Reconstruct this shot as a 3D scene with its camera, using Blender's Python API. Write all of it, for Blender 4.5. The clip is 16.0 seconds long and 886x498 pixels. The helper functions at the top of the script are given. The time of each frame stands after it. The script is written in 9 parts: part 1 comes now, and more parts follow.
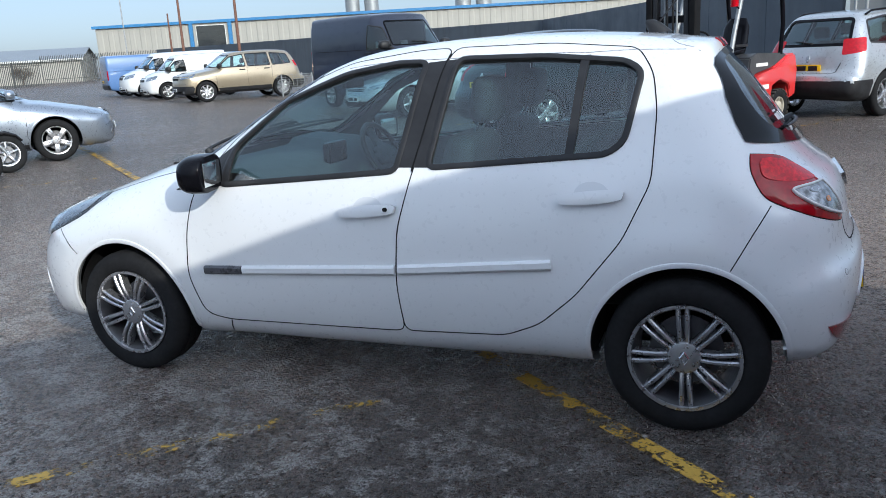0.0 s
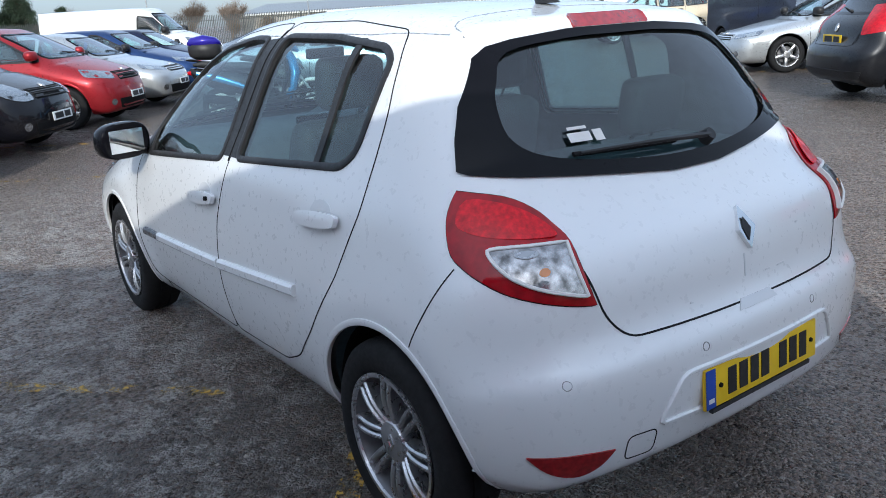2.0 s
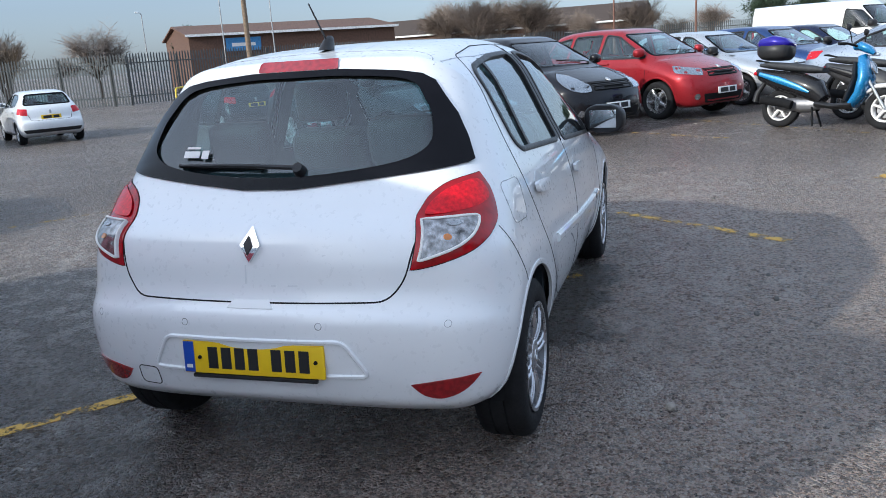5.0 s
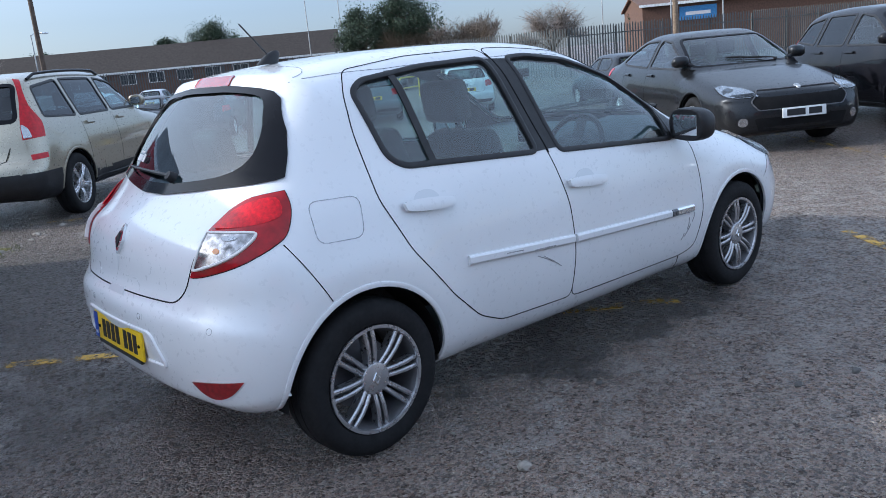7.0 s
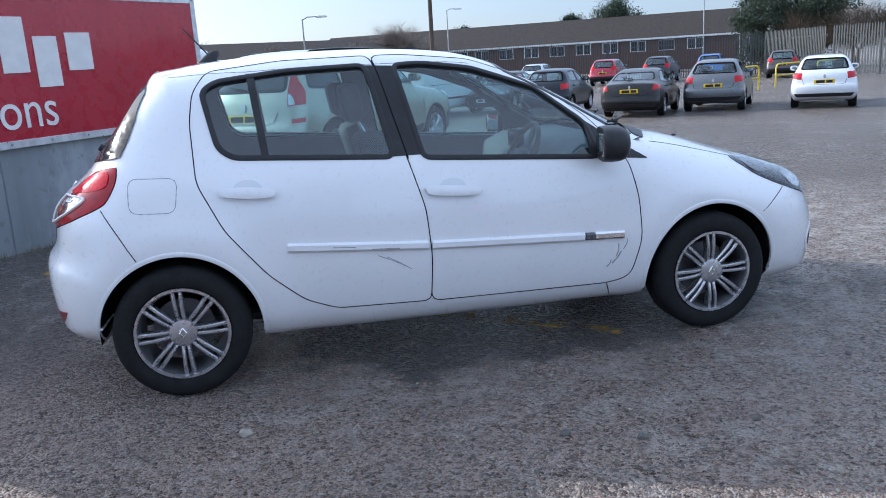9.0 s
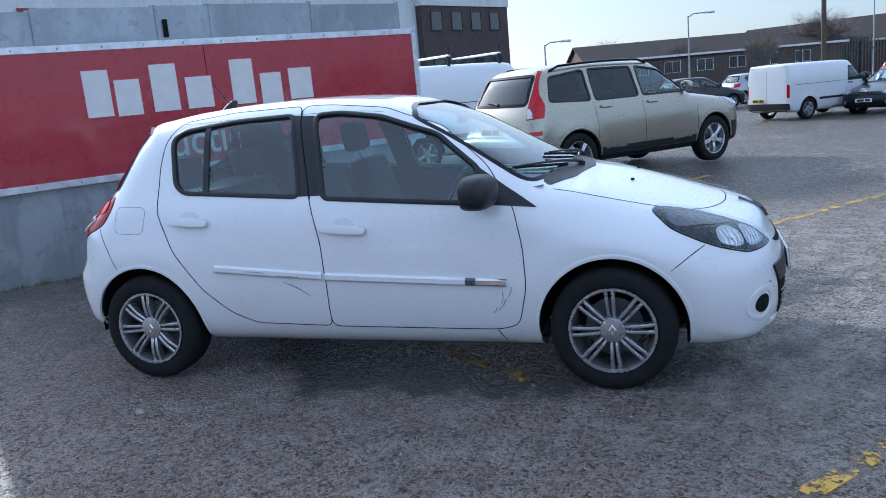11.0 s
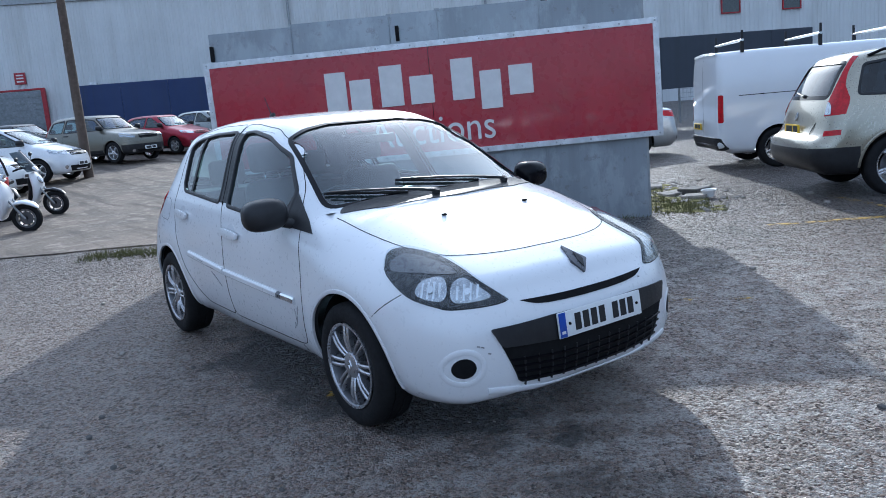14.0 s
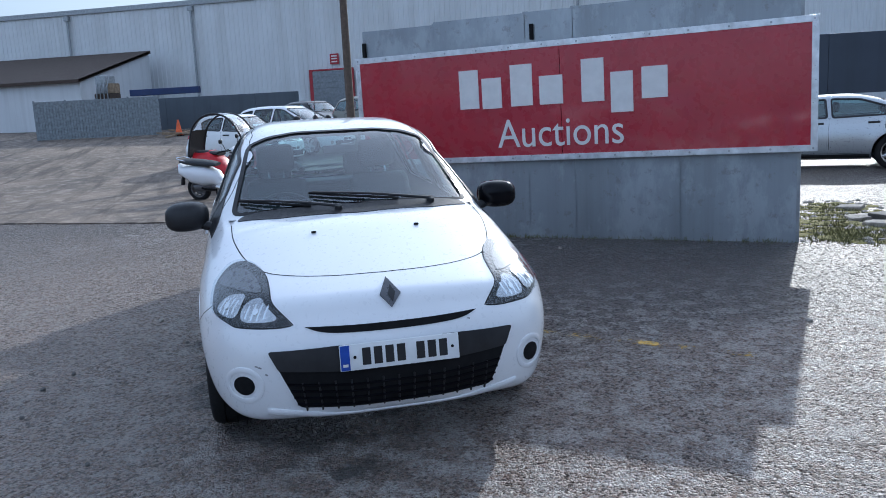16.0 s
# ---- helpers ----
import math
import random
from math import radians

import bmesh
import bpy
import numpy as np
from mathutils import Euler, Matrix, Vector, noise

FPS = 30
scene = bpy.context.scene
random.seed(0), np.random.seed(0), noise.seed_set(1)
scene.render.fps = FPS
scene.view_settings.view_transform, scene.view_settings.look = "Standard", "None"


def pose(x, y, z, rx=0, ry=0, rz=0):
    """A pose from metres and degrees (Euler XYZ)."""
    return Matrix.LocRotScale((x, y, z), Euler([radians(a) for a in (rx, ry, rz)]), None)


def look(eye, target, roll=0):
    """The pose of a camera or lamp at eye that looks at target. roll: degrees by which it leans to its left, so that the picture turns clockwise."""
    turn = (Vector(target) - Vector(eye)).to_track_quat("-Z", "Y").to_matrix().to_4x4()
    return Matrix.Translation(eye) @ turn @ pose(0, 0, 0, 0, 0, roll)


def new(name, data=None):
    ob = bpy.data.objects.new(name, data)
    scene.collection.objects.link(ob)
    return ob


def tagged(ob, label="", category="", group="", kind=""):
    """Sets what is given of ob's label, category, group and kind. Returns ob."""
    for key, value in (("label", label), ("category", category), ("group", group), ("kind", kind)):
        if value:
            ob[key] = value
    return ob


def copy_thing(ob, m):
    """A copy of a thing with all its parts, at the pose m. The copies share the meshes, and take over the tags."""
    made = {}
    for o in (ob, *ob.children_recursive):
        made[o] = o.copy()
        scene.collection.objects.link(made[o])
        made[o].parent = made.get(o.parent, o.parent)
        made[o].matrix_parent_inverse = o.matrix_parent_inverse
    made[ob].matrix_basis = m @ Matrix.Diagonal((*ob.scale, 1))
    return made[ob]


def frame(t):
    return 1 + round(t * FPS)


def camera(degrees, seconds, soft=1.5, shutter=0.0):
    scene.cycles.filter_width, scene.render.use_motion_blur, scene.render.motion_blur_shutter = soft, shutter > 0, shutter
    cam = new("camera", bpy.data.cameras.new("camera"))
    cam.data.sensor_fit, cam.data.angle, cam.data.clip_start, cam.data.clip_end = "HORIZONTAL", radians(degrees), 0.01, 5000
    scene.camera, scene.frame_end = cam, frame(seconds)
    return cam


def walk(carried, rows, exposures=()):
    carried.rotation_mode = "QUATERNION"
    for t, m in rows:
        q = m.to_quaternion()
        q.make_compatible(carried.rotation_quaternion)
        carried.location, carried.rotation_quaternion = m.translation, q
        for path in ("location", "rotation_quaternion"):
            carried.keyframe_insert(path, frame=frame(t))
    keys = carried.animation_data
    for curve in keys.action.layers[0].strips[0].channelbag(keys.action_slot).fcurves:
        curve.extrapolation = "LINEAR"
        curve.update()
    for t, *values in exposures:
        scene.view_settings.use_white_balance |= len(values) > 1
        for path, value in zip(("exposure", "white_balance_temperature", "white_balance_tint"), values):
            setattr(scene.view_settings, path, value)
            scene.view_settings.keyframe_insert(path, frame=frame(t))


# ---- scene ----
from mathutils.bvhtree import BVHTree
from mathutils.geometry import delaunay_2d_cdt as cdt

cam = camera(57.9, 16.0, soft=0.9)
PATH = [
    (0, (-1.513, 3.699, 1.464), (-0.789, 1.9, 0.974), -3.3),
    (0.5, (-1.935, 3.259, 1.45), (-0.98, 1.575, 0.949), -3.5),
    (1, (-2.313, 2.801, 1.428), (-1.144, 1.263, 0.912), -2.9),
    (1.5, (-2.634, 2.326, 1.453), (-1.252, 0.987, 0.907), -3.6),
    (2, (-3.044, 1.859, 1.467), (-1.485, 0.743, 0.898), -3.4),
    (2.5, (-3.343, 1.38, 1.444), (-1.63, 0.513, 0.884), -1.7),
    (3, (-3.714, 0.888, 1.425), (-1.875, 0.332, 0.872), -1.9),
    (3.5, (-3.976, 0.38, 1.432), (-2.063, 0.12, 0.909), -1.8),
    (4, (-4.126, -0.183, 1.444), (-2.189, -0.177, 0.949), -2.3),
    (4.2, (-4.183, -0.431, 1.433), (-2.249, -0.309, 0.939), -2.8),
    (6.3, (-3.461, -2.585, 1.464), (-1.952, -1.356, 1.003), -4.8),
    (6.5, (-3.3, -2.744, 1.445), (-1.864, -1.43, 0.986), -5.2),
    (7, (-2.85, -3.143, 1.434), (-1.602, -1.651, 0.969), -5.5),
    (7.5, (-2.341, -3.462, 1.406), (-1.302, -1.823, 0.921), -5.6),
    (8, (-1.86, -3.857, 1.386), (-1.022, -2.103, 0.913), -5.4),
    (8.5, (-1.359, -4.144, 1.375), (-0.729, -2.3, 0.924), -4.5),
    (9, (-0.835, -4.373, 1.389), (-0.437, -2.465, 0.943), -3.3),
    (9.2, (-0.599, -4.486, 1.405), (-0.301, -2.558, 0.965), -3.1),
    (11.3, (2.059, -4.492, 1.467), (1.32, -2.669, 1.101), -5.3),
    (11.5, (2.317, -4.425, 1.434), (1.491, -2.64, 1.074), -5.4),
    (12, (2.884, -4.181, 1.445), (1.875, -2.492, 1.081), -5.6),
    (12.5, (3.345, -3.822, 1.479), (2.165, -2.25, 1.111), -6.3),
    (13, (3.836, -3.439, 1.488), (2.503, -1.995, 1.118), -5.7),
    (13.5, (4.196, -2.987, 1.469), (2.725, -1.682, 1.105), -4.6),
    (14, (4.532, -2.52, 1.454), (2.922, -1.384, 1.108), -5.0),
    (14.5, (4.822, -2.042, 1.475), (3.115, -1.057, 1.134), -4.5),
    (15, (5.013, -1.541, 1.518), (3.225, -0.707, 1.192), -3.8),
    (15.5, (5.261, -1.029, 1.534), (3.396, -0.391, 1.198), -4.0),
    (16, (5.379, -0.556, 1.506), (3.461, -0.1, 1.167), -2.9),
]
walk(cam, [(t, look(eye, target, roll)) for t, eye, target, roll in PATH], exposures=[(0, 0.88, 6000, 4), (4, 1.04, 6200, 5), (6.5, 1.13, 5900, 6), (9, 1.37, 5850, 8), (11, 1.12, 5550, 6), (13, 0.98, 5500, 5), (16, 0.86, 5650, 6)])

# ---------------------------------------------------------------- light
SUN_EL, SUN_DIR = radians(24.3), Vector((-0.775, 0.632, 0.0))
world = bpy.data.worlds.new("sky")
scene.world = world
world.use_nodes = True
wn = world.node_tree
sky = wn.nodes.new("ShaderNodeTexSky")
sky.sky_type = "NISHITA"
sky.sun_disc = False
sky.sun_elevation = SUN_EL
sky.sun_rotation = math.atan2(SUN_DIR.x, SUN_DIR.y)
sky.air_density, sky.dust_density, sky.ozone_density = 1.0, 0.7, 2.6
# added fill: the sky is scaled up smoothly from the horizon to the zenith
tc = wn.nodes.new("ShaderNodeTexCoord")
sp = wn.nodes.new("ShaderNodeSeparateXYZ")
mr = wn.nodes.new("ShaderNodeMapRange")
mr.interpolation_type = "SMOOTHSTEP"
mr.inputs["From Min"].default_value, mr.inputs["From Max"].default_value = 0.0, 0.85
mr.inputs["To Min"].default_value, mr.inputs["To Max"].default_value = 0.40, 1.80
mul = wn.nodes.new("ShaderNodeVectorMath")
mul.operation = "SCALE"
wn.links.new(tc.outputs["Generated"], sp.inputs[0])
wn.links.new(sp.outputs[2], mr.inputs["Value"])
desat = wn.nodes.new("ShaderNodeHueSaturation")
desat.inputs["Saturation"].default_value = 0.5
tint = wn.nodes.new("ShaderNodeMix")
tint.data_type = "RGBA"
tr = wn.nodes.new("ShaderNodeMapRange")
tr.inputs["From Min"].default_value, tr.inputs["From Max"].default_value = 0.0, 0.5
wn.links.new(sp.outputs[2], tr.inputs["Value"])
wn.links.new(tr.outputs[0], tint.inputs[0])
tint.inputs[6].default_value, tint.inputs[7].default_value = (0.85, 0.95, 1.18, 1), (1.0, 1.0, 1.0, 1)
sunward = wn.nodes.new("ShaderNodeVectorMath")
sunward.operation = "DOT_PRODUCT"
sunward.inputs[1].default_value = SUN_DIR.normalized()
wn.links.new(tc.outputs["Generated"], sunward.inputs[0])
haze = wn.nodes.new("ShaderNodeMapRange")
haze.interpolation_type = "SMOOTHSTEP"
haze.inputs["From Min"].default_value, haze.inputs["From Max"].default_value = 0.15, 0.95
wn.links.new(sunward.outputs["Value"], haze.inputs["Value"])
milky = wn.nodes.new("ShaderNodeMix")
milky.data_type = "RGBA"
wn.links.new(haze.outputs[0], milky.inputs[0])
wn.links.new(tint.outputs[2], milky.inputs[6])
milky.inputs[7].default_value = (1.08, 1.04, 1.00, 1)
tone = wn.nodes.new("ShaderNodeVectorMath")
tone.operation = "MULTIPLY"
wn.links.new(desat.outputs[0], tone.inputs[0])
wn.links.new(milky.outputs[2], tone.inputs[1])
wn.links.new(sky.outputs[0], desat.inputs["Color"])
wn.links.new(tone.outputs[0], mul.inputs[0])
wn.links.new(mr.outputs[0], mul.inputs["Scale"])
wn.links.new(mul.outputs[0], wn.nodes["Background"].inputs[0])
wn.nodes["Background"].inputs[1].default_value = 0.14

sun_data = bpy.data.lights.new("sun", "SUN")
sun_data.energy, sun_data.angle, sun_data.color = 1.85, radians(0.53), (1.0, 0.93, 0.84)
sun = new("sun", sun_data)
sun.matrix_world = look(SUN_DIR * math.cos(SUN_EL) * 40 + Vector((0, 0, 40 * math.sin(SUN_EL))), (0, 0, 0))


# ---------------------------------------------------------------- materials
def node(nt, kind, operation=""):
    n = nt.nodes.new(kind)
    if operation:
        n.operation = operation
    return n


def rgba(c):
    return (*c, 1.0) if len(c) == 3 else c


def base_mat(name, color, rough=0.5, metal=0.0, coat=0.0, spec=0.5):
    m = bpy.data.materials.new(name)
    m.use_nodes = True
    b = m.node_tree.nodes["Principled BSDF"]
    b.inputs["Base Color"].default_value = rgba(color)
    b.inputs["Roughness"].default_value = rough
    b.inputs["Metallic"].default_value = metal
    b.inputs["Coat Weight"].default_value = coat
    b.inputs["Coat Roughness"].default_value = 0.04
    b.inputs["Specular IOR Level"].default_value = spec
    return m, m.node_tree, b


def mix_color(nt, fac, a, b, mode="MIX"):
    n = nt.nodes.new("ShaderNodeMix")
    n.data_type, n.blend_type = "RGBA", mode
    for slot, v in ((0, fac), (6, a), (7, b)):
        if hasattr(v, "is_linked"):
            nt.links.new(v, n.inputs[slot])
        else:
            n.inputs[slot].default_value = v if slot == 0 else rgba(v)
    return n.outputs[2]


def ramp(nt, src, *stops):
    n = nt.nodes.new("ShaderNodeValToRGB")
    el = n.color_ramp.elements
    while len(el) < len(stops):
        el.new(0.5)
    for e, (p, v) in zip(el, stops):
        e.position = p
        e.color = (v, v, v, 1) if not isinstance(v, tuple) else rgba(v)
    nt.links.new(src, n.inputs[0])
    return n.outputs[0]


def noise_of(nt, vec, scale, detail=4.0, rough=0.55):
    n = nt.nodes.new("ShaderNodeTexNoise")
    n.inputs["Scale"].default_value, n.inputs["Detail"].default_value, n.inputs["Roughness"].default_value = scale, detail, rough
    nt.links.new(vec, n.inputs["Vector"])
    return n.outputs[0]


def coords(nt, which="Object"):
    return nt.nodes.new("ShaderNodeTexCoord").outputs[which]


def bump(nt, bsdf, height, strength, dist):
    n = nt.nodes.new("ShaderNodeBump")
    n.inputs["Strength"].default_value, n.inputs["Distance"].default_value = strength, dist
    nt.links.new(height, n.inputs["Height"])
    nt.links.new(n.outputs[0], bsdf.inputs["Normal"])


def paint(name, color, metal=0.0, rough=0.32, dirt=0.05):
    m, nt, b = base_mat(name, color, rough, metal, 0.9 if max(color) > 0.3 else 0.5, 0.5 if max(color) > 0.3 else 0.12)
    v = coords(nt)
    n1 = noise_of(nt, v, 2.3, 5)
    n2 = noise_of(nt, v, 45, 3)
    f = ramp(nt, n1, (0.45, 0.0), (0.8, dirt))
    c = mix_color(nt, f, color, (0.23, 0.2, 0.17))
    nt.links.new(c, b.inputs["Base Color"])
    nt.links.new(ramp(nt, n2, (0.3, rough * 0.85), (0.7, rough * 1.2)), b.inputs["Roughness"])
    if metal:
        fl = noise_of(nt, v, 900, 1)
        bump(nt, b, fl, 0.03, 0.001)
    return m


def plain(name, color, rough=0.5, metal=0.0, var=0.25, scale=9.0, grain=0.0, coat=0.0, spec=0.5):
    m, nt, b = base_mat(name, color, rough, metal, coat, spec)
    v = coords(nt)
    n1 = noise_of(nt, v, scale, 5)
    dark = tuple(c * (1 - var) for c in color)
    lite = tuple(min(1, c * (1 + var)) for c in color)
    nt.links.new(mix_color(nt, ramp(nt, n1, (0.3, 0.0), (0.7, 1.0)), dark, lite), b.inputs["Base Color"])
    nt.links.new(ramp(nt, noise_of(nt, v, scale * 5, 3), (0.3, max(0.02, rough - 0.08)), (0.7, min(1, rough + 0.1))), b.inputs["Roughness"])
    if grain:
        bump(nt, b, noise_of(nt, v, scale * 22, 3), 0.5, grain)
    return m


def glass(name, tint, rough=0.0, dust_haze=0.008, gloss=0.07):
    m = bpy.data.materials.new(name)
    m.use_nodes = True
    nt = m.node_tree
    nt.nodes.remove(nt.nodes["Principled BSDF"])
    tr = node(nt, "ShaderNodeBsdfTransparent")
    tr.inputs[0].default_value = rgba(tint)
    gl = node(nt, "ShaderNodeBsdfGlossy")
    gl.inputs["Roughness"].default_value = rough
    gl.inputs[0].default_value = (0.95, 0.97, 1.0, 1)
    # both faces of a pane mirror alike: a base gloss that grows towards grazing angles
    lw = node(nt, "ShaderNodeLayerWeight")
    lw.inputs["Blend"].default_value = 0.5
    pw = node(nt, "ShaderNodeMath", "POWER")
    nt.links.new(lw.outputs["Facing"], pw.inputs[0])
    pw.inputs[1].default_value = 4.5
    fr = node(nt, "ShaderNodeMath", "MULTIPLY_ADD")
    nt.links.new(pw.outputs[0], fr.inputs[0])
    fr.inputs[1].default_value, fr.inputs[2].default_value = 0.92, gloss
    mx = node(nt, "ShaderNodeMixShader")
    # a thin pale film: road dust, with reflected haze put in as diffuse colour
    di = node(nt, "ShaderNodeBsdfDiffuse")
    di.inputs[0].default_value = (0.55, 0.54, 0.52, 1)
    du = node(nt, "ShaderNodeMixShader")
    v = coords(nt)
    nt.links.new(ramp(nt, noise_of(nt, v, 5.0, 6, 0.65), (0.3, dust_haze * 0.5), (0.75, dust_haze * 1.6)), du.inputs[0])
    nt.links.new(tr.outputs[0], du.inputs[1])
    nt.links.new(di.outputs[0], du.inputs[2])
    nt.links.new(fr.outputs[0], mx.inputs[0])
    nt.links.new(du.outputs[0], mx.inputs[1])
    nt.links.new(gl.outputs[0], mx.inputs[2])
    nt.links.new(mx.outputs[0], nt.nodes["Material Output"].inputs[0])
    return m


def asphalt_mat():
    m, nt, b = base_mat("asphalt", (0.12, 0.10, 0.085), 0.7)
    v = coords(nt)

    def cells(scale):
        n = node(nt, "ShaderNodeTexVoronoi")
        n.inputs["Scale"].default_value = scale
        nt.links.new(v, n.inputs["Vector"])
        c = node(nt, "ShaderNodeSeparateColor")
        nt.links.new(n.outputs["Color"], c.inputs[0])
        return n.outputs["Distance"], c.outputs[0], c.outputs[1]

    def both(a, c, op="MULTIPLY"):
        n = node(nt, "ShaderNodeMath", op)
        nt.links.new(a, n.inputs[0])
        if hasattr(c, "is_linked"):
            nt.links.new(c, n.inputs[1])
        else:
            n.inputs[1].default_value = c
        return n.outputs[0]

    d0, c0, e0 = cells(56.0)
    d1, c1, e1 = cells(120.0)
    d2, c2, e2 = cells(13.0)
    big = noise_of(nt, v, 0.14, 5, 0.55)
    mid = noise_of(nt, v, 1.1, 7, 0.68)
    grit = noise_of(nt, v, 120, 2, 0.6)
    # brown-grey binder
    tone = mix_color(nt, ramp(nt, big, (0.35, 0.0), (0.65, 1.0)), (0.335, 0.242, 0.197), (0.435, 0.315, 0.257))
    tone = mix_color(nt, ramp(nt, mid, (0.40, 0.32), (0.56, 0.0)), tone, (0.140, 0.100, 0.082))
    # stones of two sizes, dark gaps between them
    tone = mix_color(nt, ramp(nt, c0, (0.22, 0.70), (0.30, 0.0)), tone, (0.080, 0.060, 0.050))
    tone = mix_color(nt, ramp(nt, c0, (0.70, 0.0), (0.84, 0.6)), tone, (0.47, 0.375, 0.31))
    tone = mix_color(nt, ramp(nt, c1, (0.24, 0.65), (0.32, 0.0)), tone, (0.052, 0.040, 0.035))
    tone = mix_color(nt, ramp(nt, c1, (0.78, 0.0), (0.88, 0.7)), tone, (0.50, 0.43, 0.37))
    # darker brown tarmac away from the middle of the yard
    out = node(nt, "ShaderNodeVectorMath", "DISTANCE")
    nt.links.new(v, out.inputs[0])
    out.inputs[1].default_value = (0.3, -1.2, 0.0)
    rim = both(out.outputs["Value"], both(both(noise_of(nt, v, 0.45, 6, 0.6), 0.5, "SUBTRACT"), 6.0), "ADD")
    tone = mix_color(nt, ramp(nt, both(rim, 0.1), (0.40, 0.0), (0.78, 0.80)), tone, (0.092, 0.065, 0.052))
    # a ragged dark patch beside the hoarding: its shade deepened in the colour
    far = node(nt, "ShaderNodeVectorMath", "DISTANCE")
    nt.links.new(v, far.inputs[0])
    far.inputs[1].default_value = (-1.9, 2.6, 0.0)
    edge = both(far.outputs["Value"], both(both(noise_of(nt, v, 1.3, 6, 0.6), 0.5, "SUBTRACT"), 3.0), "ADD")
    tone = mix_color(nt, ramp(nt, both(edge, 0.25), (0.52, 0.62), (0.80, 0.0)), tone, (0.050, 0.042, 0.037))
    # pale scuffs, broken up by the stones
    scuff = noise_of(nt, v, 5.5, 9, 0.78)
    where = noise_of(nt, v, 0.33, 4, 0.6)
    f = both(ramp(nt, scuff, (0.52, 0.0), (0.55, 1.0)), ramp(nt, where, (0.47, 0.0), (0.60, 0.55)))
    near = node(nt, "ShaderNodeVectorMath", "DISTANCE")
    nt.links.new(v, near.inputs[0])
    near.inputs[1].default_value = (2.0, 1.35, 0.0)
    lane = both(ramp(nt, scuff, (0.50, 0.0), (0.54, 1.0)), ramp(nt, both(near.outputs["Value"], 0.2), (0.34, 0.95), (0.80, 0.0)))
    f = both(f, lane, "MAXIMUM")
    f = both(f, ramp(nt, e1, (0.30, 0.15), (0.45, 1.0)))
    tone = mix_color(nt, f, tone, (0.60, 0.55, 0.51))
    # scattered chips
    chip = both(ramp(nt, d2, (0.10, 1.0), (0.15, 0.0)), ramp(nt, c2, (0.66, 0.0), (0.68, 0.9)))
    tone = mix_color(nt, chip, tone, (0.56, 0.51, 0.45))
    # a ragged damp stain; its colour also deepens the shade under the car
    under_car = node(nt, "ShaderNodeVectorMath", "DISTANCE")
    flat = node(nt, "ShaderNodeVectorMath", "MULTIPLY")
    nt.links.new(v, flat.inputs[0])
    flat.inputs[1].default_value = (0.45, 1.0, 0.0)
    nt.links.new(flat.outputs[0], under_car.inputs[0])
    under_car.inputs[1].default_value = (0.25, -0.35, 0.0)
    stain = both(under_car.outputs["Value"], both(both(noise_of(nt, v, 2.2, 7, 0.65), 0.5, "SUBTRACT"), 1.3), "ADD")
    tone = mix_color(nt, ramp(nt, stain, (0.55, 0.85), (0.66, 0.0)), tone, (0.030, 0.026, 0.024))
    # a few dark damp patches
    damp = noise_of(nt, v, 0.55, 6, 0.66)
    wet = ramp(nt, damp, (0.62, 0.0), (0.66, 0.5))
    tone = mix_color(nt, wet, tone, (0.042, 0.037, 0.034))
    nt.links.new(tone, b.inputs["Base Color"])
    nt.links.new(both(ramp(nt, damp, (0.42, 0.50), (0.62, 0.36)), ramp(nt, e0, (0.2, 1.4), (0.8, 0.50))), b.inputs["Roughness"])
    b.inputs["Specular IOR Level"].default_value = 0.85
    hs = both(both(d0, both(d1, 0.8), "ADD"), both(grit, 0.3), "SUBTRACT")
    hs = both(hs, both(e0, 0.35), "SUBTRACT")
    bump(nt, b, hs, 1.0, 0.055)
    b.inputs["Normal"].links[0].from_node.invert = True
    return m


def concrete_mat():
    m, nt, b = base_mat("worn_concrete", (0.2, 0.18, 0.16), 0.85)
    v = coords(nt)
    big = noise_of(nt, v, 0.35, 7, 0.7)
    fine = noise_of(nt, v, 30, 4, 0.7)
    mid = noise_of(nt, v, 3.0, 7, 0.7)
    t = mix_color(nt, ramp(nt, big, (0.38, 0.0), (0.62, 1.0)), (0.105, 0.084, 0.068), (0.235, 0.188, 0.150))
    t = mix_color(nt, ramp(nt, mid, (0.50, 0.0), (0.62, 0.7)), t, (0.34, 0.285, 0.235))
    t = mix_color(nt, ramp(nt, fine, (0.45, 0.0), (0.7, 0.6)), t, (0.055, 0.046, 0.040))
    rut = node(nt, "ShaderNodeMapping")
    rut.inputs["Rotation"].default_value, rut.inputs["Scale"].default_value = (0, 0, 0.95), (0.25, 2.2, 1.0)
    nt.links.new(v, rut.inputs[0])
    t = mix_color(nt, ramp(nt, noise_of(nt, rut.outputs[0], 0.9, 6, 0.65), (0.50, 0.0), (0.62, 0.75)), t, (0.062, 0.050, 0.042))
    nt.links.new(t, b.inputs["Base Color"])
    nt.links.new(ramp(nt, big, (0.35, 0.70), (0.6, 0.92)), b.inputs["Roughness"])
    b.inputs["Specular IOR Level"].default_value = 0.3
    bump(nt, b, fine, 0.8, 0.012)
    return m


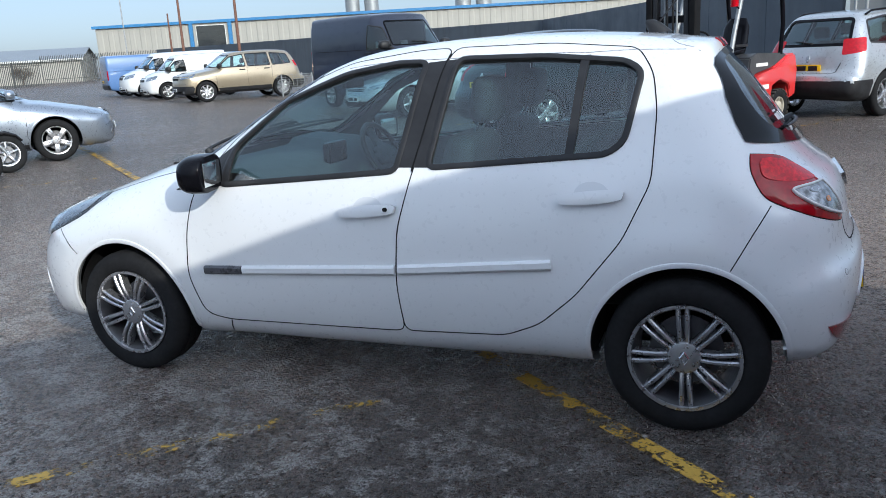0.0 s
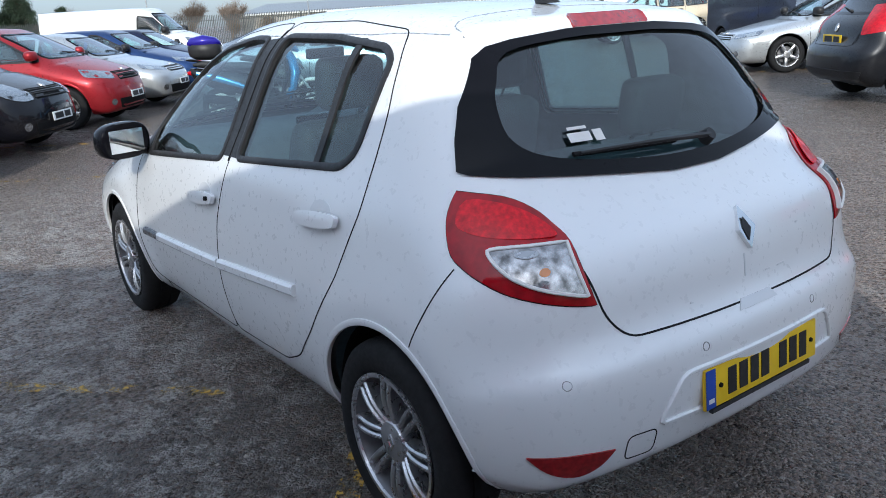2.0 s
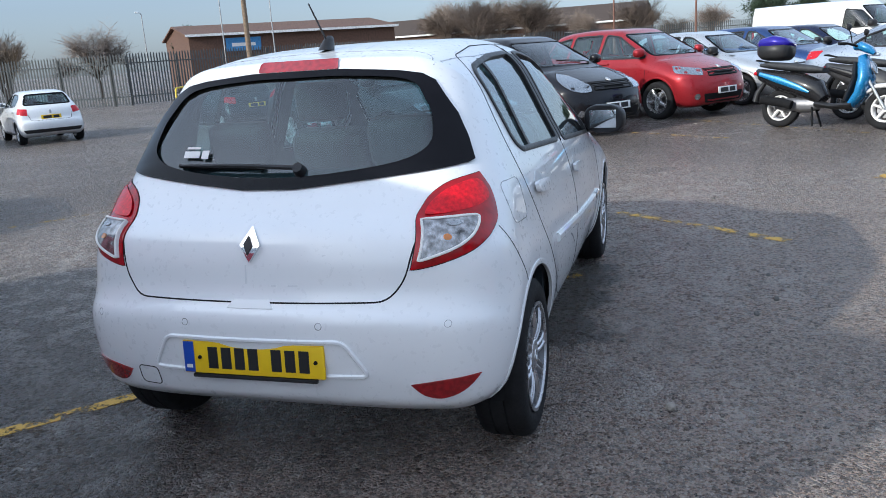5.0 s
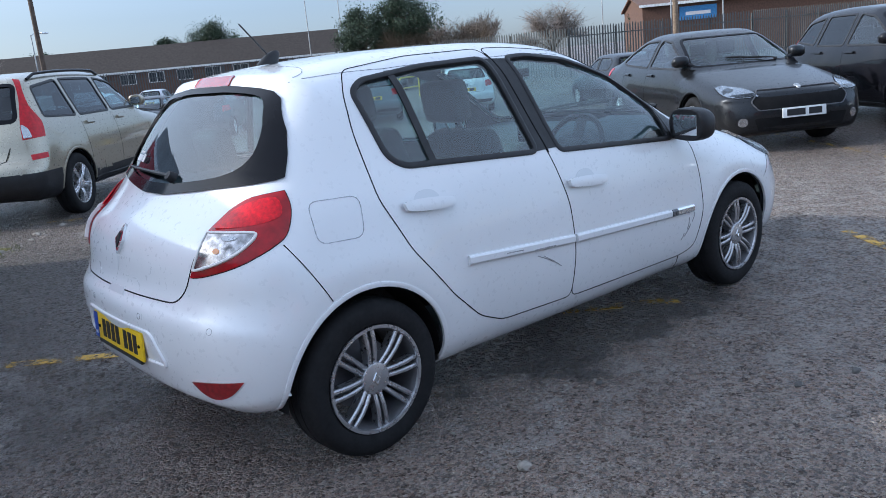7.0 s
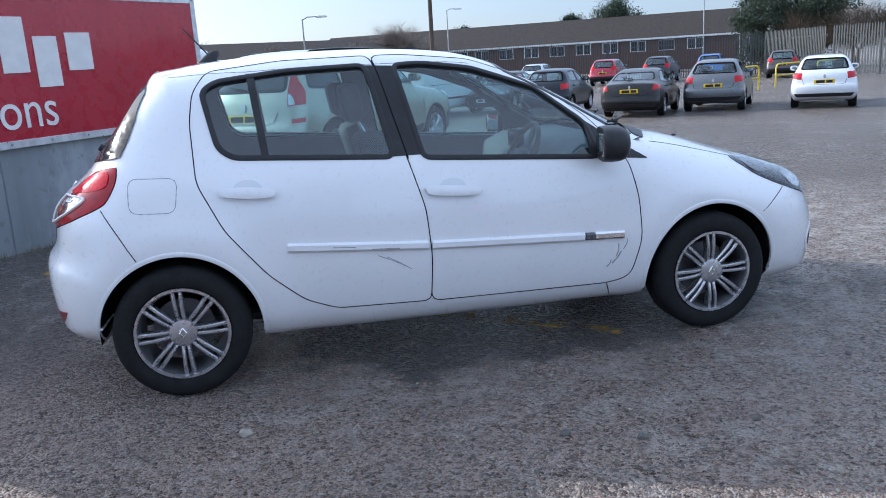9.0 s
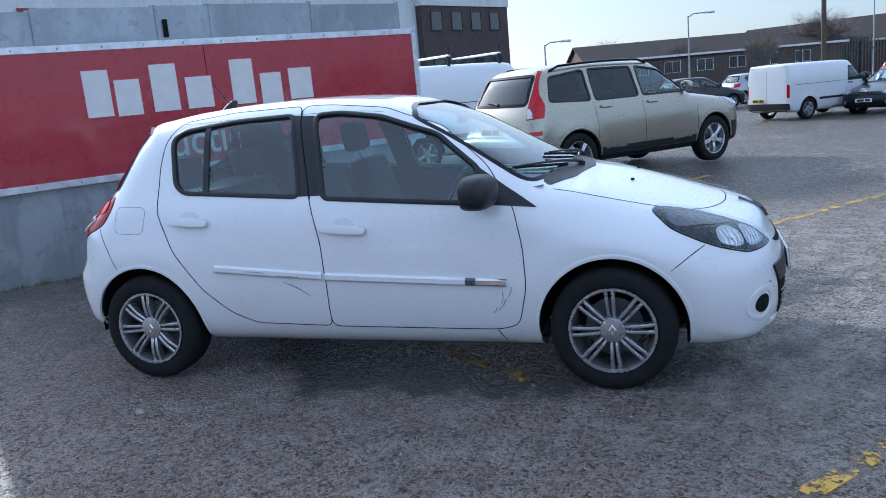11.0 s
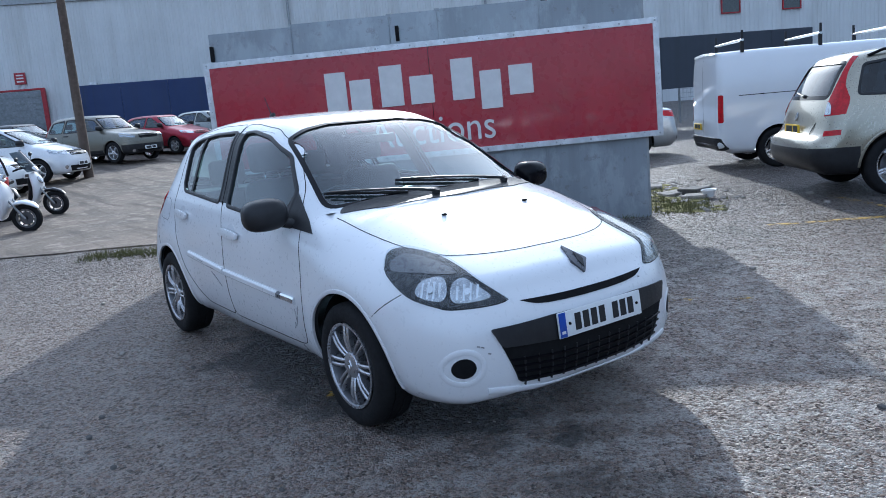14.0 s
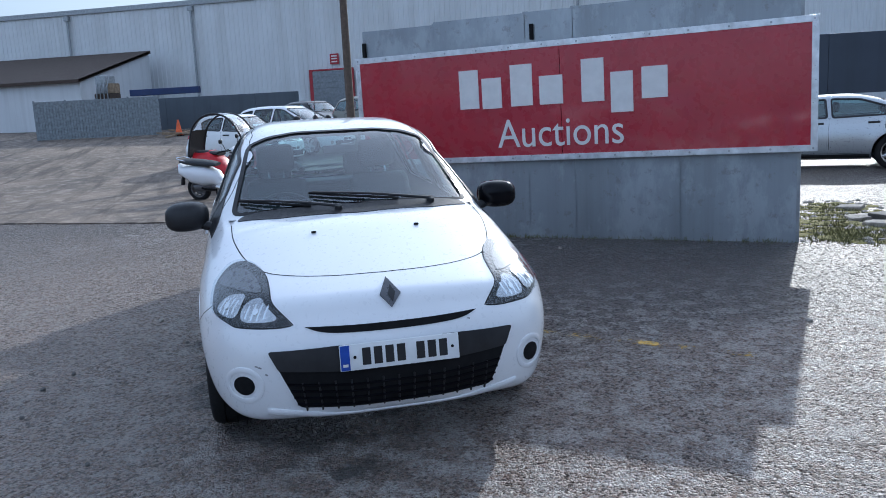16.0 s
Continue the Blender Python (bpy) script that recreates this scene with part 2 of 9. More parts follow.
def worn_line_mat(name, color, keep):
    m, nt, b = base_mat(name, color, 0.7)
    v = coords(nt)
    n1 = noise_of(nt, v, 7.0, 7, 0.75)
    n2 = noise_of(nt, v, 60, 3, 0.6)
    s = node(nt, "ShaderNodeMath", operation="ADD")
    nt.links.new(n1, s.inputs[0])
    mu = node(nt, "ShaderNodeMath", operation="MULTIPLY")
    nt.links.new(n2, mu.inputs[0])
    mu.inputs[1].default_value = 0.35
    nt.links.new(mu.outputs[0], s.inputs[1])
    f = ramp(nt, s.outputs[0], (keep, 0.0), (keep + 0.05, 1.0))
    nt.links.new(mix_color(nt, ramp(nt, n2, (0.3, 0.0), (0.7, 0.4)), color, tuple(c * 0.6 for c in color)), b.inputs["Base Color"])
    nt.links.new(f, b.inputs["Alpha"])
    bump(nt, b, n2, 0.5, 0.004)
    return m


def streaked(name, color, dark, rough=0.5, metal=0.0, amount=0.5, scale=(3.0, 3.0, 0.12)):
    """Sheet metal with rain streaks that run down it."""
    m, nt, b = base_mat(name, color, rough, metal)
    v = coords(nt)
    mp = node(nt, "ShaderNodeMapping")
    mp.inputs["Scale"].default_value = scale
    nt.links.new(v, mp.inputs[0])
    s1 = noise_of(nt, mp.outputs[0], 1.0, 6, 0.65)
    s2 = noise_of(nt, v, 0.7, 5, 0.6)
    c = mix_color(nt, ramp(nt, s1, (0.45, 0.0), (0.75, amount)), color, dark)
    c = mix_color(nt, ramp(nt, s2, (0.4, 0.0), (0.8, amount * 0.6)), c, tuple(x * 0.7 for x in color))
    nt.links.new(c, b.inputs["Base Color"])
    nt.links.new(ramp(nt, s2, (0.3, max(0.05, rough - 0.12)), (0.7, min(1, rough + 0.15))), b.inputs["Roughness"])
    return m


def leaf_mat(name, color):
    m, nt, b = base_mat(name, color, 0.7)
    g = node(nt, "ShaderNodeNewGeometry")
    c = mix_color(nt, g.outputs["Random Per Island"], tuple(x * 0.55 for x in color), tuple(x * 1.35 for x in color))
    nt.links.new(c, b.inputs["Base Color"])
    return m


M = {}
M["asphalt"] = asphalt_mat()
M["concrete"] = concrete_mat()
M["yellow_line"] = worn_line_mat("worn_yellow_paint", (0.60, 0.36, 0.06), 0.655)
M["yellow_faint"] = worn_line_mat("faint_yellow_paint", (0.58, 0.36, 0.07), 0.71)
M["white_line"] = worn_line_mat("worn_white_paint", (0.6, 0.58, 0.54), 0.74)
M["white_paint"] = paint("white_car_paint", (0.765, 0.77, 0.785), rough=0.30, dirt=0.05)
M["black_plastic"] = plain("black_plastic", (0.022, 0.022, 0.024), 0.42, grain=0.0006, scale=14, spec=0.3)
M["gloss_black"] = plain("gloss_black", (0.005, 0.005, 0.007), 0.06, coat=0.0, spec=0.14)
M["rubber"] = plain("tyre_rubber", (0.014, 0.014, 0.015), 0.78, grain=0.001, scale=14, spec=0.2)
M["liner"] = plain("dark_liner", (0.010, 0.010, 0.011), 0.85, spec=0.15)
M["seam"] = plain("panel_gap", (0.012, 0.012, 0.014), 0.8, spec=0.15)
M["alloy"] = plain("grey_alloy", (0.50, 0.50, 0.52), 0.30, 0.85, var=0.2)
M["alloy_bright"] = plain("bright_alloy", (0.66, 0.66, 0.68), 0.28, 0.85, var=0.15)
M["alloy_dark"] = plain("dark_rim", (0.17, 0.17, 0.18), 0.45, 0.7)
M["chrome"] = plain("chrome", (0.78, 0.79, 0.80), 0.08, 1.0, var=0.05)
M["glass"] = glass("car_glass", (0.64, 0.83, 0.84), 0.0, 0.010, 0.085)
M["glass_rear"] = glass("rear_car_glass", (0.44, 0.60, 0.62), 0.0, 0.006, 0.09)
M["glass_dark"] = glass("privacy_glass", (0.10, 0.13, 0.15), 0.0, 0.003, 0.05)
M["lens"] = glass("clear_lens", (0.92, 0.94, 0.95), 0.02, 0.002, 0.03)
M["red_lens"] = plain("red_lens", (0.46, 0.002, 0.010), 0.07, var=0.3, scale=30, spec=0.45)
M["lamp_red"] = plain("tail_lamp_red", (0.33, 0.0012, 0.006), 0.05, var=0.3, scale=30, spec=0.5)
M["lamp_upper_red"] = plain("bright_upper_lamp_red", (0.60, 0.003, 0.012), 0.12, var=0.35, scale=70, spec=0.4)
M["red_deep"] = plain("deep_red_lens", (0.26, 0.006, 0.01), 0.12, var=0.3, scale=60, coat=1.0)
M["mirror_dim"] = plain("mirror_glass", (0.80, 0.82, 0.83), 0.04, 1.0, var=0.03)
M["lamp_silver"] = plain("lamp_reflector", (0.46, 0.47, 0.49), 0.20, 0.9, var=0.2, scale=30)
M["lamp_clear"] = plain("reversing_lens", (0.34, 0.33, 0.33), 0.12, 0.85, var=0.75, scale=38)
M["lamp_grey"] = plain("lamp_bezel", (0.10, 0.10, 0.11), 0.3, 0.3)
M["lamp_trim"] = plain("lamp_trim", (0.38, 0.39, 0.41), 0.25, 0.5)
M["amber"] = plain("amber_lens", (0.55, 0.17, 0.02), 0.2, coat=1.0)
M["plate_yellow"] = plain("yellow_plate", (0.80, 0.52, 0.01), 0.4, var=0.06)
M["plate_white"] = plain("white_plate", (0.75, 0.76, 0.76), 0.4, var=0.06)
M["plate_ink"] = plain("plate_ink", (0.012, 0.012, 0.014), 0.5)
M["plate_blue"] = plain("plate_blue", (0.012, 0.06, 0.36), 0.4)
M["interior"] = plain("interior_trim", (0.060, 0.066, 0.074), 0.75, scale=20)
M["seat"] = plain("dark_seat_cloth", (0.030, 0.032, 0.036), 0.7, scale=40, grain=0.0008)
M["off_white"] = plain("off_white_print", (0.72, 0.70, 0.68), 0.5, var=0.08)
M["galv"] = streaked("galvanised_sheet", (0.31, 0.335, 0.36), (0.17, 0.18, 0.19), 0.40, 0.55, 0.6)
gnt = M["galv"].node_tree
gb = gnt.nodes["Principled BSDF"]
gsrc = gb.inputs["Base Color"].links[0].from_socket
gv = coords(gnt)
gmap = node(gnt, "ShaderNodeMapping")
gmap.inputs["Scale"].default_value = (1.0, 1.0, 0.45)
gnt.links.new(gv, gmap.inputs[0])
gcol = mix_color(gnt, ramp(gnt, noise_of(gnt, gmap.outputs[0], 2.6, 8, 0.7), (0.50, 0.0), (0.60, 0.45)), gsrc, (0.46, 0.49, 0.52))
gcol = mix_color(gnt, ramp(gnt, noise_of(gnt, gv, 9.0, 5, 0.7), (0.58, 0.0), (0.66, 0.5)), gcol, (0.20, 0.19, 0.18))
gnt.links.new(gcol, gb.inputs["Base Color"])
bump(gnt, gb, noise_of(gnt, gmap.outputs[0], 1.6, 3, 0.5), 0.35, 0.03)
M["galv_dull"] = plain("galvanised_steel", (0.33, 0.345, 0.355), 0.5, 0.6, var=0.2)
M["board_red"] = plain("red_sign_board", (0.37, 0.010, 0.028), 0.28, var=0.10, scale=1.6, coat=0.4)
M["aluminium"] = plain("aluminium_trim", (0.62, 0.63, 0.65), 0.35, 0.8)

M["scrape"] = plain("grey_scrape", (0.30, 0.30, 0.31), 0.7, var=0.5, scale=60)
M["lamp_inner"] = plain("headlamp_inner", (0.020, 0.021, 0.024), 0.25, 0.3)
# white dulled for the shade in handle recesses; also serves chipped paint
M["cup_shade"] = paint("cup_shade_and_chip_white", (0.66, 0.67, 0.69), rough=0.35)

# ---------------------------------------------------------------- mesh tools
def link_mesh(name, me, mat, parent=None, label=""):
    ob = new(name, me)
    if mat is not None:
        me.materials.append(mat)
    if parent is not None:
        ob.parent = parent
    return tagged(ob, label)


def part(name, bm, mat, parent=None, label="", smooth=None):
    """One bmesh as one mesh object under a thing or a part."""
    bmesh.ops.recalc_face_normals(bm, faces=bm.faces)
    me = bpy.data.meshes.new(name)
    bm.to_mesh(me)
    bm.free()
    if smooth is not None:
        me.shade_smooth()
        me.set_sharp_from_angle(angle=radians(smooth))
    return link_mesh(name, me, mat, parent, label)


def thing(name, m, label, category, group="", kind=""):
    ob = new(name)
    ob.empty_display_size = 0.1
    ob.matrix_basis = m
    return tagged(ob, label, category, group, kind)


def box(bm, x0, x1, y0, y1, z0, z1, bev=0.0, m=None, seg=2):
    r = bmesh.ops.create_cube(bm, size=1.0)
    vs = r["verts"]
    for v in vs:
        v.co = Vector((x0 + (v.co.x + 0.5) * (x1 - x0), y0 + (v.co.y + 0.5) * (y1 - y0), z0 + (v.co.z + 0.5) * (z1 - z0)))
    if bev:
        es = list({e for v in vs for e in v.link_edges})
        r = bmesh.ops.bevel(bm, geom=es, offset=bev, segments=seg, affect="EDGES", profile=0.6)
        vs = list({v for f in r["faces"] for v in f.verts} | {v for v in vs if v.is_valid})
    if m is not None:
        bmesh.ops.transform(bm, matrix=m, verts=vs)
    return vs


def tube(bm, pts, r, n=8, cap=True, r_end=None):
    """A round bar along points."""
    pts = [Vector(p) for p in pts]
    rings = []
    for i, p in enumerate(pts):
        d = (pts[min(i + 1, len(pts) - 1)] - pts[max(i - 1, 0)]).normalized()
        a = d.orthogonal().normalized() if not rings else (last_a - d * last_a.dot(d)).normalized()
        last_a = a
        b = d.cross(a)
        rr = r if r_end is None else r + (r_end - r) * i / (len(pts) - 1)
        rings.append([bm.verts.new(p + rr * (math.cos(t) * a + math.sin(t) * b)) for t in [2 * math.pi * k / n for k in range(n)]])
    for r0, r1 in zip(rings, rings[1:]):
        for k in range(n):
            bm.faces.new((r0[k], r0[(k + 1) % n], r1[(k + 1) % n], r1[k]))
    if cap:
        bm.faces.new(rings[0][::-1])
        bm.faces.new(rings[-1])
    return rings


def revolve(bm, prof, n=48, closed=True):
    """Turns (radius, y) points round the y axis."""
    rings = [[bm.verts.new((r * math.cos(2 * math.pi * k / n), y, r * math.sin(2 * math.pi * k / n))) for k in range(n)] for r, y in prof]
    pairs = list(zip(rings, rings[1:])) + ([(rings[-1], rings[0])] if closed else [])
    for a, b in pairs:
        for k in range(n):
            bm.faces.new((a[k], a[(k + 1) % n], b[(k + 1) % n], b[k]))
    return rings


def smooth_closed(pts, n=5):
    """Catmull-Rom through a closed ring of 2D points; a point with a third value True stays a corner."""
    out, k = [], len(pts)
    for i in range(k):
        p0, p1, p2, p3 = (np.array(pts[(i + j) % k][:2], float) for j in (-1, 0, 1, 2))
        if len(pts[i]) > 2:
            p0 = p1
        if len(pts[(i + 1) % k]) > 2:
            p3 = p2
        for s in range(n):
            t = s / n
            out.append(0.5 * ((2 * p1) + (p2 - p0) * t + (2 * p0 - 5 * p1 + 4 * p2 - p3) * t**2 + (3 * p1 - p0 - 3 * p2 + p3) * t**3))
    return np.array(out)


def smooth_open(pts, n=6):
    pts = [np.array(p, float) for p in pts]
    ext = [2 * pts[0] - pts[1], *pts, 2 * pts[-1] - pts[-2]]
    out = []
    for p0, p1, p2, p3 in zip(ext, ext[1:], ext[2:], ext[3:]):
        for s in range(n):
            t = s / n
            out.append(0.5 * ((2 * p1) + (p2 - p0) * t + (2 * p0 - 5 * p1 + 4 * p2 - p3) * t**2 + (3 * p1 - p0 - 3 * p2 + p3) * t**3))
    out.append(pts[-1])
    return np.array(out)


def round_poly(pts, r, n=4):
    """A polygon whose corners are rounded with radius about r."""
    out, k = [], len(pts)
    for i in range(k):
        a, b, c = (np.array(pts[(i + j) % k], float) for j in (-1, 0, 1))
        ra = min(r, 0.45 * np.linalg.norm(a - b), 0.45 * np.linalg.norm(c - b))
        p, q = b + (a - b) / np.linalg.norm(a - b) * ra, b + (c - b) / np.linalg.norm(c - b) * ra
        for s in range(n + 1):
            t = s / n
            out.append((1 - t) ** 2 * p + 2 * t * (1 - t) * b + t**2 * q)
    return np.array(out)


def inside(poly, a, b):
    """Which of the points (a, b) lie inside the polygon."""
    hit = np.zeros(len(a), bool)
    x0, y0 = poly[-1]
    for x1, y1 in poly:
        cond = (y1 > b) != (y0 > b)
        with np.errstate(divide="ignore", invalid="ignore"):
            hit ^= cond & (a < (x0 - x1) * (b - y1) / (y0 - y1 + 1e-12) + x1)
        x0, y0 = x1, y1
    return hit


def nearest_on(poly, a, b):
    """The nearest point of the closed polygon to each point, and its distance."""
    p = np.stack([a, b], -1)
    best, where = np.full(len(p), 1e9), np.zeros((len(p), 2))
    q0 = np.asarray(poly[-1])
    for q1 in np.asarray(poly):
        d = q1 - q0
        t = np.clip(((p - q0) @ d) / max(d @ d, 1e-12), 0, 1)
        c = q0 + t[:, None] * d
        dist = np.linalg.norm(p - c, axis=1)
        m = dist < best
        best[m], where[m] = dist[m], c[m]
        q0 = q1
    return where, best


def grid_mesh(bm, rows):
    vs = [[bm.verts.new(p) for p in r] for r in rows]
    for a, b in zip(vs, vs[1:]):
        for k in range(len(a) - 1):
            bm.faces.new((a[k], a[k + 1], b[k + 1], b[k]))
    return vs


# ---------------------------------------------------------------- vehicle shells
class Field:
    """The solid of a car body: a side outline swept across, met by the flanks, with rounded meetings."""

    def __init__(self, prof, flank, front=(0.2, 0.4), rear=(0.15, 0.2), crown=0.07, soft=0.14, taper=0.03, flare=(), flare_r=0.4):
        ring = smooth_closed(prof, 6)
        self.lo, self.hi = ring.min(0) - 0.35, ring.max(0) + 0.35
        self.step = 0.02
        nx, nz = (np.ceil((self.hi - self.lo) / self.step).astype(int) + 1)
        gx, gz = np.meshgrid(self.lo[0] + self.step * np.arange(nx), self.lo[1] + self.step * np.arange(nz), indexing="ij")
        _, dist = nearest_on(ring, gx.ravel(), gz.ravel())
        sign = np.where(inside(ring, gx.ravel(), gz.ravel()), -1.0, 1.0)
        self.table = (dist * sign).reshape(nx, nz)
        fl = smooth_open(flank, 8)
        self.fz, self.fw = fl[:, 0], fl[:, 1]
        self.front, self.rear, self.crown, self.soft, self.taper = front, rear, crown, soft, taper
        self.flare, self.flare_r = flare, flare_r
        self.wmax = self.fw.max()

    def side(self, x, z):
        u = np.clip((x - self.lo[0]) / self.step, 0, self.table.shape[0] - 1.001)
        v = np.clip((z - self.lo[1]) / self.step, 0, self.table.shape[1] - 1.001)
        i, j = u.astype(int), v.astype(int)
        a, b = u - i, v - j
        t = self.table
        return (1 - a) * (1 - b) * t[i, j] + a * (1 - b) * t[i + 1, j] + (1 - a) * b * t[i, j + 1] + a * b * t[i + 1, j + 1]

    def __call__(self, x, y, z):
        ay = np.abs(y)
        s = np.clip(np.abs(x) / 0.9, 0, 1)
        s = s * s * (3 - 2 * s)
        k1 = np.where(x > 0, self.front[0], -self.rear[0])
        k2 = np.where(x > 0, self.front[1], -self.rear[1])
        d1 = self.side(x + s * (k1 * ay**2 + k2 * ay**4), z + self.crown * ay**2)
        w = np.interp(z, self.fz, self.fw) * (1 - self.taper * (x / 1.3) ** 2)
        for xw, zw, amount in self.flare:
            r = np.sqrt((x - xw) ** 2 + (z - zw) ** 2)
            w = w + amount * np.exp(-(((r - self.flare_r) / 0.11) ** 2))
        d2 = ay - w
        k = self.soft
        h = np.maximum(k - np.abs(d1 - d2), 0) / k
        return np.maximum(d1, d2) + h * h * k * 0.25

    def grad(self, p, e=0.006):
        g = np.empty_like(p)
        for n in range(3):
            d = np.zeros(3)
            d[n] = e
            g[:, n] = (self(*(p + d).T) - self(*(p - d).T)) / (2 * e)
        return g

    def settle(self, p, rounds=3):
        for _ in range(rounds):
            g = self.grad(p)
            p = p - g * (self(*p.T) / np.maximum((g * g).sum(1), 1e-4))[:, None]
        return p


class Shell:
    """A body surface cut into regions, on which details can be laid."""

    def __init__(self, field, h):
        self.field, self.h = field, h
        lo = np.array([field.lo[0] + 0.2, -field.wmax - 2.5 * h, field.lo[1] + 0.2])
        hi = np.array([field.hi[0] - 0.2, field.wmax + 2.5 * h, field.hi[1] - 0.2])
        n = np.ceil((hi - lo) / h).astype(int) + 1
        ax = [lo[k] + h * np.arange(n[k]) for k in range(3)]
        gx, gy, gz = np.meshgrid(*ax, indexing="ij")
        val = field(gx.ravel(), gy.ravel(), gz.ravel()).reshape(n)
        neg = val < 0
        c = np.stack([neg[i : n[0] - 1 + i, j : n[1] - 1 + j, k : n[2] - 1 + k] for i in (0, 1) for j in (0, 1) for k in (0, 1)])
        cells = np.argwhere(c.any(0) & ~c.all(0))
        index = -np.ones(n - 1, int)
        index[tuple(cells.T)] = np.arange(len(cells))
        pos = np.zeros((len(cells), 3))
        cnt = np.zeros(len(cells))
        for a in range(3):
            for o1 in (0, 1):
                for o2 in (0, 1):
                    off = np.zeros(3, int)
                    off[(a + 1) % 3], off[(a + 2) % 3] = o1, o2
                    i0 = cells + off
                    i1 = i0.copy()
                    i1[:, a] += 1
                    v0, v1 = val[tuple(i0.T)], val[tuple(i1.T)]
                    m = (v0 < 0) != (v1 < 0)
                    t = v0[m] / (v0[m] - v1[m])
                    pos[m] += i0[m] + (i1[m] - i0[m]) * t[:, None]
                    cnt[m] += 1
        verts = lo + h * pos / cnt[:, None]
        quads = []
        for a in range(3):
            b, d = (a + 1) % 3, (a + 2) % 3
            s0 = [slice(0, n[k] - (1 if k == a else 0)) for k in range(3)]
            s1 = list(s0)
            s1[a] = slice(1, n[a])
            for k in (b, d):
                s0[k] = s1[k] = slice(1, n[k] - 1)
            cr = neg[tuple(s0)] != neg[tuple(s1)]
            e = np.argwhere(cr)
            first = neg[tuple(s0)][tuple(e.T)]
            e[:, b] += 1
            e[:, d] += 1
            eb, ed = np.eye(3, dtype=int)[b], np.eye(3, dtype=int)[d]
            q = np.stack([index[tuple((e - eb - ed).T)], index[tuple((e - ed).T)], index[tuple(e.T)], index[tuple((e - eb).T)]], 1)
            q[~first] = q[~first][:, ::-1]
            quads.append(q)
        self.quads = np.concatenate(quads)
        self.verts = field.settle(verts)
        self.region = np.zeros(len(self.quads), int)
        self.names = ["body"]
        self.fixed = np.zeros(len(self.verts), bool)
        self.bvh = BVHTree.FromPolygons(self.verts.tolist(), self.quads.tolist())
        self.refresh()

    def refresh(self):
        g = self.field.grad(self.verts)
        self.normals = g / np.linalg.norm(g, axis=1, keepdims=True)
        self.mid = self.verts[self.quads].mean(1)
        self.mid_n = self.normals[self.quads].mean(1)

    AXES2 = {"left": (0, 2), "right": (0, 2), "front": (1, 2), "rear": (1, 2), "top": (0, 1)}
    # corner views: front or rear corner of the left (+1) or right (-1) side, seen at 45 degrees
    CORNERS = {"front_left": (1, 1), "front_right": (1, -1), "rear_left": (-1, 1), "rear_right": (-1, -1)}

    def facing(self, view, p, nrm):
        if view == "left":
            return (p[:, 1] > 0.25) & (nrm[:, 1] > 0.05)
        if view == "right":
            return (p[:, 1] < -0.25) & (nrm[:, 1] < -0.05)
        if view == "front":
            return (p[:, 0] > -0.2) & (nrm[:, 0] > 0.1)
        if view == "rear":
            return (p[:, 0] < -0.2) & (nrm[:, 0] < -0.1)
        return nrm[:, 2] > 0.2

    def cut(self, name, view, poly, over=("body",), snap=True):
        """Gives the faces inside an outline, drawn in one view, to a region of their own."""
        poly = np.asarray(poly, float)
        a, b = self.AXES2[view]
        ok = np.isin(self.region, [self.names.index(n) for n in over if n in self.names])
        m = ok & self.facing(view, self.mid, self.mid_n)
        m &= inside(poly, self.mid[:, a], self.mid[:, b])
        if name not in self.names:
            self.names.append(name)
        self.region[m] = self.names.index(name)
        if snap:
            used = np.zeros(len(self.verts), int)
            np.bitwise_or.at(used, self.quads[m].ravel(), 1)
            np.bitwise_or.at(used, self.quads[~m].ravel(), 2)
            e = np.flatnonzero((used == 3) & ~self.fixed)
            where, dist = nearest_on(poly, self.verts[e, a], self.verts[e, b])
            near = dist < 0.9 * self.h
            e, where = e[near], where[near]
            p = self.verts[e].copy()
            for _ in range(3):
                p[:, a], p[:, b] = where[:, 0], where[:, 1]
                p = self.field.settle(p, 1)
            self.verts[e] = p
            self.fixed[e] = True
            self.refresh()

    def mesh(self, name, regions, offset=0.0, flip=False, keep=None):
        m = np.isin(self.region, [self.names.index(r) for r in regions if r in self.names])
        if keep is not None:
            m &= keep(self.mid)
        q = self.quads[m]
        ids, inv = np.unique(q, return_inverse=True)
        q = inv.reshape(-1, 4)
        if flip:
            q = q[:, ::-1]
        me = bpy.data.meshes.new(name)
        me.from_pydata((self.verts[ids] + offset * self.normals[ids]).tolist(), [], q.tolist())
        me.shade_smooth()
        nn = self.normals[ids] * (-1 if flip else 1)
        me.normals_split_custom_set_from_vertices(nn.tolist())
        return me

    def project(self, view, a, b):
        if view in self.CORNERS:
            e, s = self.CORNERS[view]
            k = math.sqrt(0.5)
            along, way = Vector((k, -e * s * k, 0)), Vector((-e * k, -s * k, 0))
            return self.hit(along * a + Vector((0, 0, b)) - way * 5, way)
        o, d = {
            "left": ((a, 3, b), (0, -1, 0)),
            "right": ((a, -3, b), (0, 1, 0)),
            "front": ((5, a, b), (-1, 0, 0)),
            "rear": ((-5, a, b), (1, 0, 0)),
            "top": ((a, b, 5), (0, 0, -1)),
        }[view]
        return self.hit(Vector(o), Vector(d))

    def hit(self, o, d):
        loc, nrm, _, _ = self.bvh.ray_cast(o, d)
        if loc is None:
            far = o + d * 4.0
            loc, nrm, _, _ = self.bvh.find_nearest(far)
        if self.h > 0.04:
            return loc, (nrm if nrm.dot(d) < 0 else -nrm)
        g = self.field.grad(np.array([loc]))[0]
        return loc, Vector(g).normalized()

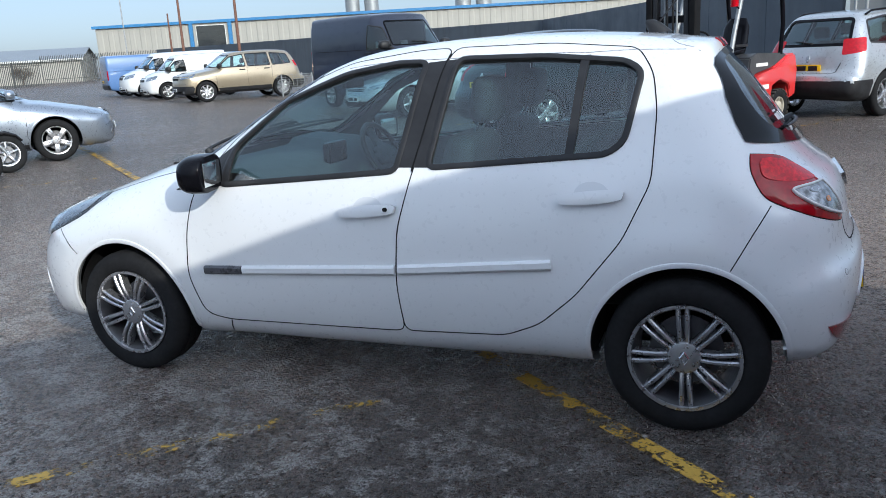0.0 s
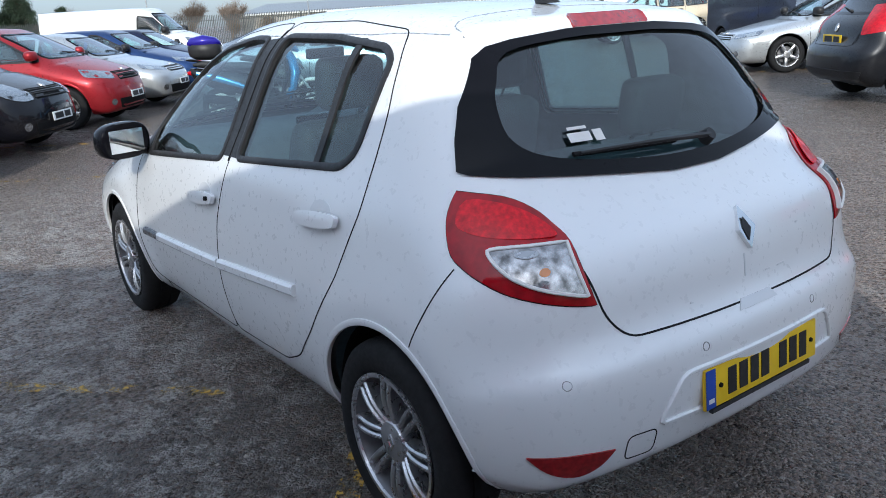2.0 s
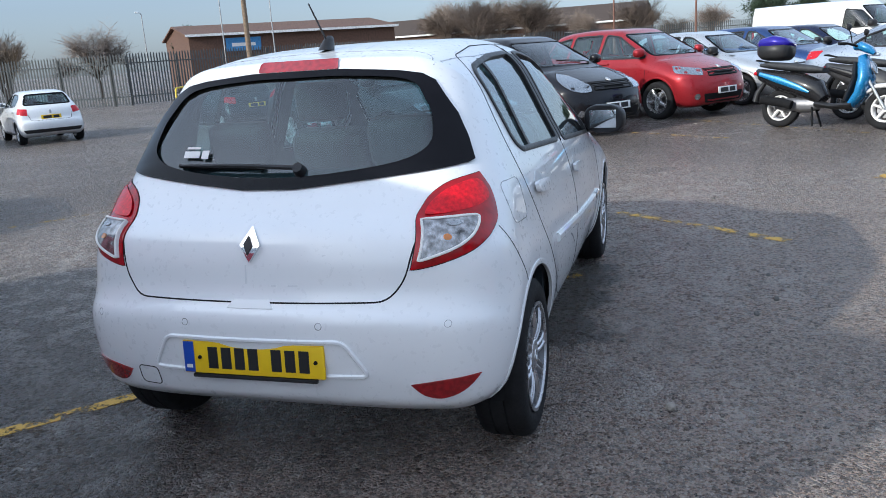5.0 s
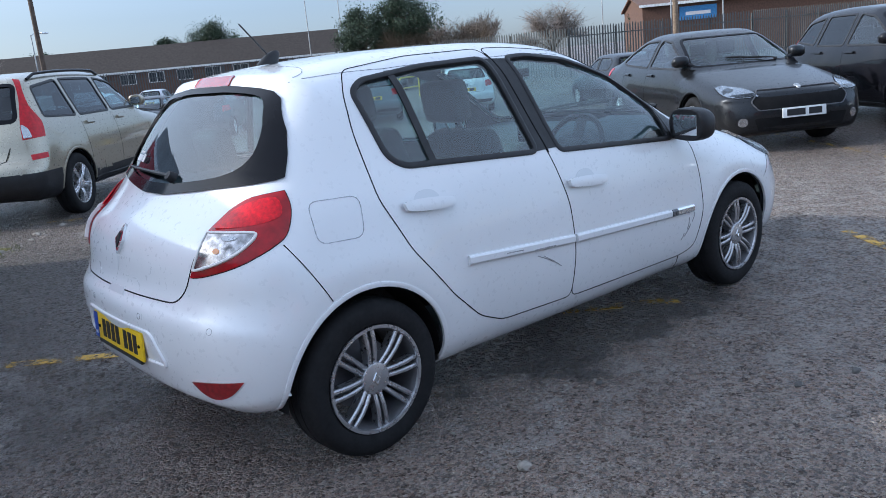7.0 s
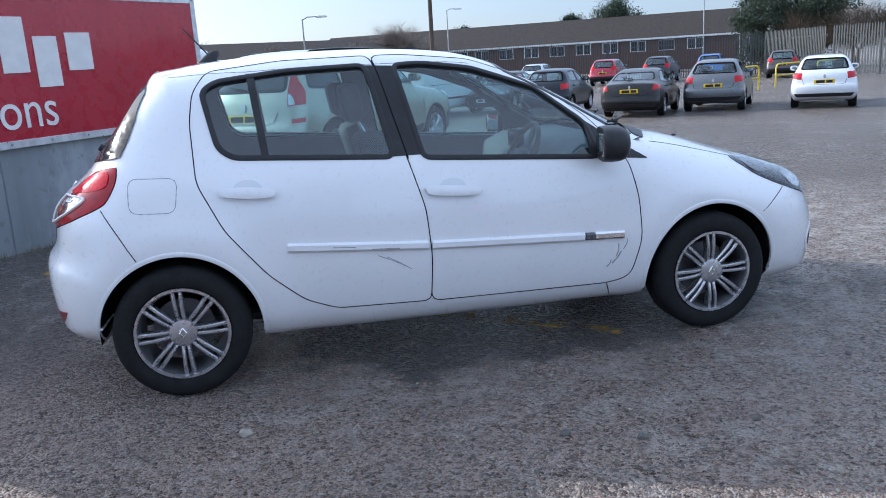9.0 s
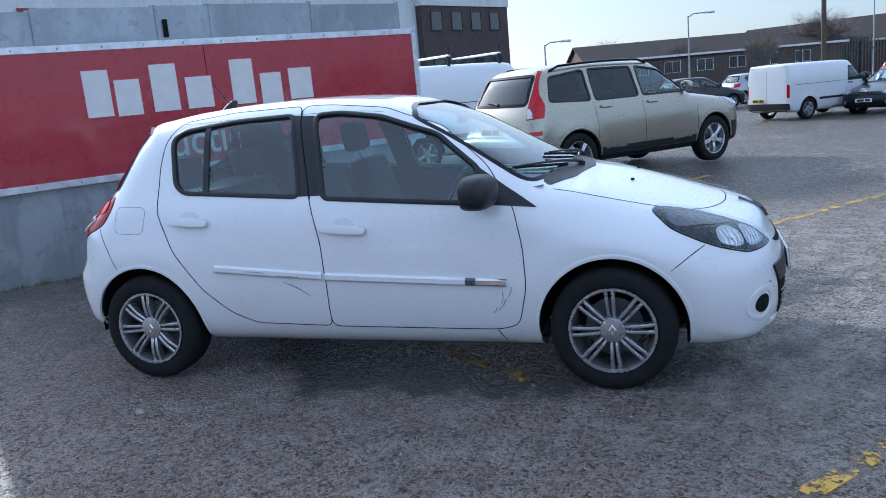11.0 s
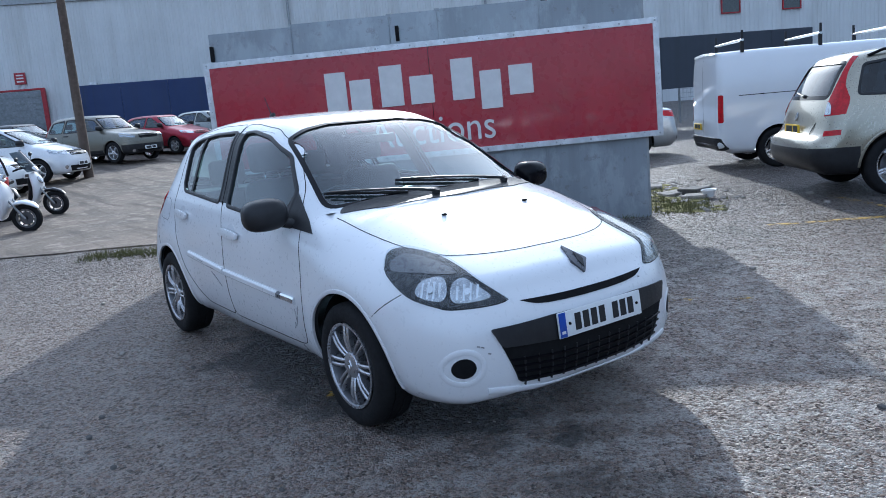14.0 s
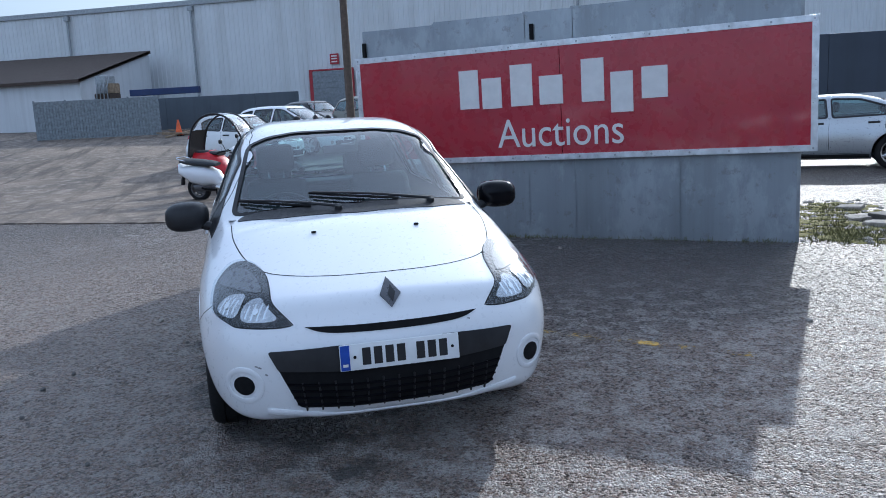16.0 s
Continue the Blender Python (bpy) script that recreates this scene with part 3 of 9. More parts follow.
    def patch(self, name, view, poly, mat, parent, off=0.003, thick=0.006, step=0.03, label="", dome=0.0):
        """A piece laid on the body inside an outline, with a rim of its own thickness."""
        poly = np.asarray(poly, float)
        pts = []
        for p, q in zip(poly, np.roll(poly, -1, 0)):
            k = max(1, int(np.linalg.norm(q - p) / step))
            pts += [p + (q - p) * s / k for s in range(k)]
        ring = np.array(pts)
        lo, hi = ring.min(0), ring.max(0)
        ga, gb = np.meshgrid(np.arange(lo[0], hi[0], step), np.arange(lo[1], hi[1], step))
        ga, gb = ga.ravel(), gb.ravel()
        ok = inside(ring, ga, gb)
        ga, gb = ga[ok], gb[ok]
        if len(ga):
            _, d = nearest_on(ring, ga, gb)
            ga, gb = ga[d > step * 0.45], gb[d > step * 0.45]
        allp = [tuple(p) for p in ring] + list(zip(ga, gb))
        n = len(ring)
        vs, _, fs, *_ = cdt([Vector(p) for p in allp], [], [list(range(n))], 1, 1e-5)
        depth = np.zeros(len(vs))
        if dome:
            _, dd = nearest_on(ring, np.array([v.x for v in vs]), np.array([v.y for v in vs]))
            depth = dome * (1 - np.exp(-dd / 0.03))
        bm = bmesh.new()
        locs = self.field.settle(np.array([self.project(view, v.x, v.y)[0] for v in vs]), 2)
        g = self.field.grad(locs)
        norms = [Vector(q).normalized() for q in g]
        out = [bm.verts.new(Vector(p) + q * (off + dp)) for p, q, dp in zip(locs, norms, depth)]
        for f in fs:
            bm.faces.new([out[i] for i in f])
        edges = [e for e in bm.edges if len(e.link_faces) == 1]
        low = {}
        for e in edges:
            for v in e.verts:
                if v not in low:
                    low[v] = bm.verts.new(v.co - norms[out.index(v)] * thick)
                    norms.append(norms[out.index(v)])
        for e in edges:
            bm.faces.new((e.verts[0], e.verts[1], low[e.verts[1]], low[e.verts[0]]))
        ob = part(name, bm, mat, parent, label, smooth=40)
        # the outer face looks away from the body
        if sum(p.normal.dot(norms[f[0]]) for p, f in zip(ob.data.polygons, fs)) < 0:
            ob.data.flip_normals()
        if not dome and "glass" in mat.name:
            ob.data.normals_split_custom_set_from_vertices([tuple(q) for q in norms])
        return ob

    def strip(self, name, view, pts, width, mat, parent, off=0.002, height=0.0, closed=False, label="", step=0.03, slide=0.0):
        """A band along a line laid on the body; with a height it stands proud with sloping sides."""
        pts = np.asarray(pts, float)
        ends = list(zip(pts, np.roll(pts, -1, 0))) if closed else list(zip(pts, pts[1:]))
        line = []
        for p, q in ends:
            k = max(1, int(np.linalg.norm(q - p) / step))
            line += [p + (q - p) * s / k for s in range(k)]
        if not closed:
            line.append(pts[-1])
        got = [self.project(view, *p) for p in line]
        n = len(got)
        rows = []
        for i in range(n):
            if closed:
                d = got[(i + 1) % n][0] - got[i - 1][0]
            else:
                d = got[min(i + 1, n - 1)][0] - got[max(i - 1, 0)][0]
            loc, nrm = got[i]
            side = nrm.cross(d).normalized()
            loc = loc + side * slide
            w = width / 2
            if height:
                rows.append([loc - side * w - nrm * 0.01, loc - side * w + nrm * (off + height * 0.4), loc - side * w * 0.55 + nrm * (off + height), loc + side * w * 0.55 + nrm * (off + height), loc + side * w + nrm * (off + height * 0.4), loc + side * w - nrm * 0.01])
            else:
                rows.append([loc - side * w - nrm * 0.004, loc - side * w + nrm * off, loc + side * w + nrm * off, loc + side * w - nrm * 0.004])
        if closed:
            rows.append(rows[0])
        bm = bmesh.new()
        vs = grid_mesh(bm, rows)
        if closed:
            bmesh.ops.remove_doubles(bm, verts=bm.verts, dist=1e-5)
        else:
            bm.faces.new(vs[0][::-1])
            bm.faces.new(vs[-1])
        return part(name, bm, mat, parent, label, smooth=35)


# ---------------------------------------------------------------- vehicle parts
def tyre_profile(R, r, w):
    """Radius and y of a tyre section of width w, outer side at +y."""
    h = w / 2
    return [(r, -h * 0.80), (r + 0.01, -h * 0.95), (r + (R - r) * 0.45, -h), (R - 0.022, -h * 0.93), (R - 0.006, -h * 0.80), (R, -h * 0.55), (R, -h * 0.32), (R - 0.007, -h * 0.31), (R - 0.007, -h * 0.24), (R, -h * 0.23), (R, h * 0.23), (R - 0.007, h * 0.24), (R - 0.007, h * 0.31), (R, h * 0.32), (R, h * 0.55), (R - 0.006, h * 0.80), (R - 0.022, h * 0.93), (R - 0.03, h * 0.97), (r + (R - r) * 0.45, h), (r + 0.014, h * 0.96), (r + 0.004, h * 0.90), (r, h * 0.80)]


def spoke_mesh(name, r0, r1, w0, w1, y0, y1, thick, lean=0.0, shift=0.0):
    """One spoke in the x z plane, growing up z, its face at +y."""
    bm = bmesh.new()
    rows = []
    for s in range(6):
        t = s / 5
        r, w = r0 + (r1 - r0) * t, w0 + (w1 - w0) * t
        y = y0 + (y1 - y0) * t + 0.012 * math.sin(math.pi * t)
        cx = shift + lean * t
        rows.append([(cx - w / 2, y - thick, r), (cx - w / 2, y - 0.006, r), (cx - w * 0.22, y, r), (cx + w * 0.22, y, r), (cx + w / 2, y - 0.006, r), (cx + w / 2, y - thick, r)])
    grid_mesh(bm, rows)
    bmesh.ops.recalc_face_normals(bm, faces=bm.faces)
    me = bpy.data.meshes.new(name)
    bm.to_mesh(me)
    bm.free()
    me.shade_smooth()
    me.set_sharp_from_angle(angle=radians(30))
    return me


def wheel(parent, m, R=0.30, r=0.205, w=0.195, spokes=8, double=True, alloy="alloy", rich=True, caps=0.062, turn=0.0, sw=(0.016, 0.0185), lozenge=False):
    """A wheel whose outer face looks along its +y: dark barrel with tyre, spokes and cap on it."""
    n = 56 if rich else 28
    bm = bmesh.new()
    h = w / 2
    revolve(bm, [(r - 0.004, h * 0.92), (r - 0.014, h * 0.90), (r - 0.022, h * 0.70), (r - 0.03, -h * 0.2), (r - 0.03, -h * 0.85), (r, -h * 0.9), (r, h * 0.8)], n)
    wh = part("wheel", bm, M["alloy_dark"] if alloy == "alloy" else M[alloy], parent, smooth=40)
    wh.matrix_basis = m
    bm = bmesh.new()
    revolve(bm, tyre_profile(R, r, w), n)
    part("tyre", bm, M["rubber"], wh, smooth=50)
    bm = bmesh.new()
    revolve(bm, [(r * 0.66, -h * 0.15), (r * 0.66, -h * 0.3), (0.03, -h * 0.3), (0.03, -h * 0.15)], 28)
    part("brake_disc", bm, M["alloy_dark"], wh, smooth=40)
    if rich:
        bm = bmesh.new()
        revolve(bm, [(r + 0.002, h * 0.93), (r + 0.002, h * 0.985), (r - 0.010, h * 0.985), (r - 0.013, h * 0.90)], n)
        part("rim_lip", bm, M[alloy], wh, smooth=40)
    me = None
    for k in range(spokes):
        for s in (-1, 1) if double else (0,):
            key = (R, r, w, spokes, double, alloy, s, sw)
            me = SPOKES.get(key)
            if me is None:
                me = spoke_mesh("spoke", caps * 0.7, r - 0.012, sw[0], sw[1], h * 0.78, h * 0.90, 0.045, lean=0.006 * s, shift=0.0110 * s)
                me.materials.append(M[alloy])
                SPOKES[key] = me
            sp = new("spoke", me)
            sp.parent = wh
            sp.matrix_basis = Matrix.Rotation(turn + 2 * math.pi * k / spokes, 4, "Y")
    bm = bmesh.new()
    prof = [(0.0005, h * 0.90), (caps * 0.78, h * 0.895), (caps * 0.95, h * 0.87), (caps, h * 0.82), (caps, h * 0.4)]
    revolve(bm, prof, 28, closed=False)
    hc = part("hub_cap", bm, M[alloy], wh, smooth=40)
    if lozenge:
        bm = bmesh.new()
        prof = [(0, 0.028), (0.019, 0), (0, -0.028), (-0.019, 0)]
        rows = [[(a * k, h * 0.90 + d, b * k) for a, b in prof + prof[:1]] for k, d in ((1.0, -0.002), (1.0, 0.002), (0.85, 0.004), (0.55, 0.004), (0.45, 0.0005))]
        grid_mesh(bm, rows)
        bmesh.ops.recalc_face_normals(bm, faces=bm.faces)
        part("cap_badge", bm, M["chrome"], wh)
    return wh


SPOKES = {}


def number_plate(parent, m, yellow, w=0.52, h=0.112, band=True, rich=True, groups=(2, 2, 3)):
    """A registration plate facing its +x, with plain bars where the characters stand."""
    bm = bmesh.new()
    box(bm, -0.006, 0.004, -w / 2, w / 2, -h / 2, h / 2, 0.004)
    pl = part("number_plate", bm, M["plate_yellow" if yellow else "plate_white"], parent, "yellow number plate" if yellow else "white number plate", smooth=40)
    pl.matrix_basis = m
    left = 0.045 if band else 0.0
    if band:
        bm = bmesh.new()
        box(bm, 0.0042, 0.006, -w / 2 + 0.003, -w / 2 + 0.042, -h / 2 + 0.003, h / 2 - 0.003)
        part("country_band", bm, M["plate_blue"], pl, "blue band")
        bm = bmesh.new()
        box(bm, 0.0062, 0.007, -w / 2 + 0.012, -w / 2 + 0.034, -h / 2 + 0.018, -h / 2 + 0.03)
        part("band_mark", bm, M["off_white"], pl)
    room = w - left - 0.09
    cell = room / (7 + 0.7)
    y = -w / 2 + left + 0.045
    bm = bmesh.new()
    for k in range(7):
        if k in (4,):
            y += cell * 0.7
        if rich:
            part("plate_bar", plate_bar(y + cell * 0.12, y + cell * 0.84, h), M["plate_ink"], pl)
        y += cell
    if rich:
        bm.free()
        for sy in (-1, 1):
            b2 = bmesh.new()
            bmesh.ops.create_cone(b2, cap_ends=True, segments=12, radius1=0.007, radius2=0.006, depth=0.006, matrix=pose(0.006, sy * (w / 2 - 0.03) + (0.022 if sy < 0 and band else 0) + (0.012 if sy < 0 and band else 0), 0, 0, 90, 0))
            part("screw_cap", b2, M["liner"], pl)
    else:
        bm.free()
        for y0, y1 in ((-0.40, 0.02), (0.10, 0.40)):
            part("plate_bar", plate_bar(y0 * w, y1 * w, h), M["plate_ink"], pl)
    return pl


def plate_bar(y0, y1, h):
    b = bmesh.new()
    box(b, 0.0042, 0.0058, y0, y1, -h * 0.33, h * 0.33)
    return b


def seat(parent, x, y, z, mat, width=0.50, back=0.62, bench=False):
    """A car seat facing +x: cushion, backrest, head restraint."""
    bm = bmesh.new()
    box(bm, -0.26, 0.26, -width / 2, width / 2, 0, 0.16, 0.05, seg=3)
    s = part("seat", bm, mat, parent, smooth=60)
    s.matrix_basis = pose(x, y, z)
    bm = bmesh.new()
    box(bm, -0.07, 0.07, -width / 2, width / 2, 0, back, 0.06, seg=3)
    for v in bm.verts:
        v.co.y *= 1 - 0.22 * max(0, v.co.z / back) ** 2
    bk = part("backrest", bm, mat, s, smooth=60)
    bk.matrix_basis = pose(-0.24, 0, 0.10, 0, -16, 0)
    for yy in ((-0.34, 0.34) if bench else (0,)):
        bm = bmesh.new()
        box(bm, -0.05, 0.05, -0.13, 0.13, 0, 0.19, 0.045, seg=3)
        hr = part("head_restraint", bm, mat, s, smooth=60)
        hr.matrix_basis = pose(-0.24 - 0.29 * (back + 0.13), yy, 0.10 + 0.96 * (back + 0.05), 0, -10, 0)
        bm = bmesh.new()
        for k in (-0.05, 0.05):
            tube(bm, [(-0.24 - 0.28 * back, yy + k, 0.10 + 0.94 * back), (-0.25 - 0.29 * (back + 0.13), yy + k, 0.13 + 0.96 * (back + 0.07))], 0.007, 6)
        part("restraint_post", bm, M["chrome"], s, smooth=60)


def steering_wheel(parent, m):
    bm = bmesh.new()
    n, k = 36, 8
    rings = []
    for i in range(n):
        a = 2 * math.pi * i / n
        rings.append([bm.verts.new(((0.185 + 0.015 * math.cos(2 * math.pi * j / k)) * math.cos(a), (0.185 + 0.015 * math.cos(2 * math.pi * j / k)) * math.sin(a), 0.015 * math.sin(2 * math.pi * j / k))) for j in range(k)])
    for i in range(n):
        for j in range(k):
            bm.faces.new((rings[i][j], rings[(i + 1) % n][j], rings[(i + 1) % n][(j + 1) % k], rings[i][(j + 1) % k]))
    st = part("steering_wheel", bm, M["black_plastic"], parent, smooth=60)
    st.matrix_basis = m
    bm = bmesh.new()
    box(bm, -0.07, 0.07, -0.055, 0.055, -0.03, 0.012, 0.025, seg=3)
    box(bm, -0.18, 0.18, -0.02, 0.02, -0.02, 0.0, 0.008)
    box(bm, -0.03, 0.03, -0.18, 0.0, -0.02, 0.0, 0.008)
    part("steering_hub", bm, M["interior"], st, smooth=50)


def door_mirror(parent, side, x, y, z, mat, size=1.0, glass_mat="mirror_dim"):
    """A door mirror on a short arm; side +1 for the left."""
    bm = bmesh.new()
    bmesh.ops.create_uvsphere(bm, u_segments=24, v_segments=14, radius=1.0)
    for v in bm.verts:
        p = Vector([math.copysign(abs(k) ** 0.72, k) for k in v.co])
        v.co = Vector((p.x * 0.090, p.y * 0.115, p.z * 0.080))
        v.co.x = max(v.co.x, -0.040)
        v.co.z -= 0.10 * v.co.y * side * (0.3 + v.co.x * 2)
    mi = part("door_mirror", bm, mat, parent, smooth=60)
    mi.matrix_basis = pose(x, y + side * 0.105 * size, z, 0, 0, 12 * side) @ Matrix.Scale(size, 4)
    bm = bmesh.new()
    box(bm, -0.045, -0.039, -0.078, 0.078, -0.050, 0.050, 0.0025)
    part("mirror_glass", bm, M[glass_mat], mi, "silvered mirror glass", smooth=40)
    bm = bmesh.new()
    tube(bm, [(0.015, -side * 0.08, -0.045), (0.02, -side * 0.19, -0.075)], 0.026, 8)
    part("mirror_arm", bm, M["black_plastic"], mi, smooth=50)


def blade_wiper(parent, shell, view, a, b, lift=0.018, name="wiper"):
    """A wiper arm and blade lying on the glass from point a to point b of a view."""
    pa, na = shell.project(view, *a)
    pb, nb = shell.project(view, *b)
    bm = bmesh.new()
    n = 8
    row = []
    for i in range(n + 1):
        t = i / n
        p, nr = shell.project(view, a[0] + (b[0] - a[0]) * t, a[1] + (b[1] - a[1]) * t)
        row.append(p + nr * (lift + 0.012 * math.sin(math.pi * t)))
    tube(bm, row, 0.009, 6, r_end=0.005)
    w = part(name, bm, M["black_plastic"], parent, smooth=50)
    bm = bmesh.new()
    row = []
    for i in range(n + 1):
        t = 0.28 + 0.75 * i / n
        p, nr = shell.project(view, a[0] + (b[0] - a[0]) * t, a[1] + (b[1] - a[1]) * t + 0.004)
        row.append(p + nr * 0.008)
    tube(bm, row, 0.007, 5)
    part("wiper_blade", bm, M["rubber"], w, smooth=50)
    bm = bmesh.new()
    bmesh.ops.create_cone(bm, cap_ends=True, segments=16, radius1=0.024, radius2=0.018, depth=0.03, matrix=Matrix.Translation(pa + na * 0.012) @ na.to_track_quat("Z", "Y").to_matrix().to_4x4())
    part("wiper_pivot", bm, M["black_plastic"], w, smooth=40)


def arch_liners(parent, xs, zc, ra, y_out, y_in=0.46):
    for x in xs:
        for s in (-1, 1):
            bm = bmesh.new()
            rows = []
            for yy in (y_out, y_in):
                rows.append([(x + ra * math.cos(t), s * yy, zc + ra * math.sin(t)) for t in np.linspace(-0.08, math.pi + 0.08, 25)])
            rows.append([(x, s * y_in, zc)] * 25)
            grid_mesh(bm, rows)
            bmesh.ops.remove_doubles(bm, verts=bm.verts, dist=1e-5)
            part("wheel_arch_liner", bm, M["liner"], parent, smooth=40)


def circle(cx, cz, r, n=40, sx=1.0):
    return [(cx + sx * r * math.cos(2 * math.pi * k / n), cz + r * math.sin(2 * math.pi * k / n)) for k in range(n)]


# ---------------------------------------------------------------- the white hatchback in the middle
def white_hatchback():
    car = thing("hatchback_car", pose(0, 0, 0), "white five-door hatchback with grey alloy wheels and black door mirrors", "car")
    H, WZ = 1.2875, 0.30
    prof = [(1.60, 0.205), (1.90, 0.205), (2.04, 0.235), (2.083, 0.30), (2.100, 0.42), (2.096, 0.53), (2.070, 0.615), (2.035, 0.67), (1.99, 0.735), (1.90, 0.775), (1.72, 0.835), (1.50, 0.905), (1.30, 0.965), (1.12, 1.005), (1.02, 1.045), (0.72, 1.20), (0.42, 1.345), (0.22, 1.425), (0.02, 1.470), (-0.30, 1.494), (-0.70, 1.495), (-1.05, 1.474), (-1.26, 1.447), (-1.335, 1.436), (-1.362, 1.415), (-1.375, 1.392), (-1.455, 1.31), (-1.56, 1.175), (-1.66, 1.04), (-1.735, 0.965), (-1.815, 0.90), (-1.85, 0.82), (-1.865, 0.73), (-1.885, 0.68), (-1.915, 0.63), (-1.918, 0.52), (-1.900, 0.40), (-1.86, 0.33), (-1.70, 0.28), (-1.0, 0.225), (0.9, 0.205)]
    flank = [(0.10, 0.72), (0.20, 0.765), (0.28, 0.792), (0.38, 0.822), (0.50, 0.842), (0.62, 0.846), (0.74, 0.838), (0.86, 0.818), (0.95, 0.795), (1.02, 0.765), (1.10, 0.728), (1.22, 0.676), (1.34, 0.620), (1.44, 0.560), (1.52, 0.50)]
    f = Field(prof, flank, front=(0.17, 0.36), rear=(0.12, 0.22), crown=0.06, soft=0.16, taper=0.022, flare=((H, WZ, 0.016), (-H, WZ, 0.014)), flare_r=0.40)
    sh = Shell(f, 0.025)
    white = M["white_paint"]
    RA = 0.356
    # outlines in side view (x, z)
    win_f = round_poly([(0.70, 0.925), (0.665, 1.085), (0.44, 1.265), (0.14, 1.372), (-0.10, 1.408), (-0.235, 1.405), (-0.150, 0.985)], 0.035)
    win_r = round_poly([(-0.285, 0.998), (-0.365, 1.412), (-0.72, 1.406), (-1.04, 1.375), (-1.105, 1.335), (-1.055, 1.09), (-0.995, 1.045)], 0.04)
    door_f = round_poly([(0.74, 0.295), (0.845, 0.325), (0.895, 0.52), (0.885, 0.72), (0.845, 0.90), (0.70, 1.10), (0.45, 1.30), (0.14, 1.415), (-0.18, 1.452), (-0.335, 1.455), (-0.225, 0.98), (-0.165, 0.76), (-0.150, 0.54), (-0.160, 0.312)], 0.05)
    door_r = round_poly([(-0.160, 0.314), (-0.150, 0.54), (-0.165, 0.76), (-0.225, 0.98), (-0.335, 1.455), (-0.75, 1.452), (-1.08, 1.42), (-1.145, 1.33), (-1.165, 1.20), (-1.158, 0.95), (-1.06, 0.74), (-0.89, 0.525), (-0.74, 0.39), (-0.60, 0.33)], 0.04)
    ws = round_poly([(-0.655, 1.005), (-0.30, 1.035), (0.30, 1.035), (0.655, 1.005), (0.540, 1.355), (0.42, 1.398), (0.25, 1.420), (-0.25, 1.420), (-0.42, 1.398), (-0.540, 1.355)], 0.04)
    rw_outer = [(-0.676, 1.072), (-0.58, 1.060), (-0.443, 1.047), (-0.30, 1.034), (-0.10, 1.016), (0.10, 1.016), (0.30, 1.034), (0.443, 1.047), (0.58, 1.060), (0.676, 1.072), (0.645, 1.148), (0.603, 1.228), (0.517, 1.340), (0.470, 1.366), (0.390, 1.380), (0.188, 1.398), (-0.188, 1.398), (-0.390, 1.380), (-0.470, 1.366), (-0.517, 1.340), (-0.603, 1.228), (-0.645, 1.148)]
    rw = [(y * 0.975, 1.2 + (z - 1.2) * 0.955) for y, z in rw_outer]
    for side, s in (("left", 1), ("right", -1)):
        for xw in (H, -H):
            sh.cut("arch", side, circle(xw, WZ, RA, 60), over=("body",))
        sh.cut("glass", side, win_f)
        sh.cut("glass", side, win_r)
        sh.cut("door_f_" + side, side, door_f, snap=False)
        sh.cut("door_r_" + side, side, door_r, snap=False)
    sh.cut("glass", "front", ws)
    sh.cut("glass", "rear", rw)
    low = (np.abs(sh.mid[:, 1]) > 0.45) & (sh.mid[:, 2] < 0.62) & (np.minimum((sh.mid[:, 0] - H) ** 2, (sh.mid[:, 0] + H) ** 2) + (sh.mid[:, 2] - WZ) ** 2 < RA**2)
    sh.region[low & (sh.region == 0)] = sh.names.index("arch")
    # bonnet, tailgate, bumpers
    bonnet_edge = smooth_open([(1.02, 0.665), (1.25, 0.655), (1.50, 0.60), (1.66, 0.52), (1.76, 0.38), (1.815, 0.2), (1.83, 0.0)], 4)
    bonnet = [tuple(p) for p in bonnet_edge] + [(x, -y) for x, y in bonnet_edge[::-1]]
    sh.cut("bonnet", "top", bonnet, snap=False)
    gate = round_poly([(-0.46, 0.683), (0.46, 0.683), (0.515, 0.745), (0.545, 0.86), (0.62, 1.045), (0.69, 1.060), (0.66, 1.15), (0.535, 1.36), (0.45, 1.43), (-0.45, 1.43), (-0.535, 1.36), (-0.66, 1.15), (-0.69, 1.060), (-0.62, 1.045), (-0.545, 0.86), (-0.515, 0.745)], 0.04)
    sh.cut("tailgate", "rear", gate, snap=False)
    link_mesh("body", sh.mesh("body", ["body"]), white, car, "white painted body shell")
    for side in ("left", "right"):
        for which in ("f", "r"):
            link_mesh("door", sh.mesh("door", [f"door_{which}_{side}"]), white, car)
    link_mesh("bonnet", sh.mesh("bonnet", ["bonnet"]), white, car)
    link_mesh("tailgate", sh.mesh("tailgate", ["tailgate"]), white, car)
    solid = [n for n in sh.names if n not in ("arch", "glass")]
    link_mesh("interior_trim", sh.mesh("interior_trim", solid, -0.035, True), M["interior"], car, "dark grey cabin lining")
    arch_liners(car, (H, -H), WZ, RA - 0.004, 0.78)
    # seams
    for side, s in (("left", 1), ("right", -1)):
        for d in (door_f, door_r):
            sh.strip("door_seal", side, d, 0.0045, M["seam"], car, off=0.0012, closed=True, step=0.02)
        # arch lips
        for xw in (H, -H):
            ring = [(xw + (RA + 0.004) * math.cos(t), WZ + (RA + 0.004) * math.sin(t)) for t in np.linspace(-0.12, math.pi + 0.16, 48)]
            sh.strip("arch_lip", side, ring, 0.020, white, car, off=0.002, height=0.003)
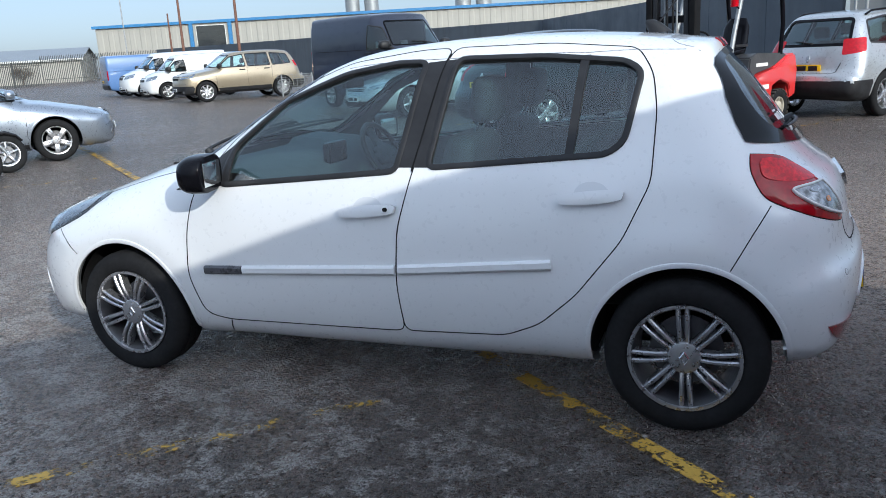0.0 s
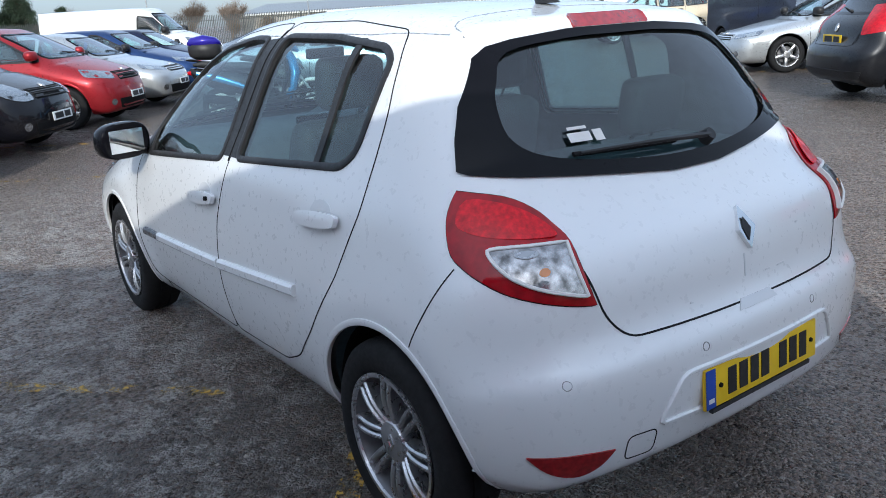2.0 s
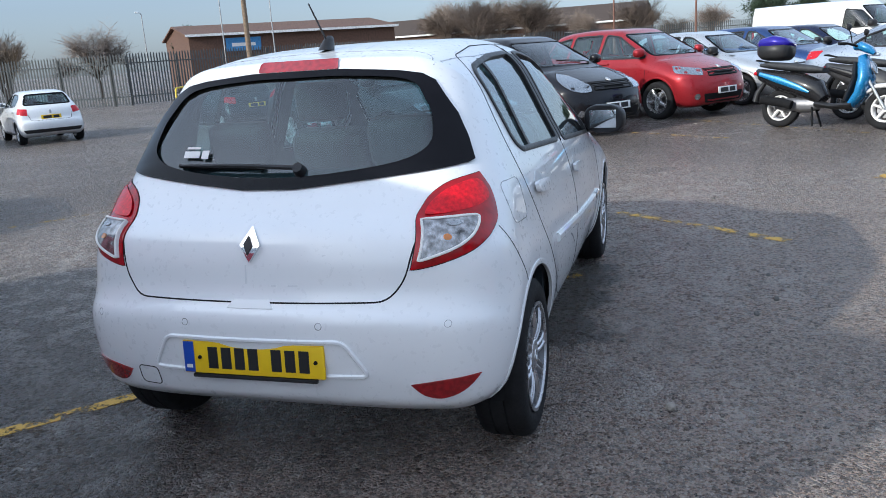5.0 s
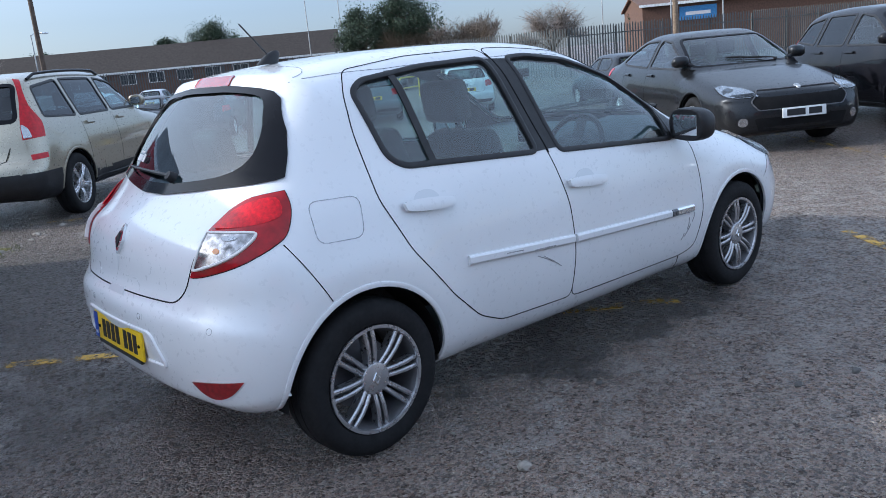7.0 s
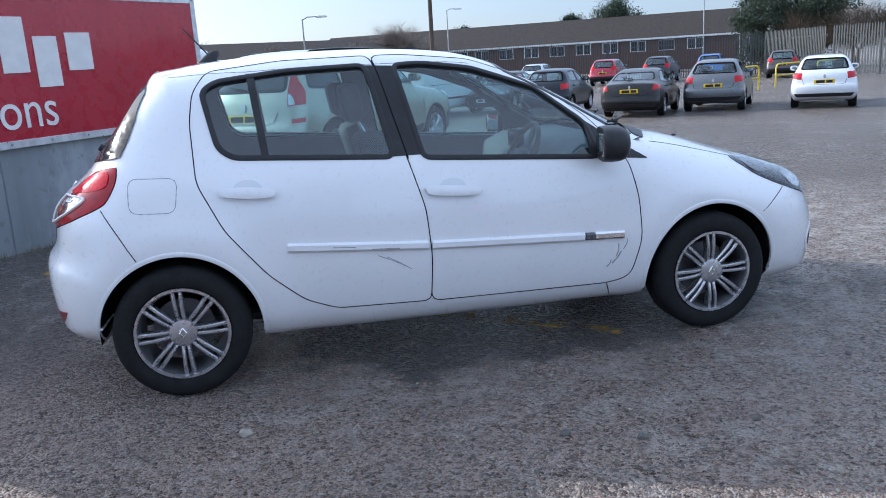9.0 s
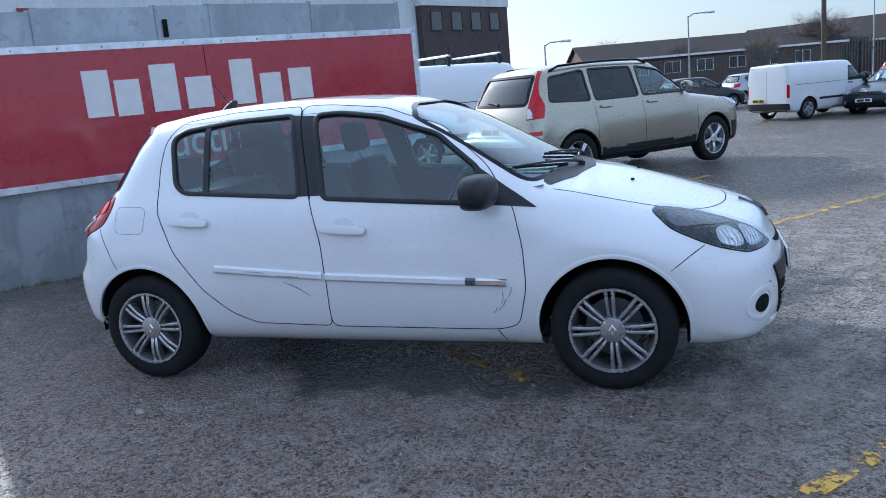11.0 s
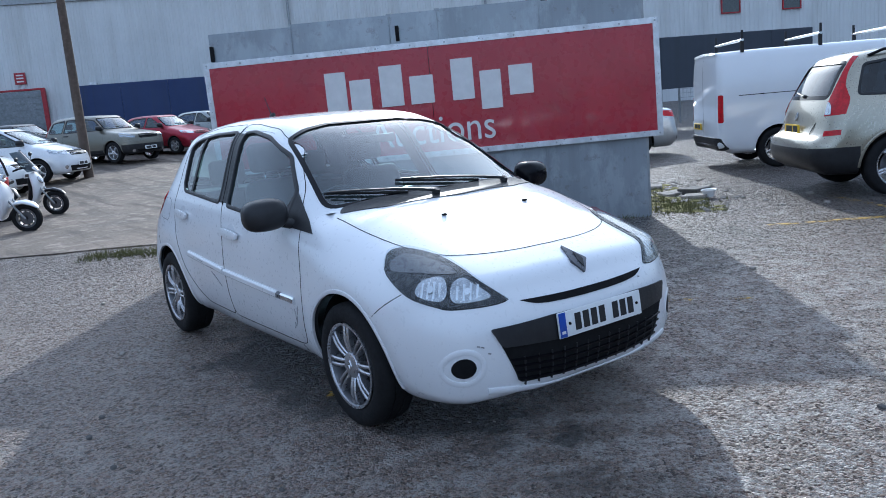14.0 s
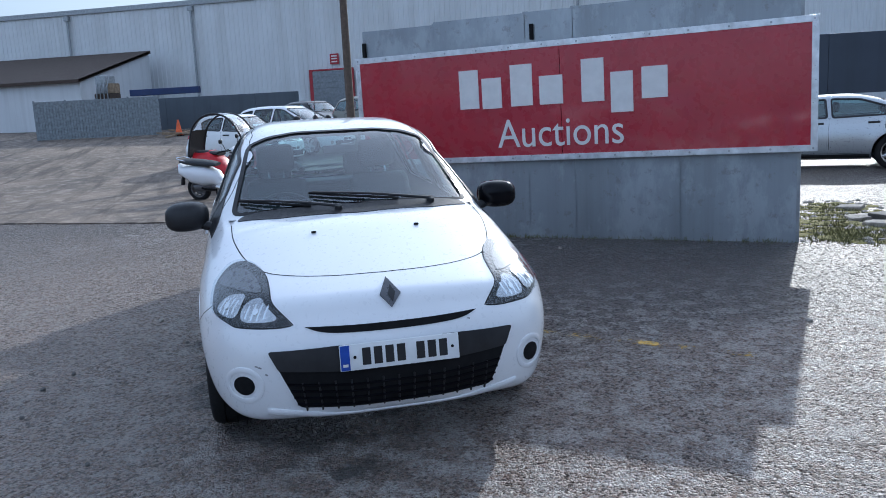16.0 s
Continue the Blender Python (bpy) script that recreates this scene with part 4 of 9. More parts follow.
        # glass and its black surrounds
        for w in (win_f, win_r):
            sh.patch("window", side, w, M["glass"], car, off=-0.006, thick=0.004, step=0.06, label="tinted side window")
            sh.strip("window_trim", side, w, 0.024, M["black_plastic"], car, off=0.003, height=0.004, closed=True, label="black rubber window trim", step=0.02)
        sh.patch("pillar_cover", side, [(-0.150, 1.0), (-0.238, 1.40), (-0.363, 1.408), (-0.288, 1.0)], M["black_plastic"], car, off=0.003, thick=0.006, label="matt black door pillar cover")
        sh.strip("pillar_gap", side, [(-0.222, 0.985), (-0.265, 1.17), (-0.325, 1.43)], 0.006, M["liner"], car, off=0.0045)
        sh.patch("window_divider", side, [(-0.835, 1.025), (-0.872, 1.40), (-0.905, 1.40), (-0.868, 1.028)], M["black_plastic"], car, off=0.003, thick=0.008)
        sh.patch("mirror_panel", side, [(0.655, 0.925), (0.655, 1.095), (0.80, 0.995), (0.955, 0.895)], M["black_plastic"], car, off=0.005, thick=0.01, label="black triangular mirror panel")
        # rubbing strips
        sh.strip("rubbing_strip", side, [(-0.80, 0.640), (-0.168, 0.592)], 0.040, white, car, off=0.004, height=0.013, label="white door rubbing strip")
        sh.strip("rubbing_strip", side, [(-0.150, 0.590), (0.595, 0.553)], 0.040, white, car, off=0.004, height=0.013, label="white door rubbing strip")
        sh.strip("strip_badge", side, [(0.600, 0.553), (0.645, 0.551)], 0.036, M["lamp_grey"], car, off=0.006, height=0.013)
        sh.strip("strip_end", side, [(0.648, 0.551), (0.80, 0.545)], 0.038, M["chrome"] if s < 0 else M["lamp_grey"], car, off=0.004, height=0.013, label="bright metal strip end")
        # handles
        for x0, z0, x1, z1 in ((-1.055, 0.902, -0.835, 0.886), (-0.150, 0.838, 0.085, 0.822)):
            xm, zm = (x0 + x1) / 2, (z0 + z1) / 2
            bar = smooth_closed([(x0, z0 + 0.016), (xm, zm + 0.022), (x1, z1 + 0.014), (x1 + 0.008, z1 - 0.004), (x1 - 0.01, z1 - 0.020), (xm, zm - 0.026), (x0 + 0.01, z0 - 0.020), (x0 - 0.008, z0 - 0.004)], 3)
            sh.patch("door_handle", side, bar, white, car, off=0.026, thick=0.016, step=0.02, label="white door handle", dome=0.008)
            # recess shade laid on as a duller white patch
            cup = smooth_closed([(xm - 0.062, zm + 0.010), (xm - 0.045, zm + 0.044), (xm, zm + 0.056), (xm + 0.045, zm + 0.044), (xm + 0.062, zm + 0.010), (xm, zm - 0.010)], 4)
            sh.patch("handle_cup", side, cup, M["cup_shade"], car, off=0.0015, thick=0.003, step=0.02)
        if s > 0:
            p, nr = sh.project(side, -0.125, 0.836)
            bm = bmesh.new()
            bmesh.ops.create_cone(bm, cap_ends=True, segments=14, radius1=0.009, radius2=0.008, depth=0.01, matrix=Matrix.Translation(p + nr * 0.034) @ nr.to_track_quat("Z", "Y").to_matrix().to_4x4())
            part("keyhole", bm, M["liner"], car)
        # sill shadow gap and bumper joints
        sh.strip("sill_gap", side, [(0.73, 0.292), (0.76, 0.225)], 0.005, M["seam"], car)
        sh.strip("bumper_gap", side, [(-1.438, 0.645), (-1.50, 0.760), (-1.562, 0.868)], 0.004, M["seam"], car, off=0.001)
        sh.strip("bumper_gap", side, [(1.56, 0.585), (1.64, 0.645), (1.71, 0.690)], 0.004, M["seam"], car, off=0.001)
        # lamps
        corner = "rear_left" if s > 0 else "rear_right"
        tail = smooth_closed([(-0.562, 1.036, True), (-0.675, 1.022), (-0.748, 0.991), (-0.797, 0.955), (-0.838, 0.918), (-0.868, 0.857), (-0.898, 0.778, True), (-0.850, 0.784), (-0.780, 0.800), (-0.700, 0.822), (-0.640, 0.845), (-0.590, 0.868), (-0.553, 0.896), (-0.540, 0.945), (-0.542, 0.99)], 3)
        tl = smooth_closed([(-0.650, 0.897), (-0.668, 0.911), (-0.826, 0.913, True), (-0.872, 0.804, True), (-0.840, 0.811), (-0.760, 0.834), (-0.692, 0.863)], 4)
        sh.patch("tail_lamp", corner, tail, M["lamp_red"], car, off=0.004, thick=0.014, step=0.02, label="red tail lamp with clear lower lens", dome=0.010)
        sh.strip("lamp_gap", corner, tail, 0.006, M["seam"], car, off=0.001, closed=True, step=0.02)
        # brighter upper red over the darker base: the reflection's gradient set in colour
        sh.patch("lamp_upper", corner, smooth_closed([(-0.590, 1.014), (-0.680, 1.002), (-0.750, 0.972), (-0.800, 0.936), (-0.790, 0.926), (-0.690, 0.930), (-0.610, 0.940), (-0.566, 0.962)], 3), M["lamp_upper_red"], car, off=0.0145, thick=0.003, step=0.015, label="brighter red upper part of the lamp", dome=0.006)
        sh.patch("lamp_lens", corner, tl, M["lamp_clear"], car, off=0.0175, thick=0.006, step=0.02, label="clear reversing lamp lens")
        sh.patch("lamp_bulb", corner, circle(-0.775, 0.864, 0.008, 14, sx=1.5), M["amber"], car, off=0.0195, thick=0.004, step=0.02)
        sh.patch("lamp_bulb", corner, circle(-0.735, 0.897, 0.007, 14, sx=4.0), M["lamp_trim"], car, off=0.0195, thick=0.003, step=0.02)
        sh.strip("lamp_rim", corner, tl, 0.009, M["off_white"], car, off=0.0185, height=0.003, closed=True, step=0.015)
        sh.patch("reflector", "rear", smooth_closed([(s * 0.525, 0.412, True), (s * 0.560, 0.372), (s * 0.610, 0.355), (s * 0.665, 0.368), (s * 0.705, 0.395), (s * 0.735, 0.430, True), (s * 0.640, 0.424)], 3), M["red_deep"], car, off=0.004, thick=0.01, step=0.02, label="dark red bumper reflector")
        corner = "front_left" if s > 0 else "front_right"
        head = smooth_closed([(0.572, 0.800), (0.580, 0.838), (0.650, 0.846), (0.790, 0.817), (0.900, 0.776), (1.004, 0.720), (1.116, 0.640, True), (1.050, 0.630), (0.890, 0.630), (0.820, 0.645), (0.695, 0.686), (0.590, 0.755)], 4)
        sh.patch("headlamp", corner, head, M["lamp_inner"], car, off=0.002, thick=0.012, step=0.02, label="headlamp with grey bezel")
        sh.strip("lamp_gap", corner, head, 0.007, M["seam"], car, off=0.001, closed=True, step=0.02)
        sh.patch("lamp_bezel", corner, smooth_closed([(0.612, 0.770), (0.60, 0.805), (0.66, 0.826), (0.80, 0.796), (0.90, 0.756), (0.82, 0.756), (0.72, 0.764)], 3), M["lamp_grey"], car, off=0.005, thick=0.002, step=0.02)
        for outline, cx, cz, wide, tall in (([(0.735, 0.693), (0.760, 0.738), (0.840, 0.745), (0.868, 0.712), (0.855, 0.668), (0.800, 0.668)], 0.800, 0.706, 0.062, 0.036), ([(0.885, 0.716), (0.930, 0.738), (0.990, 0.708), (1.045, 0.664), (0.990, 0.650), (0.895, 0.656)], 0.950, 0.690, 0.068, 0.038)):
            sh.patch("lamp_reflector", corner, smooth_closed(outline, 4), M["lamp_silver"], car, off=0.006, thick=0.003, step=0.015, label="bright faceted reflector")
            for k in (-3, -1, 1, 3):
                top = 0.9 * tall * math.sqrt(1 - (k / 5) ** 2)
                aa = cx + k / 5 * wide
                sh.strip("reflector_facet", corner, [(aa, cz - top), (aa + 0.003, cz + top * 0.8)], 0.010, M["chrome"], car, off=0.007, height=0.003, step=0.02)
            sh.patch("lamp_bulb", corner, circle(cx, cz, 0.012, 12), M["chrome"], car, off=0.014, thick=0.004, step=0.02)
        sh.patch("lamp_cover", corner, head, M["lens"], car, off=0.016, thick=0.012, step=0.025, label="clear headlamp cover")
        door_mirror(car, s, 0.70, s * 0.80, 0.995, M["gloss_black"] if s > 0 else M["black_plastic"], 1.02)
        # fog lamp recess
        fy, fz = s * 0.650, 0.385
        ring = circle(fy, fz, 0.072, 24)
        sh.strip("fog_ring", "front", ring, 0.024, white, car, off=0.002, height=0.003, closed=True, step=0.02, label="white fog lamp surround")
        sh.patch("fog_hole", "front", circle(fy, fz, 0.043, 20), M["liner"], car, off=0.003, thick=0.004, step=0.02, label="black fog lamp opening")
    # windscreen and rear window
    sh.patch("windscreen", "front", ws, M["glass"], car, off=-0.004, thick=0.005, step=0.07, label="windscreen")
    sh.strip("windscreen_seal", "front", ws, 0.028, M["gloss_black"], car, off=0.002, closed=True, step=0.025)
    sh.patch("rear_window", "rear", rw, M["glass_rear"], car, off=-0.003, thick=0.005, step=0.07, label="rear window with black border")
    inner = smooth_closed([(-0.532, 1.135), (-0.435, 1.089), (-0.20, 1.060), (0.0, 1.052), (0.20, 1.060), (0.435, 1.089), (0.532, 1.135), (0.534, 1.21), (0.500, 1.278), (0.425, 1.348), (0.20, 1.372), (0.0, 1.374), (-0.20, 1.372), (-0.425, 1.348), (-0.500, 1.278), (-0.534, 1.21)], 4)
    border_patch(sh, "rear", rw_outer, inner, M["gloss_black"], car)
    sh.strip("bonnet_gap", "top", bonnet_edge, 0.005, M["seam"], car, off=0.001)
    sh.strip("bonnet_gap", "top", [(x, -y) for x, y in bonnet_edge], 0.005, M["seam"], car, off=0.001)
    low_edge = [p for p in gate if p[1] < 0.90]
    turn_at = max(range(len(low_edge)), key=lambda i: math.dist(low_edge[i], low_edge[i - 1]))
    sh.strip("tailgate_gap", "rear", low_edge[turn_at:] + low_edge[:turn_at], 0.0055, M["seam"], car, off=0.001, step=0.02)
    cowl = round_poly([(1.00, -0.64), (1.10, -0.42), (1.155, 0.0), (1.10, 0.42), (1.00, 0.64), (0.96, 0.60), (1.02, 0.3), (1.045, 0.0), (1.02, -0.3), (0.96, -0.60)], 0.03)
    sh.patch("scuttle", "top", cowl, M["black_plastic"], car, off=0.004, thick=0.01, step=0.04, label="black scuttle below the windscreen")
    # roof: rear lamp, lip, aerial
    sh.patch("brake_lamp", "rear", round_poly([(-0.160, 1.400), (0.160, 1.400), (0.156, 1.434), (-0.156, 1.434)], 0.008), M["red_deep"], car, off=0.006, thick=0.012, step=0.03, label="red high-level brake lamp")
    sh.strip("spoiler_edge", "top", smooth_open([(-1.30, -0.50), (-1.20, -0.44), (-1.17, -0.2), (-1.17, 0.2), (-1.20, 0.44), (-1.30, 0.50)], 4), 0.004, M["lamp_trim"], car, off=0.001)
    for s in (-1, 1):
        sh.strip("roof_joint", "top", [(0.14, s * 0.545), (-0.33, s * 0.555), (-0.9, s * 0.545), (-1.25, s * 0.51)], 0.004, M["lamp_trim"], car, off=0.001)
    bm = bmesh.new()
    rows = []
    for t in np.linspace(0, 1, 7):
        r = 0.022 * (1 - t) ** 0.5 + 0.008
        rows.append([(-1.10 + 0.045 * t + r * 1.7 * math.cos(a), r * 0.9 * math.sin(a), 1.472 + 0.055 * t) for a in np.linspace(0, 2 * math.pi, 17)])
    grid_mesh(bm, rows)
    bmesh.ops.remove_doubles(bm, verts=bm.verts, dist=1e-5)
    ae = part("aerial_base", bm, M["black_plastic"], car, smooth=60)
    bm = bmesh.new()
    tube(bm, [(-1.09, 0, 1.51), (-1.20, 0.01, 1.645)], 0.0045, 6, r_end=0.003)
    part("aerial", bm, M["black_plastic"], ae)
    # rear bumper: plate recess, plate, sensors, towing cover, lower lip
    rec = round_poly([(-0.40, 0.445), (0.40, 0.445), (0.325, 0.565), (-0.325, 0.565)], 0.03)
    sh.strip("plate_recess_edge", "rear", rec, 0.014, white, car, off=0.002, height=0.006, closed=True)
    number_plate(car, pose(-1.917, 0, 0.497, 0, 0, 180) @ pose(0, 0, 0, 0, -4, 0), True)
    bm = bmesh.new()
    box(bm, -1.925, -1.912, -0.23, 0.23, 0.425, 0.438, 0.003)
    part("plate_strip", bm, M["plate_ink"], car)
    for y, z in ((0.651, 0.611), (0.245, 0.616), (-0.245, 0.616), (-0.651, 0.611)):
        sh.strip("parking_sensor", "rear", circle(y, z, 0.011, 16), 0.002, M["lamp_trim"], car, off=0.001, closed=True, step=0.01)
    sh.strip("towing_cover", "rear", round_poly([(0.40, 0.365), (0.49, 0.365), (0.49, 0.435), (0.40, 0.435)], 0.02), 0.0035, M["seam"], car, off=0.001, closed=True)
    p, nr = sh.project("rear", 0, 0.672)
    # tailgate handle recess, its shade given by the duller white
    sh.patch("gate_handle", "rear", [(-0.085, 0.665), (0.085, 0.665), (0.065, 0.690), (-0.065, 0.690)], M["cup_shade"], car, off=0.003, thick=0.006)
    # lozenge badges
    for view, z, nm in (("rear", 0.862, 1), ("front", 0.728, 0)):
        hw_, hh_ = (0.036, 0.052) if nm else (0.046, 0.050)
        loz = [(0, z + hh_), (hw_, z), (0, z - hh_), (-hw_, z)]
        sh.patch("badge", view, loz, M["chrome"] if nm else M["lamp_grey"], car, off=0.014, thick=0.02, step=0.05, label="bright lozenge badge" if nm else "dark lozenge badge")
        sh.patch("badge_centre", view, [(0.006, z + 0.026), (0.022, z + 0.002), (0.006, z - 0.030), (-0.012, z - 0.002)], M["plate_ink"], car, off=0.016, thick=0.004, step=0.05)
    # sticker in the rear window: plain marks
    for y0, y1, z0, z1 in ((0.385, 0.315, 1.118, 1.140), (0.305, 0.275, 1.115, 1.142), (0.378, 0.318, 1.147, 1.154)):
        sh.patch("window_sticker", "rear", [(y0, z0), (y1, z0), (y1, z1), (y0, z1)], M["off_white"], car, off=0.009, thick=0.001, label="small white window sticker")
    blade_wiper(car, sh, "rear", (-0.10, 1.075), (0.38, 1.088), 0.02, "rear_wiper")
    # fuel flap on the driver's side
    sh.strip("fuel_flap", "right", round_poly([(-1.445, 0.845), (-1.255, 0.835), (-1.235, 0.980), (-1.44, 0.99)], 0.04), 0.0035, M["lamp_trim"], car, off=0.001, closed=True, step=0.02)
    # front: slot, grille, plate, wipers, washers
    slot = smooth_closed([(-0.378, 0.630, True), (-0.30, 0.606), (-0.15, 0.597), (0.15, 0.597), (0.30, 0.606), (0.378, 0.630, True), (0.15, 0.626), (-0.15, 0.626)], 6)
    sh.patch("upper_grille", "front", slot, M["liner"], car, off=0.004, thick=0.006, step=0.03, label="narrow black grille slot")
    gr = round_poly([(-0.535, 0.532), (-0.25, 0.545), (0.25, 0.545), (0.535, 0.532), (0.425, 0.285), (0.2, 0.272), (-0.2, 0.272), (-0.425, 0.285)], 0.02)
    sh.patch("lower_grille", "front", gr, M["liner"], car, off=0.003, thick=0.006, step=0.035, label="black lower grille")
    band = round_poly([(-0.540, 0.536), (-0.25, 0.550), (0.25, 0.550), (0.540, 0.536), (0.50, 0.455), (0.2, 0.440), (-0.2, 0.440), (-0.50, 0.455)], 0.015)
    sh.patch("bumper_insert", "front", band, M["black_plastic"], car, off=0.012, thick=0.014, step=0.035, label="grey-black bumper insert")
    for k in range(4):
        z = 0.385 - 0.030 * k
        w = 0.47 - 0.012 * k
        sh.strip("grille_bar", "front", [(-w, z + 0.01), (-0.2, z - 0.008), (0.2, z - 0.008), (w, z + 0.01)], 0.010, M["gloss_black"], car, off=0.005, height=0.008)
    for k in range(-6, 7):
        sh.strip("grille_upright", "front", [(k * 0.068, 0.40), (k * 0.066, 0.27)], 0.008, M["black_plastic"], car, off=0.004, height=0.005)
    sh.strip("bumper_lip", "front", smooth_open([(-0.56, 0.27), (-0.43, 0.255), (-0.2, 0.228), (0.2, 0.228), (0.43, 0.255), (0.56, 0.27)], 4), 0.032, white, car, off=0.002, height=0.008, label="white bumper lip")
    number_plate(car, pose(2.112, 0.010, 0.500, 0, -6, 0), False)
    blade_wiper(car, sh, "front", (0.42, 1.015), (-0.22, 1.085), 0.022)
    blade_wiper(car, sh, "front", (-0.10, 1.015), (-0.60, 1.060), 0.022)
    for y in (-0.262, 0.262):
        p, nr = sh.project("top", 1.368, y)
        bm = bmesh.new()
        box(bm, -0.010, 0.010, -0.012, 0.012, 0, 0.010, 0.004, m=Matrix.Translation(p))
        part("washer_jet", bm, M["liner"], car)
    body_wear(car, sh)
    # cabin
    for y in (0.36, -0.36):
        seat(car, 0.05, y, 0.40, M["seat"])
    seat(car, -0.80, 0, 0.40, M["seat"], 1.16, 0.50, bench=True)
    bm = bmesh.new()
    rows = []
    for x, z in ((0.55, 0.55), (0.50, 0.78), (0.54, 0.90), (0.66, 0.955), (0.98, 0.985)):
        rows.append([(x - 0.05 * math.cos(2.2 * y), y, z + 0.03 * (abs(y + 0.36) < 0.2)) for y in np.linspace(-0.68, 0.68, 19)])
    grid_mesh(bm, rows)
    part("dashboard", bm, M["interior"], car, "dark grey dashboard", smooth=60)
    bm = bmesh.new()
    box(bm, 0.52, 0.56, -0.08, 0.12, 0.90, 1.02, 0.015)
    part("dash_screen", bm, M["gloss_black"], car, smooth=40)
    steering_wheel(car, pose(0.44, -0.36, 0.90, 0, -62, 0) @ pose(0, 0, 0, 0, 0, 90))
    bm = bmesh.new()
    box(bm, -1.50, -1.12, -0.56, 0.56, 0.98, 1.005, 0.01)
    part("parcel_shelf", bm, M["interior"], car)
    bm = bmesh.new()
    box(bm, 0.40, 0.425, -0.10, 0.10, 1.285, 1.335, 0.012)
    part("rear_view_mirror", bm, M["black_plastic"], car, smooth=40)
    for x, y, rot in ((H, 0.735, 0), (-H, 0.735, 0), (H, -0.735, 180), (-H, -0.735, 180)):
        wheel(car, pose(x, y, WZ, 0, 0, rot), lozenge=True, turn=0.05 + 0.3 * (x > 0) * (y > 0))
    return car


def border_patch(sh, view, outer, inner, mat, parent):
    """A band on the body between two outlines."""
    n = 216

    def resample(poly):
        poly = np.asarray(poly)
        c = np.array([0.0, 1.2])
        ang = np.arctan2(poly[:, 1] - c[1], (poly[:, 0] - c[0]) * 0.5)
        order = np.argsort(ang)
        ang, p = ang[order], poly[order]
        t = np.linspace(-math.pi, math.pi, n, endpoint=False)
        return np.stack([np.interp(t, ang, p[:, k], period=2 * math.pi) for k in (0, 1)], 1)

    o, i = resample(outer), resample(inner)
    bm = bmesh.new()
    rows = []
    for s in (0, 0.5, 1.0):
        row = []
        for a, b in zip(o, i):
            p = a + (b - a) * s
            loc, nr = sh.project(view, *p)
            row.append(loc + nr * 0.0065)
        rows.append(row + [row[0]])
    grid_mesh(bm, rows)
    bmesh.ops.remove_doubles(bm, verts=bm.verts, dist=1e-5)
    part("window_border", bm, mat, parent, "black printed glass border", smooth=40)



def body_wear(car, sh):
    """Scrapes and chips on the doors and tailgate."""
    for x0, z0, x1, z1, w in ((0.79, 0.46, 0.745, 0.40, 0.006), (0.775, 0.50, 0.765, 0.435, 0.004), (0.82, 0.52, 0.80, 0.47, 0.004), (0.74, 0.42, 0.72, 0.385, 0.004), (-0.40, 0.565, -0.27, 0.50, 0.003), (-0.36, 0.555, -0.25, 0.485, 0.0025), (-0.43, 0.60, -0.30, 0.592, 0.006), (-0.60, 0.625, -0.50, 0.617, 0.004), (0.25, 0.565, 0.36, 0.56, 0.004)):
        sh.strip("scrape", "right", [(x0, z0), ((x0 + x1) / 2 + 0.006, (z0 + z1) / 2), (x1, z1)], w, M["scrape"], car, off=0.0022 if z0 < 0.58 else 0.018, step=0.02, label="grey paint scrape")
    for y0, z0, y1, z1 in ((-0.07, 0.735, -0.09, 0.735), (-0.13, 0.735, -0.165, 0.736), (0.02, 0.80, 0.022, 0.74), (-0.25, 0.83, -0.262, 0.832), (0.24, 0.72, 0.25, 0.721)):
        sh.strip("chip", "rear", [(y0, z0), (y1, z1)], 0.004, M["cup_shade"], car, off=0.0022, step=0.02)
    for y, z in ((-0.60, 0.475), (-0.585, 0.47), (-0.56, 0.44), (0.33, 0.60)):
        sh.strip("chip", "front", [(y, z), (y + 0.012, z - 0.004)], 0.006, M["scrape"], car, off=0.0022, step=0.02)

